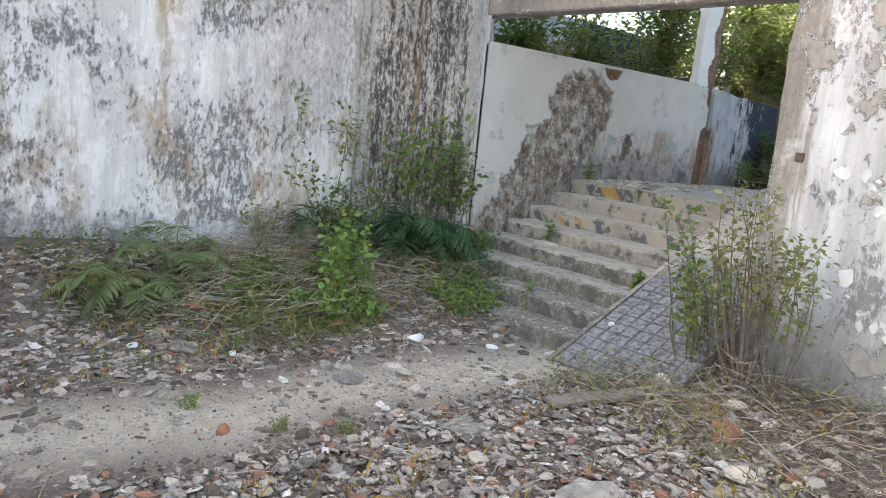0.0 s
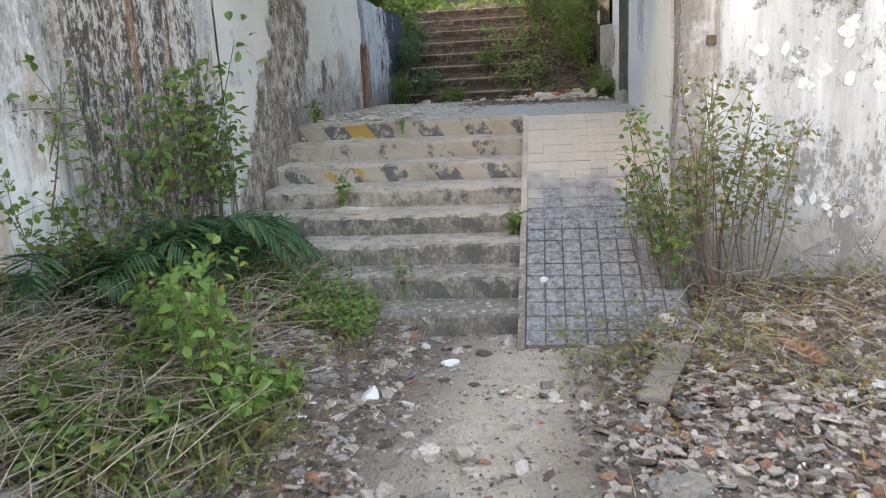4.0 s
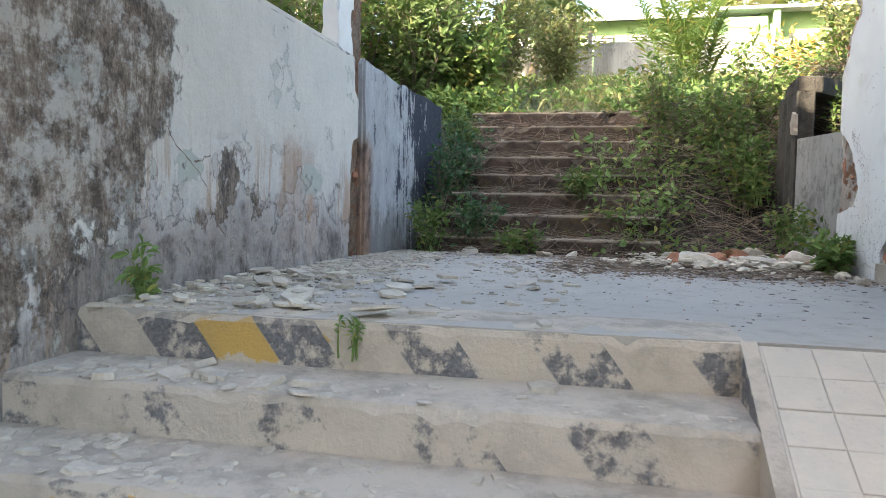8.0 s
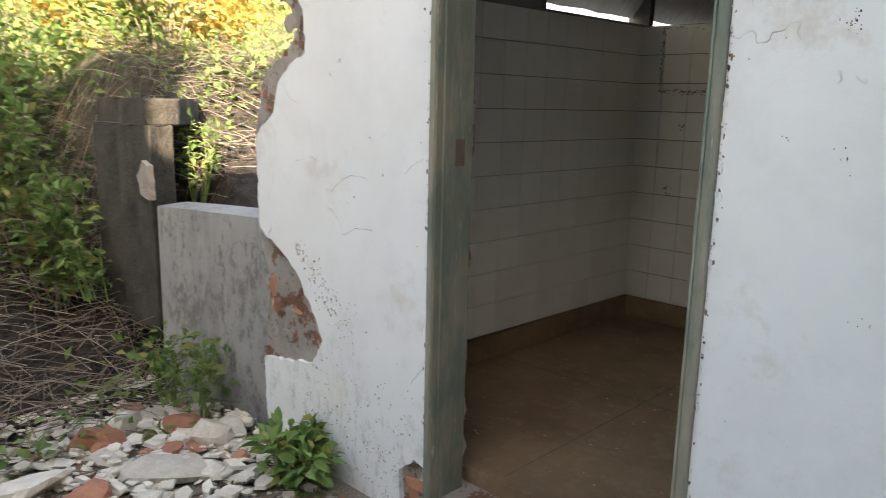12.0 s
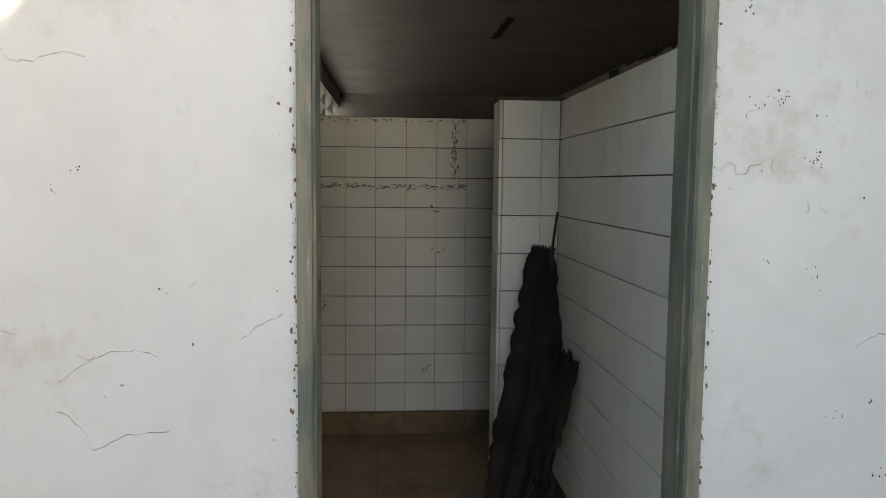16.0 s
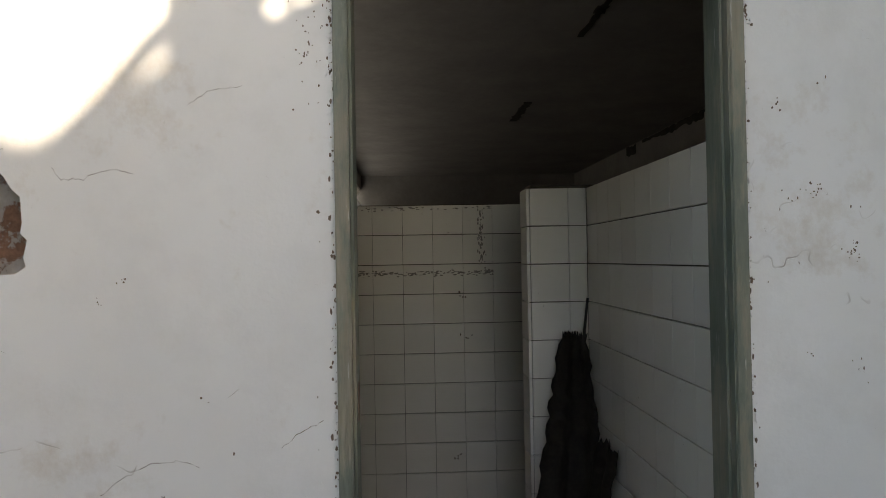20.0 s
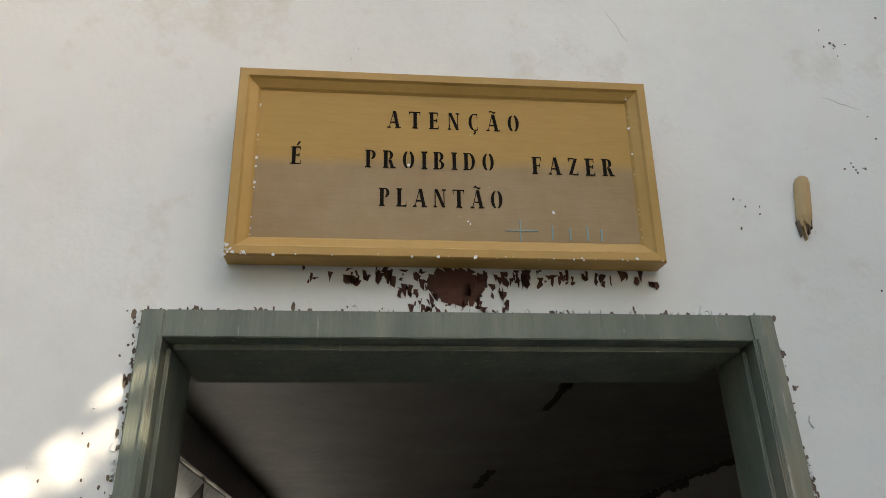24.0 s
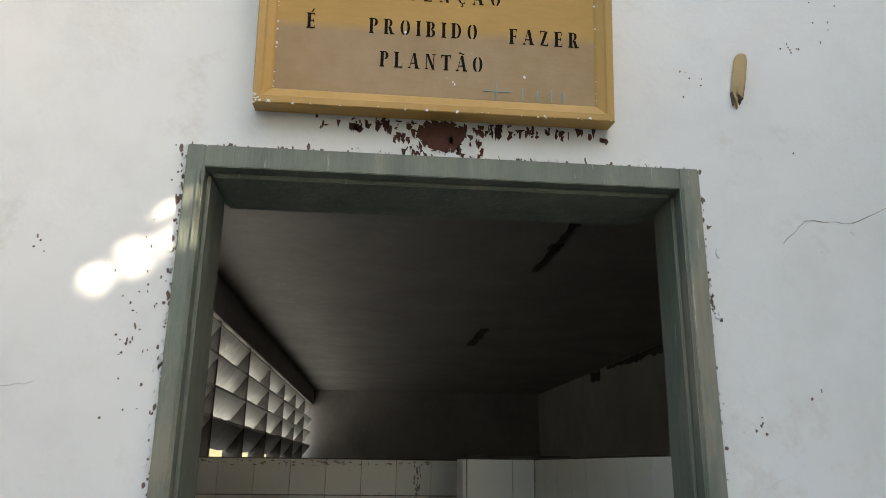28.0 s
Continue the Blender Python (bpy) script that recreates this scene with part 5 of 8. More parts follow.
        for _ in range(r.choice((1, 1, 2, 4))):
            chip(brown, y + r.gauss(0, 0.012), z + r.gauss(0, 0.012), r.uniform(0.0008, 0.0025), r.uniform(0.001, 0.005), WALL_R - 0.0012)
    for y, z, n, sy, sz in ((7.223, 3.009, 5, 0.006, 0.008), (7.142, 2.831, 14, 0.012, 0.012), (7.060, 2.708, 22, 0.009, 0.016), (8.496, 2.236, 3, 0.003, 0.003), (7.162, 2.488, 3, 0.004, 0.004),
                            (8.573, 2.67, 5, 0.008, 0.004), (8.622, 2.631, 4, 0.004, 0.006), (8.411, 2.427, 3, 0.006, 0.003), (7.02, 3.76, 6, 0.02, 0.02), (7.09, 3.70, 5, 0.012, 0.01), (7.06, 3.95, 9, 0.012, 0.014), (7.29, 3.62, 5, 0.02, 0.03)):
        for _ in range(n):
            chip(brown, r.gauss(y, sy), r.gauss(z, sz), r.uniform(0.0008, 0.0026), r.uniform(0.0008, 0.0034), WALL_R - 0.0012)
    for i in range(420):
        f = r.random()
        y, z = 8.83 - 0.28 * f, 2.03 - 0.25 * f
        spread = 0.012 + 0.03 * f
        if i > 190:
            y, z, spread = r.uniform(8.22, 8.80), 1.78 - 0.55 * r.random() ** 0.6, 0.03
        chip(brown, y + r.gauss(0, spread), z + r.gauss(0, spread), 0.0008 + 0.003 * r.random() ** 2, 0.001 + 0.005 * r.random() ** 2, WALL_R - 0.0012)
    cracks = Soup()
    for line in (((8.632, 2.184), (8.595, 2.168), (8.574, 2.139), (8.558, 2.098), (8.491, 2.129), (8.407, 2.137)), ((8.706, 2.897), (8.692, 2.873), (8.645, 2.874), (8.592, 2.894), (8.55, 2.884)),
                 ((8.62, 2.238), (8.58, 2.273), (8.525, 2.304), (8.469, 2.306), (8.426, 2.292)), ((8.263, 2.326), (8.223, 2.357), (8.177, 2.379)), ((8.90, 2.60), (8.86, 2.55), (8.80, 2.53)), ((8.44, 3.02), (8.40, 3.05), (8.33, 3.06)),
                 ((6.95, 2.30), (6.90, 2.33), (6.80, 2.32)), ((7.15, 3.32), (7.10, 3.36), (7.02, 3.36), (6.93, 3.40))):
        pts = []
        for (a, b), (c, d) in zip(line, line[1:]):
            for k in range(6):
                pts.append((a + (c - a) * k / 6 + r.gauss(0, 0.0018), b + (d - b) * k / 6 + r.gauss(0, 0.0018)))
        pts.append(line[-1])
        for (a, b), (c, d) in zip(pts, pts[1:]):
            w = r.uniform(0.0002, 0.0009)
            cracks.add([(WALL_R - 0.0009, a, b - w), (WALL_R - 0.0009, c, d - w), (WALL_R - 0.0009, c, d + w), (WALL_R - 0.0009, a, b + w)], [(0, 1, 2, 3)])
    cracks.make("hair_cracks", M["rust_pale"], bpy.data.objects["wall_door"], "fine brown cracks in the paint")
    brown.make("plaster_chips", M["rust_pale"], bpy.data.objects["wall_door"], "brown chips knocked out of the paint")
    pale.make("plaster_curls", M["door_wall"], bpy.data.objects["wall_door"], "lifted curls of white paint")


LEAN = Matrix.Translation((WALL_R - 0.004, 7.74, 3.512)) @ Euler((0, radians(-5.5), 0)).to_matrix().to_4x4() @ Matrix.Translation((-WALL_R, -7.74, -3.512))


def crescent(c, rx, ry, thick, side, a0=-75, a1=75):
    """One side of a stencilled round letter: fat in the middle, thin at its ends."""
    out, inner = [], []
    for k in range(13):
        a = radians(a0 + (a1 - a0) * k / 12)
        out.append((c[0] + side * rx * math.cos(a), c[1] + ry * math.sin(a)))
        inner.append((c[0] + side * (rx - thick) * math.cos(a), c[1] + (ry - 0.035) * math.sin(a)))
    return [[out[k], out[k + 1], inner[k + 1], inner[k]] for k in range(12)]


def glyph(ch):
    """The strokes of a stencilled roman capital in a box 1 high, and its width."""
    T, t = 0.24, 0.06
    def bar(x0, x1, y0, y1):
        return [[(x0, y0), (x1, y0), (x1, y1), (x0, y1)]]
    def stem(x, w=T):
        return bar(x, x + w, 0.03, 0.97) + bar(x - 0.07, x + w + 0.07, 0, t) + bar(x - 0.07, x + w + 0.07, 1 - t, 1)
    def slope(x0, x1, w, y0=0.0, y1=1.0):
        return [[(x0, y0), (x0 + w, y0), (x1 + w, y1), (x1, y1)]]
    def tick(x, y, up):
        return [[(x - 0.02, y), (x + 0.05, y), (x + 0.05, y + up * 0.24)]]
    wave = [[(0.18 + 0.09 * k, 1.12 + 0.05 * math.sin(k * 1.25)), (0.27 + 0.09 * k, 1.12 + 0.05 * math.sin((k + 1) * 1.25)), (0.27 + 0.09 * k, 1.19 + 0.05 * math.sin((k + 1) * 1.25)), (0.18 + 0.09 * k, 1.19 + 0.05 * math.sin(k * 1.25))] for k in range(5)]
    e = stem(0.05) + bar(0.3, 0.62, 0, t) + bar(0.3, 0.58, 1 - t, 1) + bar(0.3, 0.5, 0.48, 0.48 + t) + tick(0.58, 0.03, 1) + tick(0.54, 0.97, -1) + bar(0.48, 0.53, 0.40, 0.62)
    a = slope(0.05, 0.36, 0.05) + slope(0.56, 0.32, 0.22) + bar(0.22, 0.52, 0.30, 0.30 + t) + bar(-0.04, 0.18, 0, t) + bar(0.5, 0.86, 0, t)
    c = crescent((0.42, 0.5), 0.40, 0.5, 0.20, -1, -88, 88) + bar(0.42, 0.6, 0.96, 1.0) + bar(0.42, 0.62, 0, 0.04) + tick(0.58, 0.98, -1.2) + tick(0.58, 0.04, 0.8)
    o = crescent((0.38, 0.5), 0.36, 0.5, 0.21, -1) + crescent((0.42, 0.5), 0.36, 0.5, 0.21, 1)
    p = stem(0.05) + crescent((0.34, 0.74), 0.32, 0.26, 0.20, 1, -80, 80)
    shapes = {"A": (a, 0.84), "\u00c3": (a + wave, 0.84), "T": (stem(0.28) + bar(0.0, 0.24, 1 - t, 1) + bar(0.52, 0.76, 1 - t, 1) + tick(0.0, 0.97, -1) + tick(0.70, 0.97, -1), 0.76),
              "E": (e, 0.66), "\u00c9": (e + [[(0.30, 1.08), (0.40, 1.08), (0.58, 1.28), (0.46, 1.28)]], 0.66), "N": (bar(0.08, 0.14, 0.03, 1) + slope(0.56, 0.08, 0.20) + bar(0.66, 0.72, 0, 0.97) + bar(0, 0.24, 0, t) + bar(0.56, 0.82, 1 - t, 1), 0.82),
              "\u00c7": (c + [[(0.38, -0.03), (0.46, -0.03), (0.50, -0.16), (0.40, -0.24), (0.34, -0.20), (0.42, -0.13)]], 0.68), "O": (o, 0.80), "P": (p, 0.68), "R": (p + slope(0.52, 0.34, 0.21, 0, 0.46) + bar(0.48, 0.82, 0, t), 0.80),
              "I": (stem(0.05), 0.32), "B": (p + crescent((0.34, 0.25), 0.36, 0.25, 0.20, 1, -80, 80), 0.74), "D": (stem(0.05) + crescent((0.34, 0.5), 0.42, 0.5, 0.20, 1, -84, 84), 0.78),
              "F": (stem(0.05) + bar(0.3, 0.6, 1 - t, 1) + bar(0.3, 0.5, 0.48, 0.48 + t) + tick(0.56, 0.97, -1) + bar(0.48, 0.53, 0.40, 0.62), 0.62), "L": (stem(0.05) + bar(0.3, 0.62, 0, t) + tick(0.58, 0.03, 1.2), 0.66),
              "Z": (slope(0.02, 0.42, 0.22, 0.03, 0.97) + bar(0.02, 0.40, 1 - t, 1) + bar(0.26, 0.66, 0, t) + tick(0.02, 0.97, -1) + tick(0.60, 0.03, 1), 0.68)}
    return shapes[ch]


def letters(text, y0, y1, z, high, parent):
    """Black stencilled roman capitals between two ends of a line, read from the passage."""
    wide = 0.78
    glyphs = [glyph(ch) for ch in text]
    spare = (y0 - y1) / high / wide - sum(w for _, w in glyphs)
    gap, at = spare / max(1, len(glyphs) - 1), 0.0
    for shape, w in glyphs:
        heap = Soup()
        for k, quad in enumerate(shape):
            front = [LEAN @ Vector((-2.1908 - 0.00002 * k, y0 - (at + u) * high * wide, z + v * high)) for u, v in quad]
            back = [LEAN @ Vector((-2.1898, y0 - (at + u) * high * wide, z + v * high)) for u, v in quad]
            m = len(quad)
            heap.add(front + back, [tuple(range(m))] + [(i, (i + 1) % m, m + (i + 1) % m, m + i) for i in range(m)])
        heap.make("letter", M["ink"], parent, "black stencilled letter")
        at += w + gap


def build_sign():
    y0, y1, z0, z1 = 7.445, 8.047, 3.512, 3.801
    sign = thing("sign_board", "ochre wooden notice board with black stencilled Portuguese lettering", "sign", (WALL_R, 7.74, z0))
    def leaning(bm):
        bm.transform(LEAN)
        return bm
    panel = part("panel", leaning(box(-2.190, WALL_R, y0 + 0.012, y1 - 0.012, z0 + 0.012, z1 - 0.012)), M["sign"], sign)
    flat, w = 0.013, 0.031
    outer = [(y0, z0), (y1, z0), (y1, z1), (y0, z1)]
    def inset(d):
        return [(y0 + d, z0 + d), (y1 - d, z0 + d), (y1 - d, z1 - d), (y0 + d, z1 - d)]
    for i in range(4):
        j = (i + 1) % 4
        bm = bmesh.new()
        rings = []
        for k in (i, j):
            levels = ((0.0, WALL_R + 0.002), (0.0, -2.200), (0.002, -2.203), (flat, -2.2025), (flat + 0.003, -2.199), (w - 0.004, -2.1935), (w, -2.1895), (w, WALL_R + 0.002))
            rings.append([bm.verts.new((x, *inset(d)[k])) for d, x in levels])
        a, b = rings
        for k in range(8):
            bm.faces.new((a[k], b[k], b[(k + 1) % 8], a[(k + 1) % 8]))
        bm.faces.new(a), bm.faces.new(b[::-1])
        part("moulding", leaning(bm), M["ochre"], sign)
    r = random.Random(8)
    worn = Soup()
    spots = [(y1 - r.random() ** 2 * 0.03, z0 + r.random() ** 2 * 0.016) for _ in range(26)] + [(r.uniform(y0, y1), z0 + r.uniform(0, 0.004)) for _ in range(22)]
    spots += [(y1 - w, r.uniform(z0 + 0.03, z1 - 0.05)) for _ in range(12)] + [(y0 + w, r.uniform(z0 + 0.03, z1 - 0.02)) for _ in range(12)] + [(r.uniform(y0 + w, y1 - w), r.uniform(z0 + w, z1 - w)) for _ in range(9)]
    for y, z in spots:
        e = 0.0006 + 0.0022 * r.random() ** 2
        far = min(y - y0, y1 - y, z - z0, z1 - z)
        x = -2.2036 if far < flat else (-2.1905 if far > w else -2.1990)
        worn.add([LEAN @ Vector((x, y + e * c * r.uniform(0.6, 1.6), z + e * q * r.uniform(0.6, 1.6))) for c, q in ((1, 0), (0.3, 0.9), (-0.8, 0.6), (-0.7, -0.7), (0.4, -0.9))], [(0, 1, 2, 3, 4)])
    tagged(worn.make("paint_loss", M["white"], sign, "white undercoat where ochre paint chipped"), kind="stuff")
    letters("ATEN\u00c7\u00c3O", 7.833, 7.640, 3.716, 0.0275, panel)
    letters("\u00c9", 7.968, 7.954, 3.653, 0.0275, panel)
    letters("PROIBIDO", 7.864, 7.680, 3.651, 0.0275, panel)
    letters("FAZER", 7.624, 7.503, 3.648, 0.0275, panel)
    letters("PLANT\u00c3O", 7.844, 7.670, 3.592, 0.0275, panel)
    for k, y in enumerate((7.60, 7.575, 7.55, 7.53)):
        part("chalk_mark", leaning(box(-2.1911, -2.190, y, y + 0.0022, 3.546, 3.568 - 0.004 * (k % 2))), M["cyan"], panel, "faint blue stroke")
    part("chalk_mark", leaning(box(-2.1912, -2.190, 7.622, 7.668, 3.5585, 3.5600)), M["cyan"], panel, "faint blue cross")
    part("chalk_mark", leaning(box(-2.1914, -2.190, 7.646, 7.6475, 3.537, 3.576)), M["cyan"], panel, "faint blue cross")
    peg = thing("wooden_peg", "broken yellow wooden peg driven into plaster", "peg", (WALL_R, 7.185, 3.58))
    bm = bmesh.new()
    rings = []
    for k, (z, s) in enumerate(((3.592, 0.75), (3.606, 1.0), (3.64, 1.0), (3.664, 0.98), (3.673, 0.8), (3.677, 0.4))):
        rings.append([bm.verts.new((WALL_R - 0.005 + 0.010 * s * math.cos(a), 7.207 - (z - 3.572) * 0.18 + 0.0125 * s * math.sin(a), z + (0.008 * math.sin(a * 5) if k < 1 else 0))) for a in [2 * math.pi * i / 14 for i in range(14)]])
    for a, b in zip(rings, rings[1:]):
        for i in range(14):
            bm.faces.new((a[i], a[(i + 1) % 14], b[(i + 1) % 14], b[i]))
    bm.faces.new(rings[0][::-1])
    bm.faces.new(rings[-1])
    part("peg", bm, M["wood"], peg)
    for y, z, h in ((7.212, 3.598, 0.026), (7.206, 3.600, 0.034), (7.199, 3.598, 0.022), (7.203, 3.592, 0.014), (7.194, 3.600, 0.016)):
        part("splinter", slab([(y - 0.0028, z), (y + 0.0028, z), (y + 0.0012, z - h * 0.6), (y + 0.0004, z - h)], "x", WALL_R - 0.008, WALL_R - 0.0005), M["rust_pale"] if h < 0.03 else M["wood"], peg)
    # Rust run under the board.
    r = random.Random(5)
    stain = Soup()
    for i in range(190):
        y = r.gauss(7.74, 0.09) if i < 140 else r.uniform(7.45, 7.9)
        h, w = r.uniform(0.003, 0.020), r.uniform(0.002, 0.009)
        z = 3.512 - r.random() * (0.062 if abs(y - 7.74) < 0.08 else 0.02)
        v = [(WALL_R - 0.0015, y + w * r.uniform(-1, 1) * 0.5 + w * c, z + h * s) for c, s in ((-0.5, 0), (0.5, 0.1), (0.35, -0.7), (0, -1.0), (-0.4, -0.5))]
        stain.add(v, [(0, 1, 2, 3, 4)])
    core = [(7.72, 3.512), (7.76, 3.512), (7.78, 3.49), (7.765, 3.465), (7.73, 3.455), (7.70, 3.47), (7.695, 3.50)]
    rim = ragged(core, 0.0035, 0.0055, 2)
    stain.add([(WALL_R - 0.001, *p) for p in rim], [tuple(range(len(rim)))])
    stain.make("rust_stain", M["rust"], bpy.data.objects["wall_door"], "dark red rust runs")


def charred_sheet(left, right, waves, top_seed):
    """A corrugated sheet with broken edges between two bent border lines."""
    r = random.Random(top_seed)
    bm = bmesh.new()
    rows, n, m = [], 36, 40
    for j in range(n + 1):
        f = j / n * (len(left) - 1)
        i = min(len(left) - 2, int(f))
        a, b = left[i].lerp(left[i + 1], f - i), right[i].lerp(right[i + 1], f - i)
        across = (b - a).normalized()
        away = across.cross(Vector((0, 0, 1))).normalized()
        a, b = a + across * r.uniform(-0.012, 0.006), b + across * r.uniform(-0.006, 0.009)
        row = []
        for k in range(m + 1):
            u = k / m
            p = a.lerp(b, u) + away * 0.013 * math.sin(u * waves * 2 * math.pi)
            lift = r.uniform(-0.014, 0.012) if j in (0, n) else 0.0
            row.append(bm.verts.new((p.x, max(p.y, 7.296), max(p.z + lift, FLOOR + 0.003))))
        rows.append(row)
    for a, b in zip(rows, rows[1:]):
        for i in range(m):
            bm.faces.new((a[i], a[i + 1], b[i + 1], b[i]))
    bmesh.ops.solidify(bm, geom=bm.faces[:], thickness=0.005)
    return bm


def build_sheet():
    """Two charred corrugated sheets leaning in the corner, with a thin rod."""
    sheet = thing("corrugated_sheet", "tall charred corrugated sheet leaning against the tiled pilaster", "sheet", (-1.05, 7.5, FLOOR))
    left = [Vector(p) for p in ((-0.835, 7.402, 2.414), (-0.91, 7.474, 2.10), (-0.995, 7.555, 1.75), (-1.02, 7.61, FLOOR))]
    right = [Vector(p) for p in ((-0.845, 7.31, 2.40), (-1.03, 7.312, 2.06), (-1.11, 7.37, 1.75), (-1.20, 7.52, FLOOR))]
    part("sheet", charred_sheet(left, right, 2.4, 6), M["black"], sheet)
    sheet = thing("corrugated_sheet", "short charred sheet leaning against the taller one", "sheet", (-1.12, 7.42, FLOOR))
    left = [Vector(p) for p in ((-1.04, 7.32, 2.055), (-1.12, 7.40, 1.72), (-1.215, 7.50, FLOOR))]
    right = [Vector(p) for p in ((-1.235, 7.310, 2.045), (-1.15, 7.355, 1.70), (-1.17, 7.43, FLOOR))]
    part("sheet", charred_sheet(left, right, 1.6, 7), M["black"], sheet)
    rod = thing("iron_rod", "thin dark iron rod leaning in the corner", "rod", (-0.95, 7.45, FLOOR))
    v, f = tube([(-0.93, 7.46, FLOOR), (-0.90, 7.38, 2.0), (-0.85, 7.302, 2.54)], [0.007, 0.007, 0.005], 6)
    soup("rod", v, f, M["black"], rod)


def build_rear():
    """The old stairs up the bank, the render wall and the block beside it."""
    rear = tagged(new("rear_stairs"), "overgrown mossy concrete stairs up the bank", "stairs", kind="structure")
    r = random.Random(9)
    for k in range(8):
        y, z = 9.62 + 0.325 * k, 1.32 + 0.177 * k
        bm = bmesh.new()
        rows = []
        for i in range(31):
            x = -5.02 + 1.85 * i / 30
            chip = 0.045 * max(0.0, r.gauss(-0.1, 0.8))
            prof = [(y + 0.012 * r.random(), z - 0.32), (y + 0.01 * r.random(), z - 0.035 - chip), (y + 0.012 + chip, z - 0.006 - chip * 0.4), (y + 0.06, z + r.uniform(-0.014, 0.012)), (y + 0.36, z + 0.008)]
            rows.append([bm.verts.new((x, *p)) for p in prof])
        for a, b in zip(rows, rows[1:]):
            for j in range(4):
                bm.faces.new((a[j], b[j], b[j + 1], a[j + 1]))
        for end in (rows[0], rows[-1]):
            bm.faces.new(end + [bm.verts.new((end[0].co.x, y + 0.36, z - 0.32))])
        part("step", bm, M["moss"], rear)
    bm = slab(ragged([(-2.055, 9.02), (-2.145, 9.36), (-2.265, 9.74), (-2.09, 9.80), (-1.93, 9.40), (-1.88, 9.06)], 0.09, 0.006, 3), "z", 1.0, 2.075, 0.006)
    structure("wall_retaining", bm, M["retain"], "short grey rendered retaining wall with dark runs")
    block = thing("concrete_block", "dark mossy concrete box with an open cavity on the bank", "concrete block", (-2.0, 10.1, 1.9))
    part("lid", slab(ragged([(-2.255, 9.84), (-2.08, 9.86), (-1.80, 10.22), (-1.66, 10.52), (-2.20, 10.50)], 0.08, 0.012, 7), "z", 2.415, 2.535, 0.008), M["block"], block)
    part("back", slab(ragged([(-2.18, 1.80), (-1.20, 1.80), (-1.20, 2.34), (-1.62, 2.40), (-2.18, 2.43)], 0.09, 0.014, 8), "y", 10.30, 10.46), M["block"], block)
    part("post", slab(ragged([(-2.27, 9.76), (-2.14, 9.80), (-2.13, 10.40), (-2.26, 10.40)], 0.06, 0.010, 9), "z", 1.50, 2.42, 0.008), M["block"], block)
    part("plaster_patch", slab(ragged([(9.745, 2.10), (9.83, 2.12), (9.86, 2.20), (9.80, 2.27), (9.755, 2.25)], 0.03, 0.010, 11), "x", -2.292, -2.262), M["mortar"], block, "pale patch of broken plaster")


# ---- plants ----
def bush(name, label, at, height, spread, stems, per_stem, size, leaf_mat, seed, category="shrub", stem_mat="bark", wide=0.5, low=0.25, lean=(0, 0), group="", near=True):
    """A shrub: bent stems with side twigs, and leaves along their outer parts."""
    r = random.Random(seed)
    base = Vector((at[0], at[1], float(terrain(at[0], at[1])) if len(at) < 3 else at[2]))
    plant = thing(name, label, category, base, group)
    wood, pts, ways, sizes = Soup(), [], [], []
    for _ in range(stems):
        if near:
            wood = Soup()
        a = r.uniform(0, 2 * math.pi)
        out = Vector((math.cos(a), math.sin(a), 0)) * r.uniform(0.1, 1.0) * spread + Vector((lean[0], lean[1], 0))
        top = base + out + Vector((0, 0, height * r.uniform(0.55, 1.0)))
        foot = base + Vector((math.cos(a), math.sin(a), 0)) * 0.06 * r.random() + Vector((0, 0, -0.05))
        bend = Vector((r.gauss(0, 0.22), r.gauss(0, 0.22), 0)) * height
        line = []
        for i in range(6):
            f = i / 5
            line.append(foot.lerp(top, f) + bend * f * (1 - f) - out * f * (1 - f) * 0.5)
        thick = 0.003 + 0.0036 * height
        wood.add(*tube(line, [thick * (1 - 0.75 * i / 5) for i in range(6)], 4))
        for _ in range(per_stem):
            f = low + (1 - low) * r.random() ** 0.7
            i = min(4, int(f * 5))
            p = line[i].lerp(line[i + 1], f * 5 - i)
            way = Vector((r.gauss(0, 1), r.gauss(0, 1), r.gauss(0.15, 0.6))).normalized()
            p = p + way * r.random() ** 1.5 * spread * 0.35
            pts.append(p), ways.append(way), sizes.append(size * r.uniform(0.5, 1.2))
        for _ in range(5):
            f = 0.35 + 0.6 * r.random()
            i = min(4, int(f * 5))
            p = line[i].lerp(line[i + 1], f * 5 - i)
            q = p + Vector((r.gauss(0, 1), r.gauss(0, 1), r.gauss(0.4, 0.5))).normalized() * spread * 0.4
            wood.add(*tube([p, p.lerp(q, 0.5) + Vector((0, 0, 0.01)), q], [thick * 0.4, thick * 0.3, thick * 0.15], 3))
        if near:
            wood.make("stem", M[stem_mat], plant)
    if not near:
        wood.make("branchwork", M[stem_mat], plant)
    v, f = blades(pts, ways, sizes, wide, droop=0.12 if near else 0.0, fine=near)
    soup("foliage", v, f, M[leaf_mat], plant)
    return plant


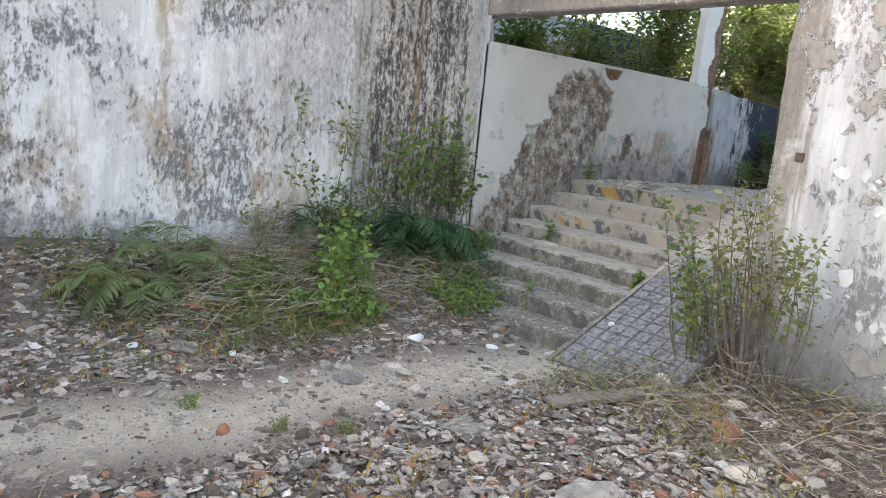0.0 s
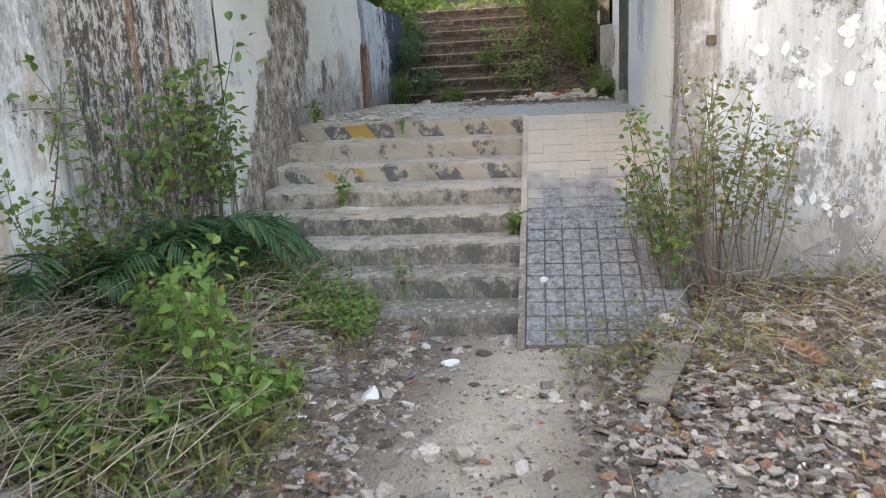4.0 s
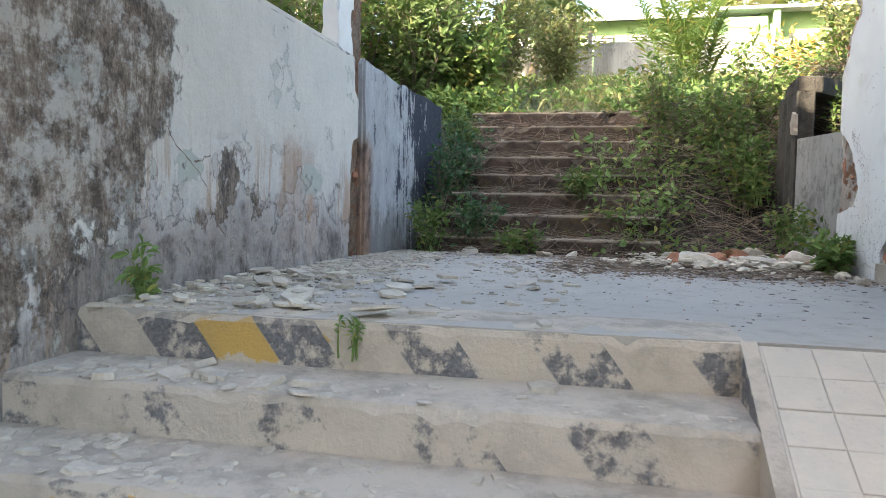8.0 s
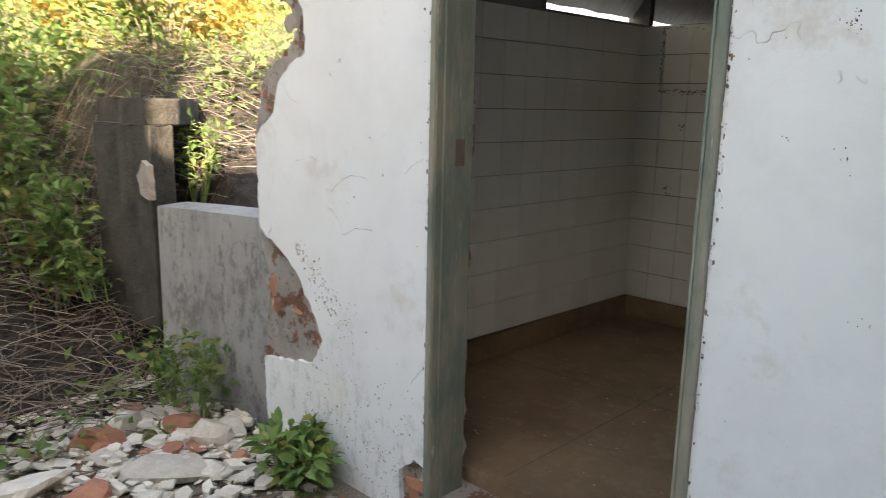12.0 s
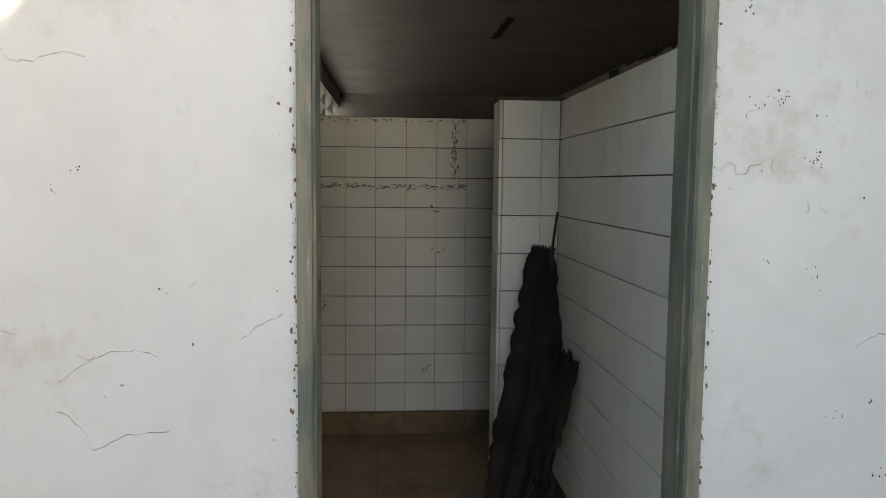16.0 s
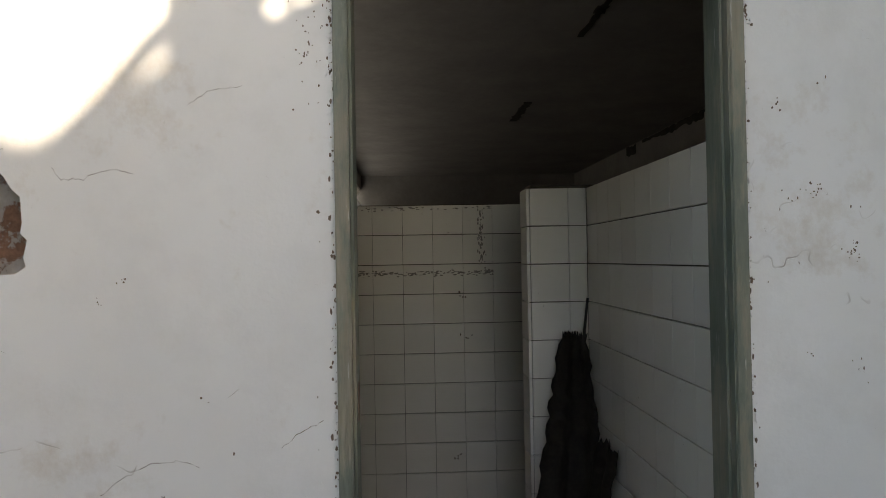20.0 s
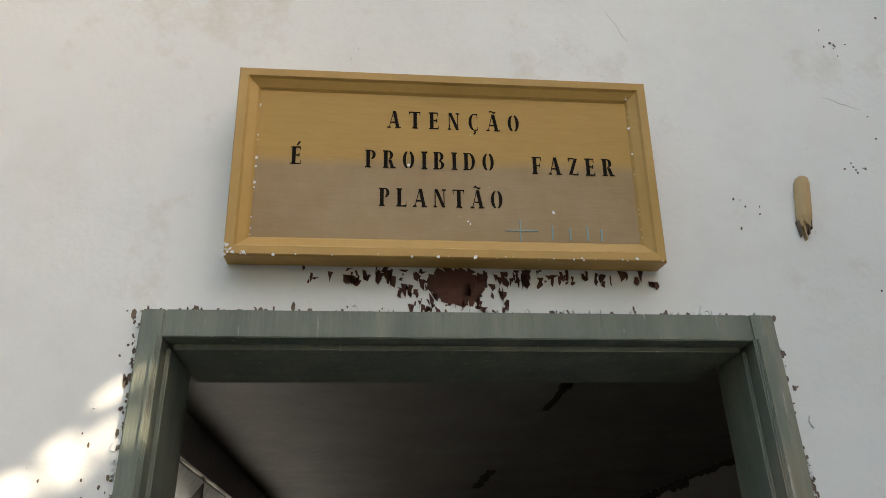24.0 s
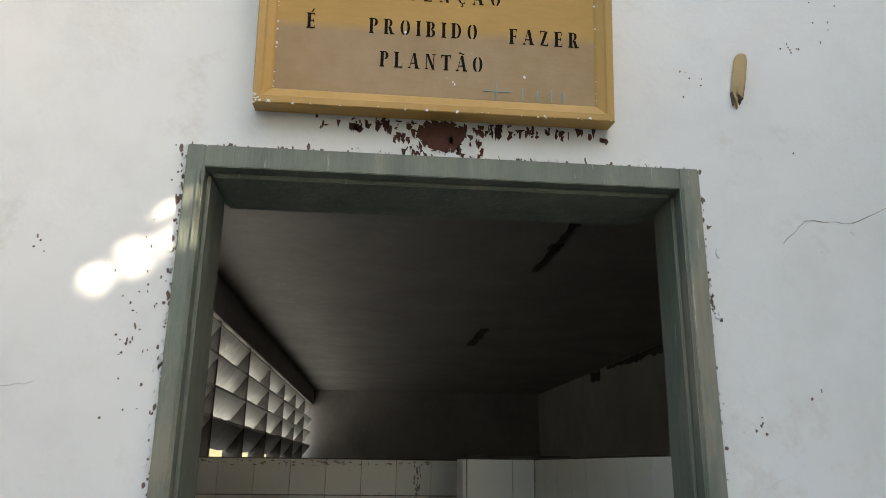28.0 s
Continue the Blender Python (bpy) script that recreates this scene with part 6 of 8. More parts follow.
def frond_plant(name, label, at, fronds, length, leaflet, leaf_mat, seed, rise=0.7, pairs=26, category="fern", trunk=0.0, droop=1.0, group="", wide=0.16):
    """A fern, or with a trunk a palm: arching ribs with paired leaflets."""
    r = random.Random(seed)
    z = float(terrain(at[0], at[1])) if len(at) < 3 else at[2]
    base = Vector((at[0], at[1], z))
    plant = thing(name, label, category, base, group)
    crown = base.copy()
    if trunk:
        crown = base + Vector((r.gauss(0, 0.25), r.gauss(0, 0.25), trunk))
        line = [base.lerp(crown, i / 8) + Vector((0.08 * math.sin(i * 0.5), 0, 0)) for i in range(9)]
        line[0].z -= 0.2
        v, f = tube(line, [0.13 - 0.006 * i for i in range(9)], 8)
        soup("trunk", v, f, M["bark"], plant, smooth=True)
    for k in range(fronds):
        blade, pts, ways, sizes = Soup(), [], [], []
        a = 2 * math.pi * (k + r.uniform(-0.3, 0.3)) / fronds * (1 if k % 2 else 1.618)
        out, size = Vector((math.cos(a), math.sin(a), 0)), length * r.uniform(0.7, 1.1)
        up = rise * r.uniform(0.6, 1.3)
        line = []
        for i in range(9):
            f = i / 8
            line.append(crown + out * size * (f * 0.80) + Vector((0, 0, size * (up * f - droop * up * 0.95 * f * f))))
        blade.add(*tube(line, [length * 0.009 * (1.1 - i / 8) for i in range(9)], 4))
        for j in range(pairs):
            f = 0.12 + 0.86 * j / pairs
            i = min(7, int(f * 8))
            p = line[i].lerp(line[i + 1], f * 8 - i)
            along = (line[i + 1] - line[i]).normalized()
            side = along.cross(Vector((0, 0, 1))).normalized()
            for s in (-1, 1):
                way = side * s + along * 0.55 + Vector((0, 0, r.uniform(-0.35, 0.0)))
                pts.append(p), ways.append(way), sizes.append(leaflet * math.sin(math.pi * min(0.97, 0.12 + f * 0.85)) * r.uniform(0.85, 1.1))
        v, f = blades(pts, ways, sizes, wide, 0.03, 0.08, spin=False)
        blade.add(v, f).make("frond", M[leaf_mat], plant)
    return plant


def tree(name, label, at, trunk, height, crown, clumps, leaves, size, leaf_mat, seed, group="", hang=0.0):
    """A tapered trunk with limbs, and a crown of many clumps of leaves with gaps."""
    r = random.Random(seed)
    base = Vector((at[0], at[1], float(terrain(at[0], at[1]))))
    plant = thing(name, label, "tree", base, group)
    top = base + Vector((r.gauss(0, 0.3), r.gauss(0, 0.3), height))
    wood = Soup()
    line = [base.lerp(top, i / 6) + Vector((r.gauss(0, 0.06), r.gauss(0, 0.06), 0)) for i in range(7)]
    line[0].z -= 0.3
    wood.add(*tube(line, [trunk * (1 - 0.8 * i / 6) for i in range(7)], 8))
    pts, ways, sizes = [], [], []
    for _ in range(clumps):
        a, u = r.uniform(0, 2 * math.pi), r.random()
        mid = top + Vector((math.cos(a) * crown[0], math.sin(a) * crown[1], 0)) * math.sqrt(r.random()) + Vector((0, 0, crown[2] * (u * 2 - 1)))
        start = line[r.randint(2, 6)]
        wood.add(*tube([start, start.lerp(mid, 0.5) + Vector((0, 0, 0.15)), mid], [trunk * 0.3, trunk * 0.18, trunk * 0.05], 5))
        rad = Vector((r.uniform(0.5, 1), r.uniform(0.5, 1), r.uniform(0.35, 0.7))) * min(crown) * 0.55
        for _ in range(leaves):
            d = Vector((r.gauss(0, 1), r.gauss(0, 1), r.gauss(0, 1))).normalized()
            q = d * r.random() ** 0.4
            pts.append(mid + Vector((q.x * rad.x, q.y * rad.y, q.z * rad.z)))
            ways.append(d + Vector((r.gauss(0, 0.5), r.gauss(0, 0.5), r.gauss(-hang, 0.5)))), sizes.append(size * r.uniform(0.6, 1.2))
    wood.make("trunk", M["bark"], plant)
    v, f = blades(pts, ways, sizes, 0.5)
    soup("crown", v, f, M[leaf_mat], plant)
    return plant


def cover(name, label, category, n, area, low, high, leaf_mat, wide, up, seed, where=None, lift=0.0):
    """Low growth or litter over a stretch of ground, as one mass."""
    r = np.random.default_rng(seed)
    x, y = r.uniform(area[0], area[1], n * 3), r.uniform(area[2], area[3], n * 3)
    clump = np.sin(x * 2.3 + seed) * np.sin(y * 2.9 + 1.7 * seed) + 0.5 * np.sin(x * 5.7) * np.sin(y * 6.1 + seed)
    keep = clump + r.normal(0, 0.5, n * 3) > 0.1
    if where is not None:
        keep &= where(x, y)
    x, y = x[keep][:n], y[keep][:n]
    n = len(x)
    p = np.stack([x, y, terrain(x, y) + lift * r.random(n)], 1)
    d = np.stack([r.normal(0, 1, n), r.normal(0, 1, n), np.abs(r.normal(up, 0.4, n))], 1)
    v, f = blades(p, d, r.uniform(low, high, n), wide, 0.08, 0.15)
    return tagged(soup(name, v, f, M[leaf_mat]), label, category, kind="stuff")


def twigs(name, label, n, area, length, seed, lift=0.15, rise=0.35, where=None, height=None, material="twig"):
    """A tangle of thin dry stalks."""
    r = random.Random(seed)
    heap = Soup()
    made = 0
    while made < n:
        x, y = r.uniform(area[0], area[1]), r.uniform(area[2], area[3])
        if where is not None and not where(x, y):
            continue
        made += 1
        z = float(terrain(x, y)) if height is None else height(x, y)
        a, s = r.uniform(0, 2 * math.pi), length * r.uniform(0.4, 1.2)
        p = Vector((x, y, z + lift * r.random()))
        q = p + Vector((math.cos(a) * s, math.sin(a) * s, s * r.uniform(-0.1, rise)))
        ground = (float(terrain(q.x, q.y)) if height is None else height(q.x, q.y))
        q.z = max(q.z, ground + 0.01)
        m = p.lerp(q, 0.5) + Vector((r.gauss(0, 0.05), r.gauss(0, 0.05), r.uniform(0, 0.09))) * s
        heap.add(*tube([p, m, q], [0.0027, 0.0022, 0.0012], 3))
    return tagged(heap.make(name, M[material]), label, "dry stalks", kind="stuff")


def shards(name, label, n, area, low, high, seed, where=None, height=None, material="rubble", lift=0.0):
    """Flat broken pieces lying about, as one mass."""
    r = random.Random(seed)
    verts, faces = [], []
    made = 0
    while made < n:
        x, y = r.uniform(area[0], area[1]), r.uniform(area[2], area[3])
        if where is not None and r.random() > where(x, y):
            continue
        made += 1
        z = float(terrain(x, y)) if height is None else height(x, y)
        s = low + (high - low) * r.random() ** 2.5
        k, a0 = r.randint(4, 6), r.uniform(0, 6.28)
        t = s * r.uniform(0.10, 0.32)
        stretch = r.uniform(0.32, 0.95)
        tilt = 0.25 if height is None else 0.10
        turn = Euler((r.gauss(0, tilt), r.gauss(0, tilt), r.uniform(0, 6.28))).to_matrix()
        at = Vector((x, y, z + t * 0.3 + lift * r.random()))
        ring = [(math.cos(a0 + 6.283 * i / k) * s * r.uniform(0.7, 1.1), math.sin(a0 + 6.283 * i / k) * s * stretch * r.uniform(0.7, 1.1)) for i in range(k)]
        b = len(verts)
        for u, v in ring:
            verts.append(at + turn @ Vector((u, v, -t * 0.5)))
        for u, v in ring:
            verts.append(at + turn @ Vector((u * 0.9, v * 0.9, t * 0.5)))
        faces.append(tuple(b + k + i for i in range(k)))
        for i in range(k):
            faces.append((b + i, b + (i + 1) % k, b + k + (i + 1) % k, b + k + i))
    return tagged(soup(name, verts, faces, M[material]), label, "rubble", kind="stuff")


def step_height(x, y):
    """The top of stairs, ramp or landing at a place."""
    if x > STEP_R and y < 6.1:
        return max(0.0, ramp_z(y))
    k = sum(1 for e in RISERS if y > e + 0.02)
    return RISE * k


def off_path(x, y):
    line = 0.13 * abs(y - 1.9) - 3.32 - 0.55 * float(smooth(1.2, -0.4, y))
    return 0.15 + 0.85 * float(smooth(0.25, 0.75, abs(x - line)))


def build_forecourt():
    shards("rubble_forecourt", "loose broken slate, mortar and brick over the forecourt", 27000, (-6.3, 2.2, -1.6, 4.4), 0.010, 0.070, 21, off_path)
    shards("rubble_pale", "pale heap of broken slate chips", 9500, (-2.8, 1.2, -0.2, 3.3), 0.010, 0.055, 22, lambda x, y: off_path(x, y) * 0.9, lift=0.03)
    shards("grit_path", "fine grit on the trodden earth", 17000, (-5.2, -1.8, -1.0, 4.1), 0.003, 0.021, 23)
    shards("gravel_fine", "fine gravel and crumbs between the rubble", 15000, (-5.9, 0.9, -1.0, 4.2), 0.003, 0.013, 31)
    cover("leaf_litter", "brown dead leaves and bark over the forecourt", "litter", 14000, (-6.3, 1.5, -1.2, 4.4), 0.015, 0.05, "litter", 0.5, 0.1, 14, where=lambda x, y: np.abs(x + 3.35) > 0.45, lift=0.03)
    r = random.Random(12)
    lumps = (("mortar_lump", "grey lump of broken concrete on the ground", "concrete", 0.13, -4.38, 1.28), ("mortar_lump", "grey flat slab of broken mortar", "concrete", 0.155, -2.51, 2.17),
             ("mortar_lump", "large flat slab of grey broken concrete", "concrete", 0.20, -1.59, 2.14), ("brick_piece", "broken red brick among weeds", "brick", 0.12, -1.66, 3.54),
             ("white_scrap", "crumpled white plastic scrap on the litter", "white", 0.08, -3.88, 2.90), ("white_scrap", "small white plaster crumb on the path", "white", 0.045, -3.55, 3.40),
             ("white_scrap", "small white plaster crumb at the ramp foot", "white", 0.04, -2.77, 3.85), ("white_scrap", "small white plaster crumb on the ramp", "white", 0.035, -3.02, 4.17),
             ("white_scrap", "white torn scrap beside the rubble", "white", 0.05, -4.2, 1.55), ("white_scrap", "white torn scrap beside the rubble", "white", 0.045, -4.55, 1.0),
             ("brick_piece", "broken red brick half sunk in litter", "brick", 0.10, -4.35, 2.45), ("brick_piece", "broken red brick half sunk in litter", "brick", 0.08, -4.9, 1.6), ("brick_piece", "rounded red brick piece", "brick", 0.07, -3.1, 1.0), ("mortar_lump", "grey flat slab of broken mortar", "stone", 0.105, -3.37, 2.41), ("mortar_lump", "grey flat slab of broken mortar", "concrete", 0.13, -3.48, 2.02),
             ("brick_piece", "curved shard of red roof tile", "brick", 0.10, -1.61, 3.40), ("brick_piece", "broken red brick among weeds", "brick", 0.075, -1.13, 3.30), ("mortar_lump", "pale rounded mortar lump", "stone", 0.075, -1.04, 3.34), ("mortar_lump", "pale flat mortar slab", "stone", 0.11, -1.79, 3.90), ("mortar_lump", "pale flat mortar slab", "stone", 0.10, -1.32, 3.10))
    for i, (name, label, m, s, x, y) in enumerate(lumps):
        z = step_height(x, y) if y > 3.9 else float(terrain(x, y))
        if s > 0.15:
            outline = [(s * c * r.uniform(0.75, 1.1), s * 0.75 * e * r.uniform(0.75, 1.1)) for c, e in ((1, 0), (0.75, 0.6), (0.1, 1), (-0.6, 0.8), (-1, 0.1), (-0.7, -0.7), (0.2, -0.9), (0.8, -0.6))]
            bm = slab(ragged(outline, 0.03, 0.014, i), "z", 0, s * 0.22, 0.003)
            for v in bm.verts:
                v.co.z += (0.016 * math.sin(v.co.x * 31 + i) * math.sin(v.co.y * 27) + r.uniform(-0.006, 0.006)) * (v.co.z > 0.01)
            bm.transform(pose(x, y, z - 0.012, 5, -4, 35 * i))
        else:
            bm = lump((x, y, z - s * 0.08), s, i + 40, 0.35 if s > 0.1 else 0.5)
        ob = part(name, bm, M[m])
        tagged(ob, label, "rubble piece" if m != "white" else "scrap")
    for i in range(46):
        x, y = r.uniform(-5.8, 0.8), r.uniform(-0.8, 3.9)
        if off_path(x, y) < 0.6:
            continue
        s = r.uniform(0.04, 0.10)
        m = ("brick", "stone", "concrete")[min(2, int(r.random() * 4))]
        ob = part("brick_piece" if m == "brick" else "mortar_lump", lump((x, y, float(terrain(x, y)) - s * 0.1), s, i + 200, r.uniform(0.3, 0.6)), M[m])
        tagged(ob, "broken red brick among rubble" if m == "brick" else "broken lump of mortar among rubble", "rubble piece", "rubble lumps in the forecourt")
    plank = thing("plank", "short weathered grey plank lying on rubble", "plank", (-2.4, 3.2, 0.03))
    bm = bmesh.new()
    box(-0.34, 0.34, -0.07, 0.07, 0, 0.03, 0.004, bm)
    bm.transform(pose(-2.40, 3.22, 0.035, 2, -3, 70))
    part("board", bm, M["plank"], plank)
    # Plants along the long wall and at the corner.
    frond_plant("fern", "dusty grey-green fern against the mildewed wall", (-5.15, 1.20), 13, 0.74, 0.17, "fern", 3, 1.35, 24, droop=1.25, group="ferns", wide=0.17)
    frond_plant("fern", "dusty grey-green fern against the mildewed wall", (-5.50, 1.62), 12, 0.78, 0.16, "fern", 8, 1.7, 24, droop=1.1, group="ferns", wide=0.17)
    frond_plant("fern", "fern with yellowing fronds beside the wall", (-5.42, 1.05), 8, 0.62, 0.15, "olive", 14, 1.2, 22, droop=1.2, group="ferns", wide=0.16)
    for k, (x, y, n, s) in enumerate(((-5.12, 3.62, 10, 0.84), (-4.98, 3.92, 9, 0.70), (-5.42, 3.52, 9, 0.84), (-5.22, 3.98, 8, 0.70), (-5.62, 3.15, 9, 0.74))):
        frond_plant("fern", "deep green feathery palm seedling at the wall corner", (x, y), n, s, 0.27, "palm", 5 + k, 2.0, 24, droop=1.05, group="palm seedlings", wide=0.10)
    for k, (x, y, z) in enumerate(((-4.95, 3.98, 0.15), (-4.70, 4.02, 0.15), (-5.0, 4.32, 0.30), (-4.98, 4.64, 0.45), (-4.62, 3.78, 0.0), (-4.40, 3.72, 0.0))):
        bush("herb", "small leafy weed growing over the worn steps", (x, y, z), (0.42, 0.34, 0.40, 0.28, 0.36, 0.30)[k], 0.16, 8, 16, 0.05, "herb" if k % 2 else "bush", 240 + k, "weed", "herb", 0.6)
    bush("shrub", "leafy shrub climbing the stained wall corner", (-5.45, 4.12), 1.50, 0.66, 18, 36, 0.078, "herb", 31, low=0.42, wide=0.62)
    bush("shrub", "leafy shrub climbing the stained wall corner", (-5.70, 3.80), 1.35, 0.66, 17, 36, 0.075, "herb", 30, low=0.4, wide=0.62)
    bush("shrub", "leafy shrub climbing the stained wall", (-5.92, 3.62), 1.30, 0.50, 14, 36, 0.075, "bush", 26, low=0.35, wide=0.6)
    bush("shrub", "leafy shrub hanging beside the wall end", (-5.28, 4.32), 1.30, 0.30, 12, 36, 0.070, "bush", 27, low=0.5, wide=0.62)
    bush("shrub", "thin half-bare shrub against the wall", (-5.98, 3.25), 1.70, 0.60, 15, 50, 0.055, "herb", 32, low=0.5)
    bush("shrub", "low leafy shrub spreading along the wall", (-5.62, 3.22), 0.85, 0.50, 14, 42, 0.06, "bush", 28, low=0.2, wide=0.6)
    bush("shrub", "low green shrub at the wall foot", (-5.80, 2.55), 0.5, 0.50, 10, 20, 0.050, "olive", 29, low=0.3)
    for k, (x, y, h, s, n) in enumerate(((-4.53, 2.60, 0.84, 0.20, 9), (-4.74, 2.80, 0.60, 0.24, 8), (-4.40, 2.45, 0.36, 0.22, 8), (-4.34, 2.72, 0.24, 0.18, 8), (-5.00, 2.95, 0.50, 0.24, 8), (-4.66, 2.30, 0.16, 0.14, 6))):
        bush("herb", "bright green broad-leaved nettle before the ferns", (x, y), h, s, n, 15, 0.070, "nettle", 33 + k, "weed", "herb", 0.70, 0.12, group="nettles by the stairs")
    cover("grass_corner", "yellow-green grass and seedlings among the dry stalks", "grass", 1600, (-5.5, -4.15, 1.5, 2.9), 0.05, 0.17, "olive", 0.14, 1.2, 19, lift=0.05)
    cover("weeds_mat", "low mat of bright weeds at the foot of the steps", "weeds", 1500, (-4.85, -4.05, 3.45, 4.05), 0.02, 0.055, "herb", 0.6, 0.7, 17, lift=0.16)
    bush("herb", "thin seedling against the mildewed wall", (-6.15, 2.4), 0.75, 0.12, 3, 14, 0.05, "bush", 37, "weed", "twig", 0.5, 0.45)
    bush("herb", "thin seedling against the mildewed wall", (-6.3, 1.75), 0.9, 0.10, 2, 12, 0.06, "olive", 38, "weed", "twig", 0.5, 0.5)
    bush("herb", "small weed growing from a stair joint", (-3.22, 4.72, 0.45), 0.22, 0.09, 7, 14, 0.045, "herb", 39, "weed", "herb", 0.6)
    bush("herb", "small weed growing from a stair joint", (-4.55, 5.1, 0.6), 0.32, 0.07, 4, 10, 0.05, "herb", 41, "weed", "herb", 0.6)
    bush("herb", "small weed growing from a stair joint", (-3.95, 4.2, 0.15), 0.30, 0.08, 4, 10, 0.045, "herb", 42, "weed", "herb", 0.6)
    bush("herb", "tuft of weed on the landing edge", (-4.28, 6.09, 1.14), 0.10, 0.05, 6, 8, 0.03, "herb", 43, "weed", "herb", 0.4)
    bush("herb", "tuft of weed in the landing corner", (-5.1, 6.25, LANDING), 0.2, 0.1, 7, 9, 0.06, "herb", 44, "weed", "herb", 0.4)
    # The tall half-dry shrub in front of the facade.
    for k, (x, y, h, s, n, m, lean) in enumerate(((-2.08, 4.25, 1.10, 0.34, 10, "olive", (-0.16, -0.05)), (-1.92, 4.20, 1.42, 0.34, 13, "olive", (-0.02, -0.08)), (-1.72, 4.22, 1.15, 0.3, 9, "olive", (0.06, -0.05)), (-2.20, 4.15, 0.80, 0.26, 8, "herb", (-0.14, 0.0)))):
        plant = bush("shrub", "broad-leaved shrub with tiny white flowers before the facade", (x, y), h, s, n, 32, 0.050, m, 45 + k, low=0.45, lean=lean, wide=0.66, stem_mat="dead", group="shrubs before the facade")
        r2 = random.Random(60 + k)
        bloom = Soup()
        for _ in range(46):
            a, q = r2.uniform(0, 6.28), r2.random() ** 0.5
            p = Vector((x + lean[0] + math.cos(a) * s * q, y + lean[1] + math.sin(a) * s * q, float(terrain(x, y)) + h * r2.uniform(0.55, 1.02)))
            for e in range(3):
                o = p + Vector((r2.gauss(0, 0.012), r2.gauss(0, 0.012), r2.gauss(0, 0.008)))
                bloom.add([o + Vector((0.005, 0, 0)), o + Vector((0, 0.005, 0.002)), o + Vector((-0.005, 0, 0)), o + Vector((0, -0.005, 0.003)), o + Vector((0, 0, 0.006))], [(0, 1, 4), (1, 2, 4), (2, 3, 4), (3, 0, 4)])
        bloom.make("blossom", M["white"], plant, "tiny white flowers")
    bush("shrub", "slender broad-leaved stems leaning over the ramp", (-2.32, 4.12), 1.40, 0.24, 8, 24, 0.052, "herb", 52, low=0.5, lean=(-0.20, -0.02), wide=0.7, stem_mat="dead", group="shrubs before the facade")
    # Curled flakes of paint on the facade.
    r3 = random.Random(71)
    facade = bpy.data.objects["wall_facade"]
    nests = ((-1.60, 1.66), (-1.42, 1.57), (-1.36, 1.39), (-1.51, 0.84), (-1.33, 0.74), (-1.08, 1.69), (-1.25, 1.50), (-0.95, 1.40), (-0.85, 1.80), (-1.16, 0.60), (-0.6, 1.6))
    for k in range(44):
        cx, cz = nests[k % len(nests)]
        x, z, s = r3.gauss(cx, 0.07), r3.gauss(cz, 0.07), 0.014 + 0.050 * r3.random() ** 2
        if x < -1.9 or z < 0.5:
            continue
        curl, a0 = r3.uniform(0.15, 0.5), r3.uniform(0, 6.28)
        way = (math.cos(a0), math.sin(a0))
        ring = [(math.cos(6.283 * i / 8) * s * r3.uniform(0.35, 1.3), math.sin(6.283 * i / 8) * s * r3.uniform(0.35, 1.3)) for i in range(8)]
        bm = bmesh.new()
        rows = []
        for depth in (0.0, 0.0025):
            rows.append([bm.verts.new((x + u, FRONT - 0.002 - depth - max(0.0, (u * way[0] + v * way[1]) / s + 0.2) ** 2 * s * curl, z + v)) for u, v in ring + [(0, 0)]])
        for i in range(8):
            bm.faces.new((rows[0][i], rows[0][(i + 1) % 8], rows[0][8]))
            bm.faces.new((rows[1][i], rows[1][(i + 1) % 8], rows[1][8]))
            bm.faces.new((rows[0][i], rows[0][(i + 1) % 8], rows[1][(i + 1) % 8], rows[1][i]))
        part("paint_flake", bm, M["chalk"], facade)
    twigs("dry_stalks_facade", "dry bare stalks before the facade", 380, (-2.5, 0.2, 2.9, 4.45), 0.30, 3, 0.25, 0.6)
    twigs("dead_stalks_facade", "dense brown dead stalks and weeds before the facade", 1500, (-2.75, 0.3, 3.0, 4.45), 0.14, 33, 0.10, 0.7, material="dead")
    twigs("dry_stalks_wall", "tangle of dry stalks along the wall", 700, (-6.0, -4.4, 1.3, 4.2), 0.45, 4, 0.2, 0.4)
    twigs("dry_stalks_corner", "heap of pale dry stalks between ferns and stairs", 520, (-5.7, -4.55, 2.0, 3.7), 0.42, 15, 0.22, 0.3)
    twigs("dead_stalks_corner", "brown dead stalks in the litter by the stairs", 800, (-5.4, -3.9, 1.6, 3.85), 0.20, 16, 0.06, 0.4, where=lambda x, y: off_path(x, y) > 0.5, material="dead")
    for k, (x, y, h) in enumerate(((-4.95, 2.66, 0.36), (-4.6, 2.9, 0.34), (-5.0, 2.2, 0.30), (-4.85, 1.95, 0.24))):
        bush("herb", "bright green broad-leaved weed among dry stalks", (x, y), h, 0.22, 8, 16, 0.06, "herb" if k % 2 else "bush", 330 + k, "weed", "herb", 0.65)
    for k, (x, y) in enumerate(((-3.45, 0.95), (-2.75, 1.55), (-4.55, 1.75), (-4.35, 2.15), (-4.75, 2.05), (-2.95, 1.25))):
        bush("herb", "small yellow-green weed among the rubble", (x, y), 0.10, 0.07, 9, 14, 0.022, "olive" if k % 2 else "herb", 310 + k, "weed", "herb", 0.5, 0.1)
    twigs("dry_stalks_court", "scattered dry stalks over the rubble", 380, (-5.6, 1.0, -0.5, 4.2), 0.25, 5, 0.05, 0.25, where=lambda x, y: off_path(x, y) > 0.6)
    cover("weeds_wall", "low weeds and seedlings along the wall", "weeds", 2600, (-6.4, -4.2, 0.6, 4.5), 0.02, 0.06, "bush", 0.5, 0.6, 3, lift=0.12)
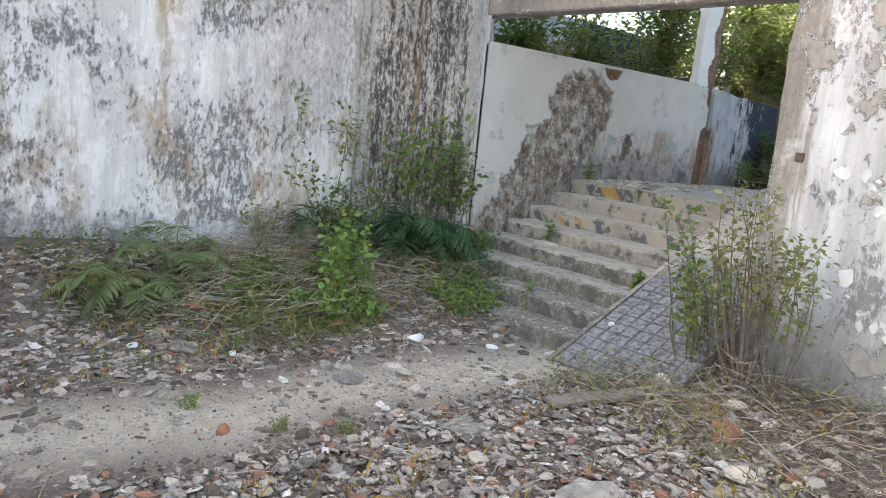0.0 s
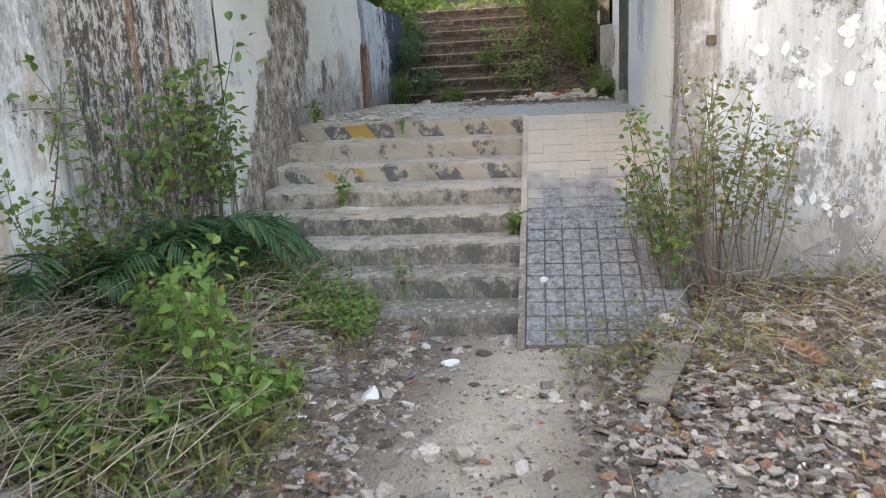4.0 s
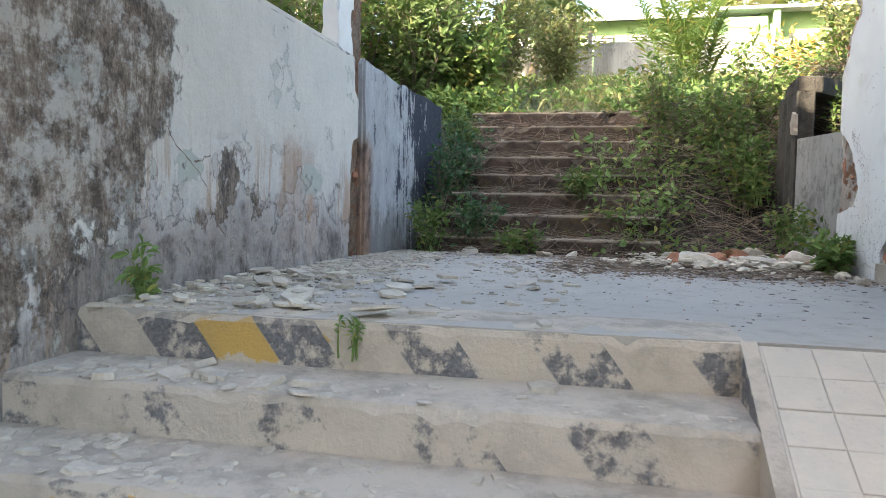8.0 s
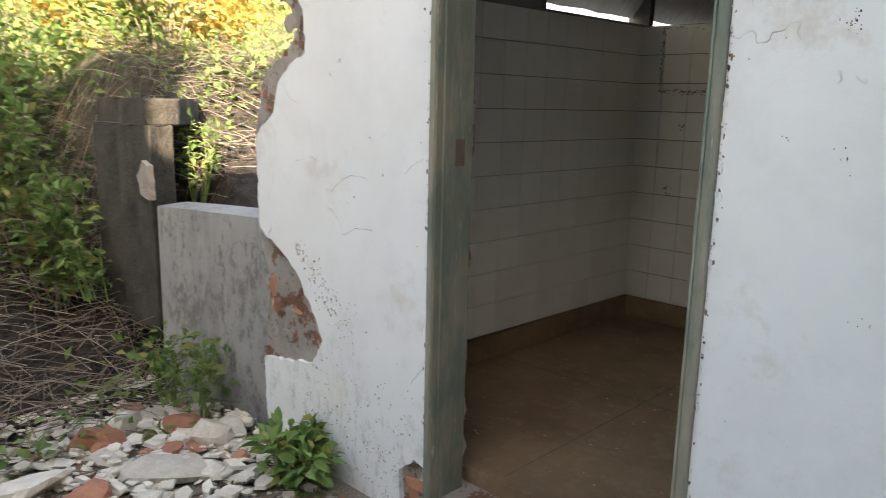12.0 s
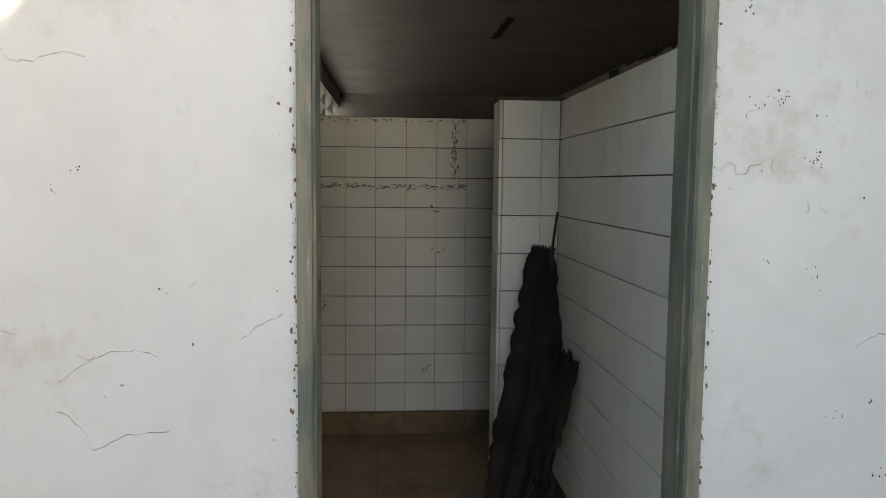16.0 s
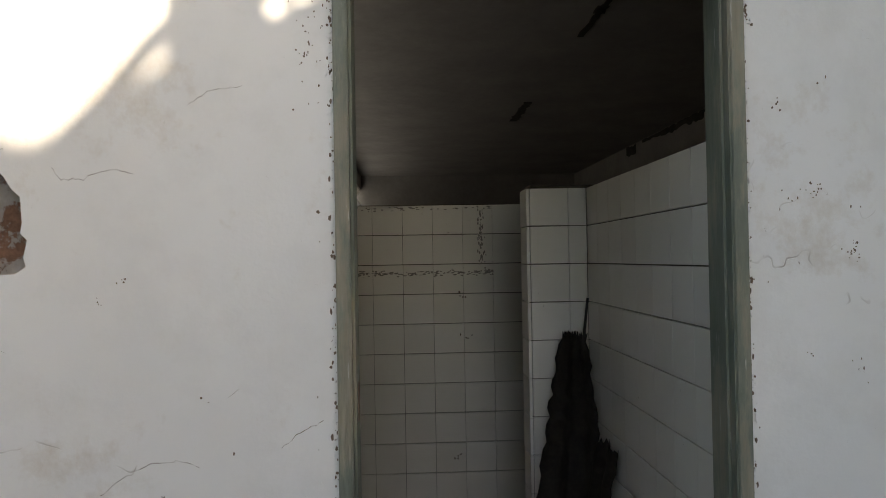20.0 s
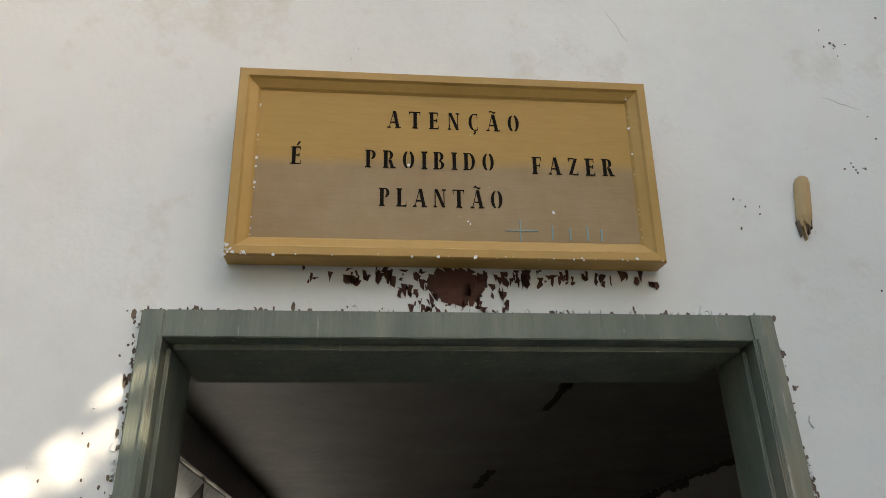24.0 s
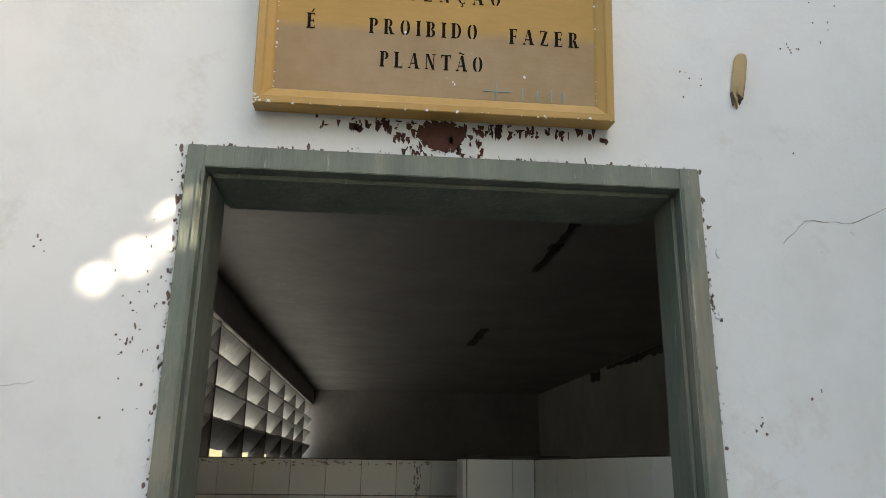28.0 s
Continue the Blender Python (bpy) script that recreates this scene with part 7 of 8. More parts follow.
    cover("weeds_facade", "low dry weeds before the facade", "weeds", 2600, (-3.0, 1.2, 2.9, 4.5), 0.02, 0.055, "olive", 0.45, 0.6, 4, lift=0.15)
    cover("weeds_court", "scattered small weeds between rubble", "weeds", 2000, (-5.4, 1.2, -0.8, 3.6), 0.012, 0.035, "herb", 0.5, 0.7, 5, where=lambda x, y: np.abs(x + 3.2) > 0.7)
    cover("grass_court", "scattered dry grass blades", "grass", 1600, (-5.6, 1.2, 0.2, 4.4), 0.05, 0.16, "straw", 0.06, 1.4, 6, where=lambda x, y: np.abs(x + 3.2) > 0.75)
    # Flat flakes of plaster on the steps and landing.
    shards("flakes_steps", "plaster flakes and grit lying on the steps", 2600, (STEP_L + 0.03, STEP_R - 0.03, 3.9, 6.1), 0.003, 0.030, 24, lambda x, y: 0.22 + 0.75 * float(smooth(-3.8, -5.1, x)), step_height, "stone")
    shards("flakes_landing", "plaster flakes and grit lying on the landing", 2600, (STEP_L + 0.03, -3.6, 6.12, 9.5), 0.006, 0.060, 25, lambda x, y: 0.06 + 0.94 * float(smooth(-4.45, -5.1, x)), step_height, "stone")
    shards("grit_landing", "grit and leaf litter strewn over the landing", 5200, (-5.1, -2.2, 6.3, 9.5), 0.004, 0.017, 26, lambda x, y: 0.07 + 0.93 * float(smooth(7.4, 8.9, y)) * float(smooth(-4.6, -2.9, x)), step_height)
    shards("litter_landing", "brown twig and leaf litter on the landing", 3400, (-4.6, -2.2, 7.6, 9.5), 0.006, 0.03, 28, lambda x, y: float(smooth(7.7, 8.6, y)) * float(smooth(-4.4, -3.0, x)), step_height, "litter")
    rp = random.Random(41)
    for k in range(58):
        x, y = STEP_L + 0.06 + 0.95 * rp.random() ** 1.7, 6.2 + 1.3 * rp.random() ** 1.4
        e = 0.022 + 0.062 * rp.random() ** 1.8
        outline = [(e * math.cos(a) * rp.uniform(0.7, 1.2), e * 0.7 * math.sin(a) * rp.uniform(0.7, 1.2)) for a in (0.0, 0.9, 1.9, 2.8, 3.7, 4.6, 5.5)]
        bm = slab(outline, "z", 0.0, rp.uniform(0.006, 0.014))
        bm.transform(pose(x, y, LANDING + 0.003 + 0.022 * rp.random(), rp.gauss(0, 7), rp.gauss(0, 7), rp.uniform(0, 360)))
        tagged(part("plaster_plate", bm, M["stone"]), "flat broken plaster plate on the grey landing", "rubble piece", "plaster plates beside the passage wall")
    shards("plates_steps", "flat plaster plates lying on the upper steps", 150, (STEP_L + 0.05, -3.6, 5.2, 6.08), 0.025, 0.075, 42, lambda x, y: 0.12 + 0.88 * float(smooth(-4.2, -5.1, x)), step_height, "stone")
    shards("debris_wall_foot", "dark soil crumbs and plaster grit along the wall foot", 3600, (STEP_L + 0.02, -4.3, 6.2, 9.5), 0.004, 0.028, 43, lambda x, y: float(smooth(-4.4, -5.15, x)), step_height)
    slate = thing("slate_piece", "broken slab of slate lying on a stair tread", "rubble piece", (-4.46, 4.95, 0.6))
    part("slab", slab(ragged([(-4.60, 4.90), (-4.46, 4.87), (-4.32, 4.86), (-4.33, 4.98), (-4.55, 5.03)], 0.04, 0.008, 3), "z", 0.605, 0.636, 0.003), M["stone"], slate)


def build_bank():
    shards("rubble_bank", "heap of broken mortar and stones at the bank foot", 1100, (-3.6, -2.15, 8.65, 9.9), 0.010, 0.060, 27, lambda x, y: float(smooth(-3.7, -2.6, x)), lambda x, y: max(LANDING if y < 9.5 else 0, float(terrain(x, y))), "stone", 0.05)
    r = random.Random(77)
    for i in range(64):
        x, y = r.uniform(-3.15, -2.22), r.uniform(8.85, 9.75)
        s = 0.03 + 0.095 * r.random() ** 1.7
        z = max(LANDING if y < 9.5 else 0, float(terrain(x, y)))
        m = "brick" if r.random() < 0.2 else "stone"
        ob = part("brick_piece" if m == "brick" else "mortar_lump", lump((x, y, z), s, i + 300, r.uniform(0.4, 0.7)), M[m])
        tagged(ob, "broken red brick at the foot of the bank" if m == "brick" else "pale broken mortar lump at the bank foot", "rubble piece", "rubble lumps on the bank")
    for i, (x, y, s, m) in enumerate(((-2.62, 9.02, 0.15, "stone"), (-2.32, 9.12, 0.12, "stone"), (-2.48, 8.92, 0.09, "stone"), (-2.84, 9.50, 0.13, "brick"), (-2.64, 9.73, 0.09, "stone"), (-2.42, 9.75, 0.08, "brick"), (-3.0, 8.75, 0.09, "stone"), (-4.55, 9.45, 0.08, "stone"), (-4.0, 9.42, 0.07, "stone"), (-3.8, 9.40, 0.07, "stone"))):
        z = max(LANDING if y < 9.5 else 0, float(terrain(x, y)))
        tagged(part("brick_piece" if m == "brick" else "mortar_lump", lump((x, y, z), s, i + 500, 0.4), M[m]), "loose broken brick or mortar on the landing edge", "rubble piece")
    def hill(x, y):
        k = int((y - 9.62) / 0.325)
        if -5.0 < x < -3.2 and 9.62 < y < 12.1:
            return 1.32 + 0.177 * min(k, 7)
        return max(float(terrain(x, y)), LANDING if y < 9.6 else 0.0)
    twigs("dry_stalks_bank", "brown tangle of dead stalks over the bank", 1300, (-3.6, -2.2, 9.5, 11.9), 0.36, 6, 0.25, 0.45, material="dead")
    twigs("dry_stalks_block", "dead stalks and roots on the earth behind the concrete box", 700, (-2.3, -1.0, 9.95, 11.4), 0.26, 8, 0.10, 0.4, material="dead")
    cover("weeds_block", "low leafy weeds behind the concrete box", "weeds", 700, (-2.3, -1.0, 10.3, 11.6), 0.03, 0.08, "bush", 0.5, 0.6, 14, lift=0.15)
    twigs("dry_stalks_stairs", "dead stalks and roots fallen over the mossy stairs", 1300, (-5.0, -3.0, 9.4, 11.9), 0.24, 7, 0.05, 0.2, height=hill, material="dead")
    shards("litter_stairs", "leaf litter and crumbs on the mossy stairs", 2600, (-5.0, -3.2, 9.6, 12.1), 0.006, 0.035, 29, None, hill, "litter", 0.01)
    shards("crumbs_stairs", "pale crumbs lying on the mossy stairs", 420, (-5.0, -3.2, 9.6, 12.1), 0.006, 0.03, 30, None, hill)
    for k, (x, y, h, s, n, m) in enumerate(((-2.48, 10.42, 0.75, 0.26, 16, "bush"), (-2.62, 10.95, 0.8, 0.36, 18, "herb"), (-1.6, 11.35, 0.5, 0.4, 10, "bush"), (-2.3, 11.5, 0.8, 0.45, 16, "bush"), (-1.5, 11.2, 0.8, 0.5, 16, "olive"))):
        bush("shrub", "leafy shrub beside the concrete box on the bank", (x, y), h, s, n, 36, 0.075, m, 260 + k, low=0.12)
    for k, (x, y, z) in enumerate(((-1.93, 10.02, 2.08), (-2.40, 10.10, 1.65), (-2.36, 9.46, 1.32), (-2.30, 9.34, 1.30))):
        bush("herb", "leafy weed growing about the concrete box", (x, y, z), 0.30 if k else 0.38, 0.17, 8, 15, 0.05, "bush", 300 + k, "weed", "herb", 0.55)
    for k, (x, y) in enumerate(((-5.02, 9.75), (-5.0, 10.3), (-4.95, 11.0), (-4.85, 9.5), (-5.0, 11.6), (-4.2, 9.55), (-3.8, 10.3))):
        bush("herb", "dark weed growing on the mossy stairs", (x, y, hill(x, y)), 0.45 if k < 5 else 0.22, 0.24, 10, 22, 0.06, "bush", 280 + k, "weed", "herb", 0.55)
    for k, (x, y, h) in enumerate(((-4.98, 9.62, 0.60), (-4.92, 10.0, 0.62), (-4.85, 10.45, 0.55), (-4.95, 10.9, 0.6), (-4.6, 9.66, 0.34))):
        bush("shrub", "dark green weed crowding the stair edge", (x, y, hill(x, y)), h, 0.26, 13, 30, 0.06, "palm", 460 + k, low=0.1, wide=0.5)
    for i in range(70):
        x, y = r.uniform(-3.55, -2.25), r.uniform(7.95, 9.1)
        if y < 7.95 + (x + 2.25) * -0.55:
            continue
        e = 0.012 + 0.04 * r.random() ** 2
        tagged(part("mortar_lump", lump((x, y, LANDING), e, i + 900, r.uniform(0.4, 0.7)), M["stone"]), "small pale mortar crumb in the landing litter", "rubble piece", "mortar crumbs on the landing")
    twigs("twigs_landing", "short broken twigs in the litter of the landing", 420, (-3.9, -2.35, 8.0, 9.3), 0.13, 12, 0.02, 0.15, height=step_height, material="dead")
    cover("creeper_bank", "green creeper leaves over the bank", "creeper", 2600, (-3.7, -2.1, 9.3, 12.2), 0.03, 0.09, "bush", 0.55, 0.4, 8, lift=0.25)
    for i, (x, y, h, s, n, m) in enumerate(((-3.30, 9.95, 1.0, 0.46, 22, "herb"), (-3.45, 10.6, 1.05, 0.46, 20, "herb"), (-3.1, 11.3, 0.9, 0.45, 16, "bush"), (-2.60, 10.8, 0.7, 0.30, 10, "bush"), (-5.0, 10.0, 0.7, 0.3, 10, "bush"), (-5.0, 10.7, 0.7, 0.3, 9, "bush"), (-2.35, 9.3, 0.25, 0.16, 9, "herb"), (-2.30, 8.65, 0.22, 0.18, 10, "herb"))):
        z = LANDING if y < 9.0 else float(terrain(x, y))
        bush("shrub", "green shrub growing through the dead stalks of the bank" if y > 9.5 else "low leafy weed at the broken wall end", (x, y, z), h, s, n, 34, 0.075, m, 60 + i, low=0.15)
    # Slope above.
    cover("meadow", "rough grass and weeds on the slope", "grass", 16000, (-13, 9, 11.6, 25), 0.10, 0.34, "grass", 0.08, 1.5, 9)
    cover("meadow_weeds", "leafy weeds among the grass of the slope", "weeds", 8000, (-13, 9, 11.7, 23.5), 0.05, 0.14, "bush", 0.5, 0.7, 10, lift=0.22)
    cover("meadow_edge", "weeds hanging over the top of the bank", "weeds", 3200, (-5.6, -1.0, 11.7, 12.9), 0.05, 0.13, "herb", 0.5, 0.7, 11, lift=0.3)
    for k, (x, y, n, s, m) in enumerate(((-2.55, 15.4, 18, 0.80, "bush"), (-2.3, 15.8, 14, 0.70, "bush"), (-2.8, 15.8, 12, 0.95, "bush"))):
        frond_plant("shrub", "tall spiky shrub with upright feathered stalks", (x, y), n, s, 0.30, m, 180 + k, 3.0, 22, "shrub", 0.0, 0.35, "spiky shrubs on the slope", 0.17)
    bush("dry_bush", "sunlit golden dry bush above the wall", (-1.0, 13.4), 0.80, 0.95, 40, 90, 0.09, "straw", 82, low=0.2, stem_mat="straw", near=False)
    bush("dry_bush", "sunlit golden dry bush above the wall", (0.1, 13.8), 0.9, 0.9, 36, 80, 0.09, "straw", 83, low=0.2, stem_mat="straw", near=False)
    bush("shrub", "green shrub beside the fence", (-6.5, 13.6), 1.4, 0.9, 24, 70, 0.12, "tree", 84, low=0.1, near=False)
    bush("shrub", "green shrub beside the fence", (-6.2, 15.4), 1.1, 0.8, 22, 55, 0.12, "bush", 85, low=0.1, near=False)
    for i, (x, y, h, s) in enumerate(((-6.3, 9.2, 2.2, 0.9), (-6.6, 7.6, 1.5, 0.7), (-6.2, 5.9, 1.3, 0.5), (-7.6, 10.6, 2.6, 1.1), (-6.9, 11.6, 2.2, 1.0))):
        bush("shrub", "tall leafy shrub behind the passage wall", (x, y), h, s, 26, 75, 0.12, "tree" if i % 2 else "bush", 90 + i, low=0.1, near=False)
    for i, (x, y, h, s) in enumerate(((-5.9, 12.6, 2.0, 0.8), (-6.8, 12.9, 2.8, 1.0), (-6.1, 14.6, 2.6, 1.0), (-7.8, 13.2, 3.2, 1.1), (-6.9, 16.5, 3.0, 1.1), (-5.6, 17.6, 2.2, 0.9), (-8.6, 16.0, 3.6, 1.2), (-5.3, 12.9, 1.2, 0.6), (-4.6, 18.5, 1.5, 0.8))):
        bush("shrub", "tall overgrown shrub on the slope", (x, y), h, s, 30, 85, 0.13, ("tree", "bush", "olive")[i % 3], 140 + i, low=0.08, near=False)
    bush("potted_weed", "leafy weed hanging over the wall top", (-5.6, 6.0, 2.3), 0.55, 0.3, 12, 26, 0.08, "olive", 97, "weed", "twig", 0.45, near=False)


def build_distance():
    tree("tree", "dense leafy tree behind the ruined wall", (-8.2, 14.5), 0.20, 3.1, (2.0, 2.0, 1.7), 28, 240, 0.15, "herb", 5)
    tree("tree", "dense leafy tree behind the ruined wall", (-11.8, 11.5), 0.22, 4.2, (2.0, 2.4, 1.7), 40, 260, 0.17, "tree", 6)
    tree("tree", "dense leafy tree beside the house", (-7.2, 20.5), 0.2, 3.6, (1.9, 1.9, 1.7), 34, 240, 0.18, "bush", 7)
    tree("tree", "feathery yellow-green tree by the fence", (5.0, 23.0), 0.2, 3.0, (2.4, 2.0, 1.4), 46, 240, 0.18, "gold", 8)
    tree("tree", "feathery yellow-green tree by the fence", (7.2, 21.0), 0.2, 3.5, (2.6, 2.2, 2.0), 40, 240, 0.18, "olive", 9)
    tree("tree", "leafy tree behind the green house", (2.5, 38.0), 0.2, 2.4, (2.6, 2.0, 1.0), 26, 180, 0.24, "olive", 10)
    tree("tree", "leafy tree behind the green house", (6.5, 37.0), 0.2, 3.6, (3.4, 2.2, 1.6), 34, 200, 0.26, "olive", 11)
    tree("tree", "dark tree far behind the slope", (-14.0, 26.0), 0.25, 4.6, (3.2, 2.6, 2.6), 40, 220, 0.24, "tree", 12)
    # Tree added for its shadow: keeps sun off the rear stairs and bank.
    tree("tree", "spreading tree added over the ruin to shade the rear stairs", (-10.2, 4.6), 0.25, 6.2, (2.2, 2.6, 1.5), 44, 240, 0.16, "tree", 13)
    for i, (x, y, t) in enumerate(((-4.9, 23.0, 2.5), (-5.7, 23.3, 2.0), (-5.3, 22.4, 1.6))):
        frond_plant("palm_tree", "slim clumping palm before the green house", (x, y), 13, 1.75, 0.55, "tree" if i else "olive", 20 + i, 0.9, 22, "palm tree", t, 1.35, "palms before the house", 0.12)
    frond_plant("palm_tree", "tall palm with hanging dry fronds", (-6.3, 14.2), 14, 1.9, 0.6, "tree", 30, 0.8, 26, "palm tree", 3.2, 1.6, "", 0.12)
    for i, x in enumerate((-1.0, 0.0, 1.4, 2.6, 3.6)):
        frond_plant("banana_plant", "tall ragged sunlit plant behind the house", (x, 33.5 + (i % 2)), 9, 1.8, 0.5, "gold" if i % 2 else "olive", 40 + i, 2.2, 10, "plant", 1.7, 0.5, "plants behind the house", 0.5)
    bush("topiary", "clipped yellow-green garden bush before the house", (-2.75, 24.9, 4.9), 1.35, 0.42, 40, 90, 0.10, "gold", 120, low=0.0, near=False)
    # Concrete panel fence.
    fence = thing("concrete_fence", "grey concrete panel fence with leaning posts", "fence", (-3, 24.2, 4.4))
    for i in range(13):
        x = -13.0 + i * 2.2
        z = float(terrain(x, 24.1)) - 0.1
        part("panel", box(x + 0.06, x + 2.14, 24.16, 24.22, z, z + 1.05 + 0.05 * (i % 3), 0.01), M["retain"], fence)
        bm = box(-0.06, 0.06, -0.07, 0.07, 0, 1.42, 0.012)
        bm.transform(pose(x, 24.14, z, 0, (i * 37 % 7) - 3, 0))
        part("post", bm, M["moss"] if i % 2 else M["concrete"], fence)
    # Green house.
    z0 = 6.0
    house = thing("house", "pale green single-storey house with grey roof", "house", (-2.5, 30, z0))
    wall = part("wall", box(-8.4, 1.0, 29.0, 34.0, z0 - 1.5, z0 + 1.65), M["house"], house)
    part("porch_wall", box(1.0, 4.4, 30.4, 34.0, z0 - 1.2, z0 + 2.1), M["house"], house)
    bm = slab([(28.5, z0 + 1.60), (31.4, z0 + 2.35), (34.5, z0 + 1.6), (34.5, z0 + 1.72), (31.4, z0 + 2.47), (28.5, z0 + 1.72)], "x", -8.8, -0.6)
    part("roof", bm, M["roof"], house)
    part("fascia", box(-8.8, -0.6, 28.46, 28.52, z0 + 1.56, z0 + 1.68), M["slat"], house)
    bm = slab([(29.6, z0 + 2.05), (34.5, z0 + 2.35), (34.5, z0 + 2.45), (29.6, z0 + 2.15)], "x", -0.6, 4.8)
    part("porch_roof", bm, M["roof"], house)
    for x in (-7.3, -4.6, -3.2):
        window = part("window", box(x, x + 0.95, 28.97, 29.0, z0 + 0.55, z0 + 1.2), M["moss"], house)
        for k in range(7):
            z = z0 + 0.58 + k * 0.088
            part("slat", slab([(28.93, z), (28.97, z + 0.05), (28.97, z + 0.07), (28.93, z + 0.02)], "x", x + 0.03, x + 0.92), M["slat"], window)
    part("porch_post", box(1.3, 1.5, 29.7, 29.9, z0 - 1.0, z0 + 2.1), M["house"], house)
    part("door", box(1.9, 2.7, 30.34, 30.4, z0 - 0.6, z0 + 1.4), M["frame"], house, "dark green door")
    part("grille", box(2.9, 3.9, 30.34, 30.4, z0 + 0.2, z0 + 1.2), M["slat"], house)
    garden = thing("garden_wall", "low sunlit rendered wall beside the house", "wall", (4, 27, 5.5))
    part("wall", box(0.6, 9.0, 26.6, 26.8, 4.8, 6.35), M["concrete"], garden)
    cable = thing("cable", "black overhead cable across the sky", "cable", (-5, 27, 9.0))
    line = [(-14 + i * 3.2, 26.0, 9.1 - 0.012 * (i - 6) ** 2 * -1 + 0.02 * i) for i in range(13)]
    v, f = tube(line, [0.018] * 13, 5)
    soup("wire", v, f, M["wire"], cable)


def build_shade_tree():
    """An unseen tree added in the front ruin; its crown between sun and door wall has gaps set to shape the sun
    patches.
    """
    plant = thing("tree", "unseen leafy tree added in the front ruin to dapple the door wall", "tree", (-7.4, 3.3, 0.0))
    wood = Soup()
    fork = Vector((-6.7, 3.7, 5.2))
    wood.add(*tube([(-7.4, 3.3, -0.3), (-7.3, 3.35, 2.0), (-7.0, 3.5, 3.8), fork], [0.16, 0.14, 0.11, 0.08], 8))
    gaps = ((8.595, 3.25, 0.125), (8.575, 3.17, 0.105), (8.655, 3.115, 0.095), (8.75, 3.05, 0.085), (8.83, 3.12, 0.14), (8.80, 3.25, 0.17), (8.63, 3.34, 0.11),
            (8.155, 3.295, 0.085), (8.225, 3.230, 0.095))
    flecks = ((8.143, 3.307, 0.044), (8.208, 3.252, 0.025), (8.258, 3.212, 0.020))
    r = np.random.default_rng(5)
    n = 44000
    y, z, s = r.uniform(7.95, 9.3, n), r.uniform(2.80, 4.9, n), r.uniform(5.35, 5.9, n)
    k = 24000
    y[:k], z[:k] = r.uniform(8.02, 8.70, k), r.uniform(2.85, 3.52, k)
    free = np.min([np.hypot(y - a, z - b) - c for a, b, c in gaps], axis=0)
    size = np.clip(free * 1.3, 0.022, 0.12)
    keep = free > size * 0.42
    y, z, s, size = y[keep], z[keep], s[keep], size[keep]
    n = 12000
    y2, z2, s2 = r.uniform(7.98, 8.44, n), r.uniform(3.04, 3.50, n), r.uniform(2.45, 2.75, n)
    free = np.min([np.hypot(y2 - a, z2 - b) - c for a, b, c in flecks], axis=0)
    size2 = np.clip(free * 1.3, 0.012, 0.07)
    keep = free > size2 * 0.42
    y, z, s, size = (np.concatenate(pair) for pair in ((y, y2[keep]), (z, z2[keep]), (s, s2[keep]), (size, size2[keep])))
    p = np.stack([np.full_like(y, WALL_R), y, z], 1) + np.outer(s, np.array(SUN_DIR))
    way = r.normal(0, 1, (len(y), 3))
    way /= np.linalg.norm(way, axis=1, keepdims=True)
    v, f = blades(p - way * size[:, None] * 0.5, way, size, 0.75)
    for k in range(9):
        tip = Vector(tuple(p[k * 700]))
        wood.add(*tube([fork, fork.lerp(tip, 0.5) + Vector((0, 0, 0.2)), tip], [0.05, 0.03, 0.008], 5))
    wood.add(*tube([fork, (-5.6, 4.7, 5.4), (-4.5, 5.7, 4.95), tuple(p[-1])], [0.05, 0.035, 0.02, 0.008], 5))
    wood.make("trunk", M["bark"], plant)
    soup("crown", v, f, M["tree"], plant)


# ---- pieces ----
def tile_mesh(name, w, h, t, gap, material, gap_h=None):
    gap_h = gap if gap_h is None else gap_h
    bm = box(-w / 2 + gap, w / 2 - gap, -h / 2 + gap_h, h / 2 - gap_h, -t, 0)
    top = [e for e in bm.edges if all(v.co.z > -1e-6 for v in e.verts)]
    bmesh.ops.bevel(bm, geom=top, offset=min(0.0025, gap * 0.8), segments=1, affect="EDGES")
    me = bpy.data.meshes.new(name)
    bm.to_mesh(me)
    bm.free()
    me.materials.append(material)
    return me


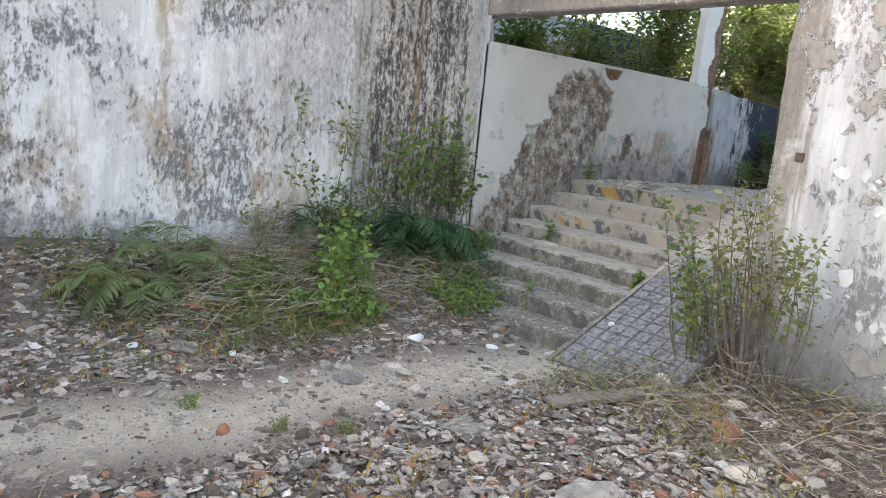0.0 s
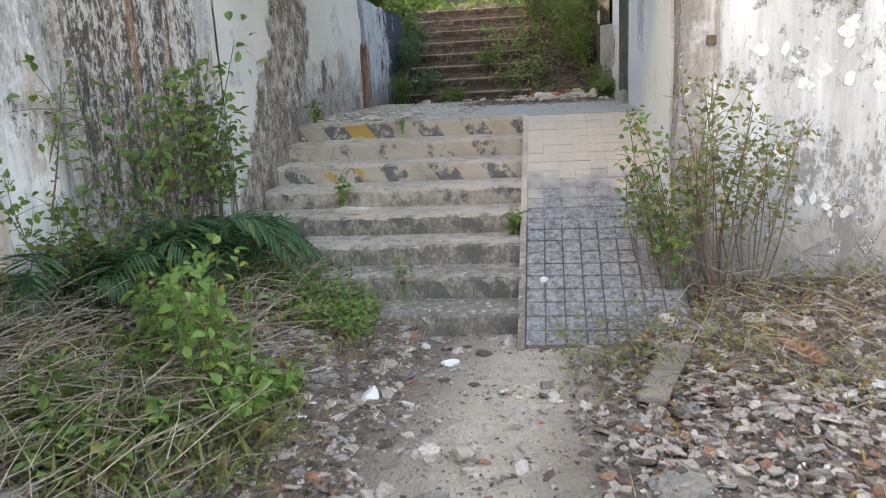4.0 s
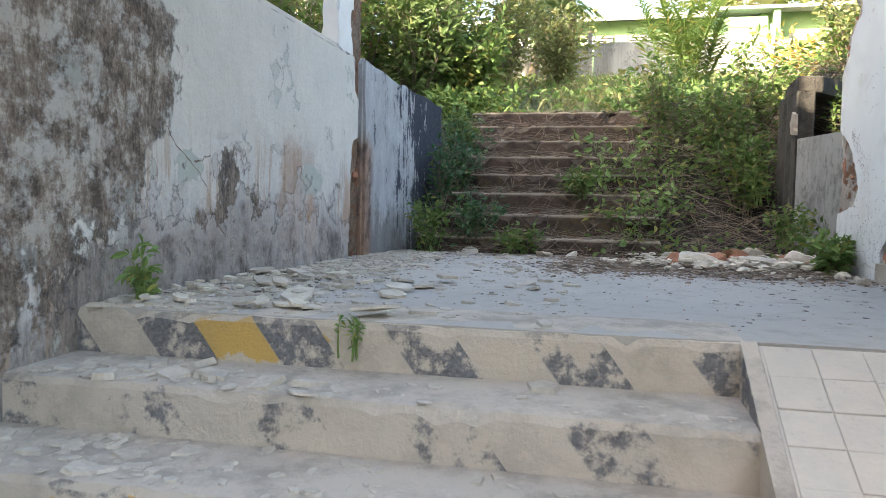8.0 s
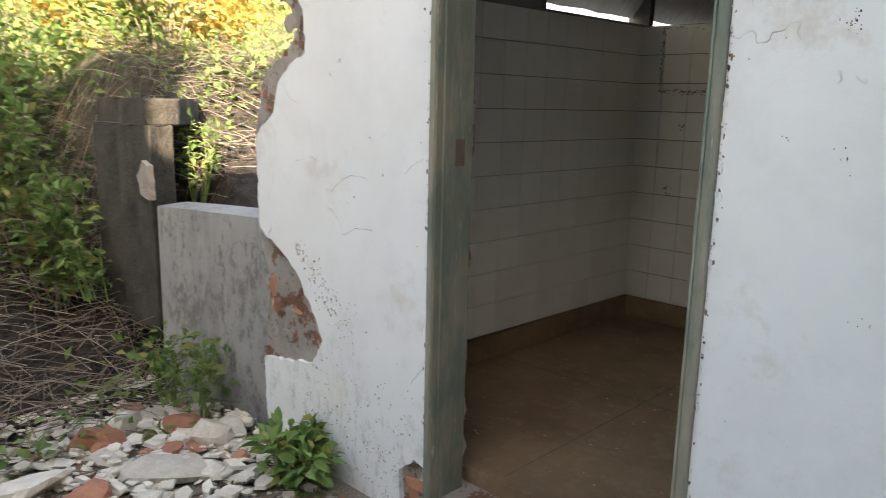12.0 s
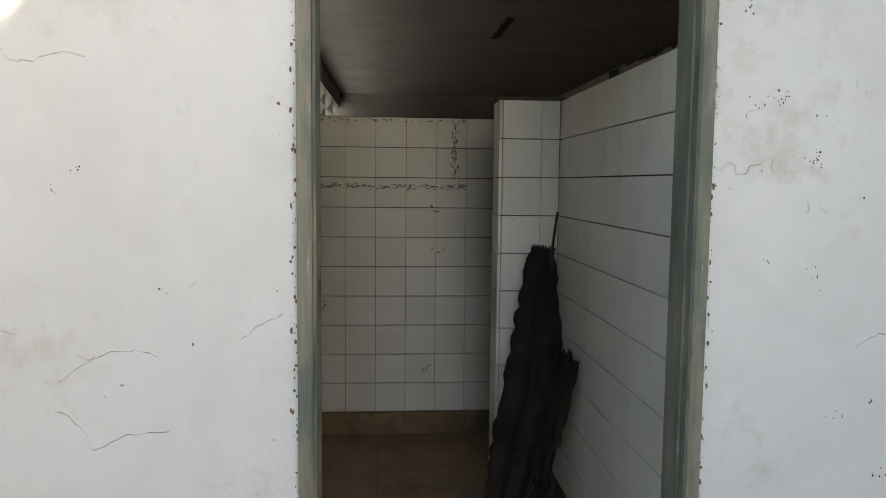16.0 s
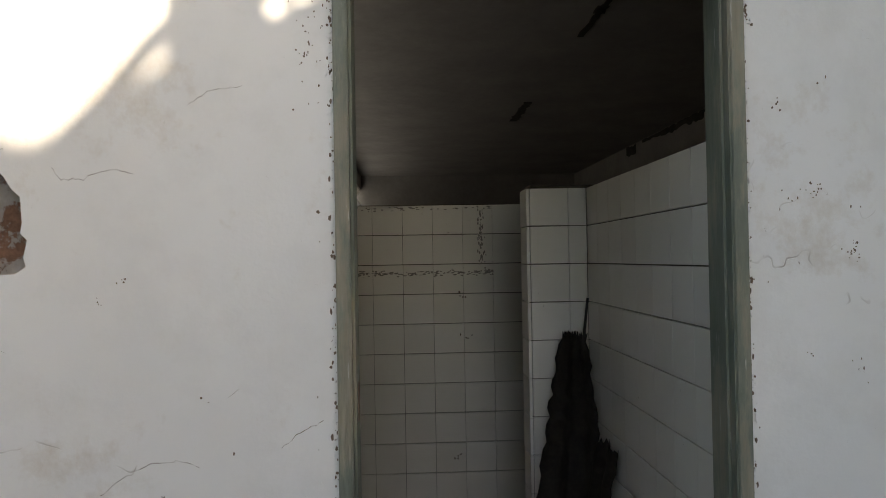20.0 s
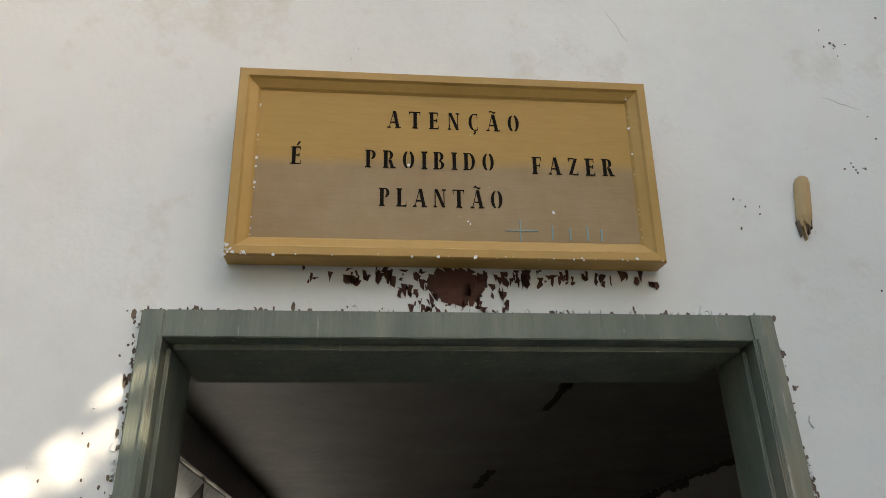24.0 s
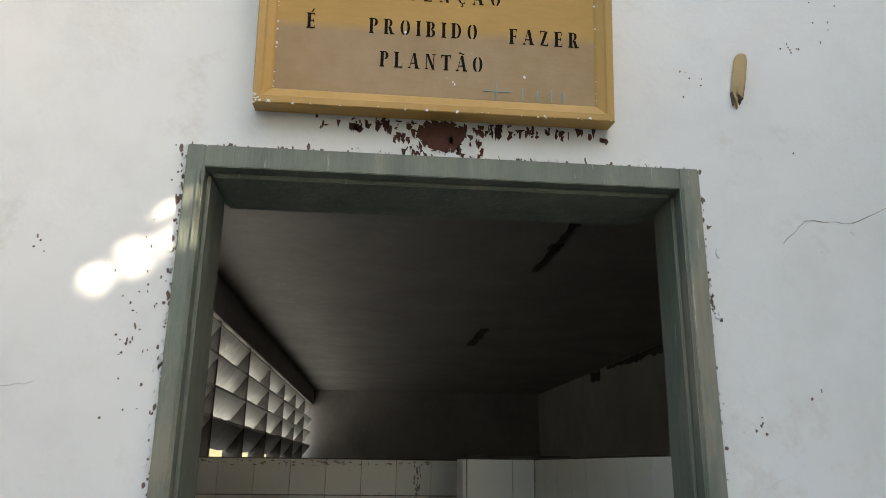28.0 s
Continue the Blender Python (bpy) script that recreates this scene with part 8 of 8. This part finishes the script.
def build_pieces(ramp, slope):
    r = random.Random(2)
    me = tile_mesh("tile", 0.1205, 0.1235, 0.02, 0.0040, M["ramp"])
    worn = tile_mesh("tile", 0.1205, 0.1235, 0.02, 0.0016, M["ramp"])
    cols, rows = 8, 22
    for i in range(cols):
        for j in range(rows):
            ob = new("tile", worn if j > 11 else me)
            ob.parent = ramp
            y = 3.66 + (j + 0.5) * 0.1105
            x = STEP_R + 0.035 + (i + 0.5) * 0.1205
            ob.matrix_basis = Matrix.Translation((x, y, ramp_z(y) + r.uniform(-0.002, 0.003))) @ Euler((slope + r.gauss(0, 0.006), r.gauss(0, 0.006), 0)).to_matrix().to_4x4()
    p = 0.1515
    me = tile_mesh("tile", p, 0.1494, 0.012, 0.0009, M["tile"], 0.0020)
    def wall(parent, origin, right, count, face, z0=1.478, n=10):
        for j in range(n):
            for i in range(count):
                ob = new("tile", me)
                ob.parent = bpy.data.objects[parent]
                at = Vector(origin) + Vector(right) * (i + 0.5) * p + Vector((0, 0, z0 - origin[2] + (j + 0.5) * (2.972 - 1.478) / n))
                x, y = Vector(right).normalized(), Vector((0, 0, 1))
                m = Matrix((x, y, x.cross(y))).transposed().to_4x4()
                ob.matrix_basis = Matrix.Translation(at) @ m @ Euler((r.gauss(0, 0.003), r.gauss(0, 0.003), 0)).to_matrix().to_4x4()
    wall("partition_back", (0.043, 8.772, 0), (0, -1, 0), 9, -1)
    slant = Vector((7.59, -0.2, 0)).normalized()
    wall("wall_room_outer", (-1.99, 8.810, 0), tuple(slant), 14, -1)
    wall("partition_side", (-0.80, 7.287, 0), (-1, 0, 0), 8, 1)
    wall("partition_pilaster", (-0.802, 7.515 - 0.002, 0), (0, -1, 0), 1, -1)
    half = tile_mesh("tile", 0.075, 0.1494, 0.012, 0.0016, M["tile"], 0.0015)
    for j in range(10):
        ob = new("tile", half)
        ob.parent = bpy.data.objects["partition_pilaster"]
        x, y = Vector((0, -1, 0)), Vector((0, 0, 1))
        ob.matrix_basis = Matrix.Translation((-0.802, 7.325, 1.478 + (j + 0.5) * 0.1494)) @ Matrix((x, y, x.cross(y))).transposed().to_4x4()
    wall("partition_pilaster", (-0.65, 7.527, 0), (-1, 0, 0), 1, 1)
    # Bricks laid bare in the broken end of the white wall and the passage wall.
    me = bpy.data.meshes.new("brick")
    bm = box(-0.075, 0.075, -0.006, 0.006, -0.022, 0.022, 0.005)
    bm.to_mesh(me)
    bm.free()
    me.materials.append(M["brick"])
    for x, y, z, turn, parent in [(WALL_R + 0.012, 8.205, 1.25, 90, "wall_door"), (WALL_R + 0.012, 8.20, 1.33, 90, "wall_door"),
                                  (WALL_L - 0.013, 6.62, 2.48, 90, "wall_passage"), (WALL_L - 0.013, 6.60, 2.42, 90, "wall_passage"), (WALL_L - 0.012, 8.80, 1.75, 90, "wall_passage")]:
        ob = new("brick", me)
        ob.parent = bpy.data.objects[parent]
        ob.matrix_basis = Matrix.Translation((x, y, z)) @ Euler((r.gauss(0, 0.04), r.gauss(0, 0.04), radians(turn))).to_matrix().to_4x4() @ Matrix.Diagonal((r.uniform(0.4, 1.0), 1, r.uniform(0.6, 1.0), 1))
    box_me = part("meter_box", box(-1.985, -1.925, FRONT - 0.012, FRONT + 0.01, 1.685, 1.745, 0.004), M["iron"])
    tagged(box_me, "small rusty iron box set in the facade", "electrical box")


build_ground()
build_walls()
build_stairs()
ramp_ob, ramp_slope = build_ramp()
build_room()
build_door_frame()
build_sign()
build_sheet()
build_rear()
build_forecourt()
build_bank()
build_distance()
build_shade_tree()
build_pieces(ramp_ob, ramp_slope)
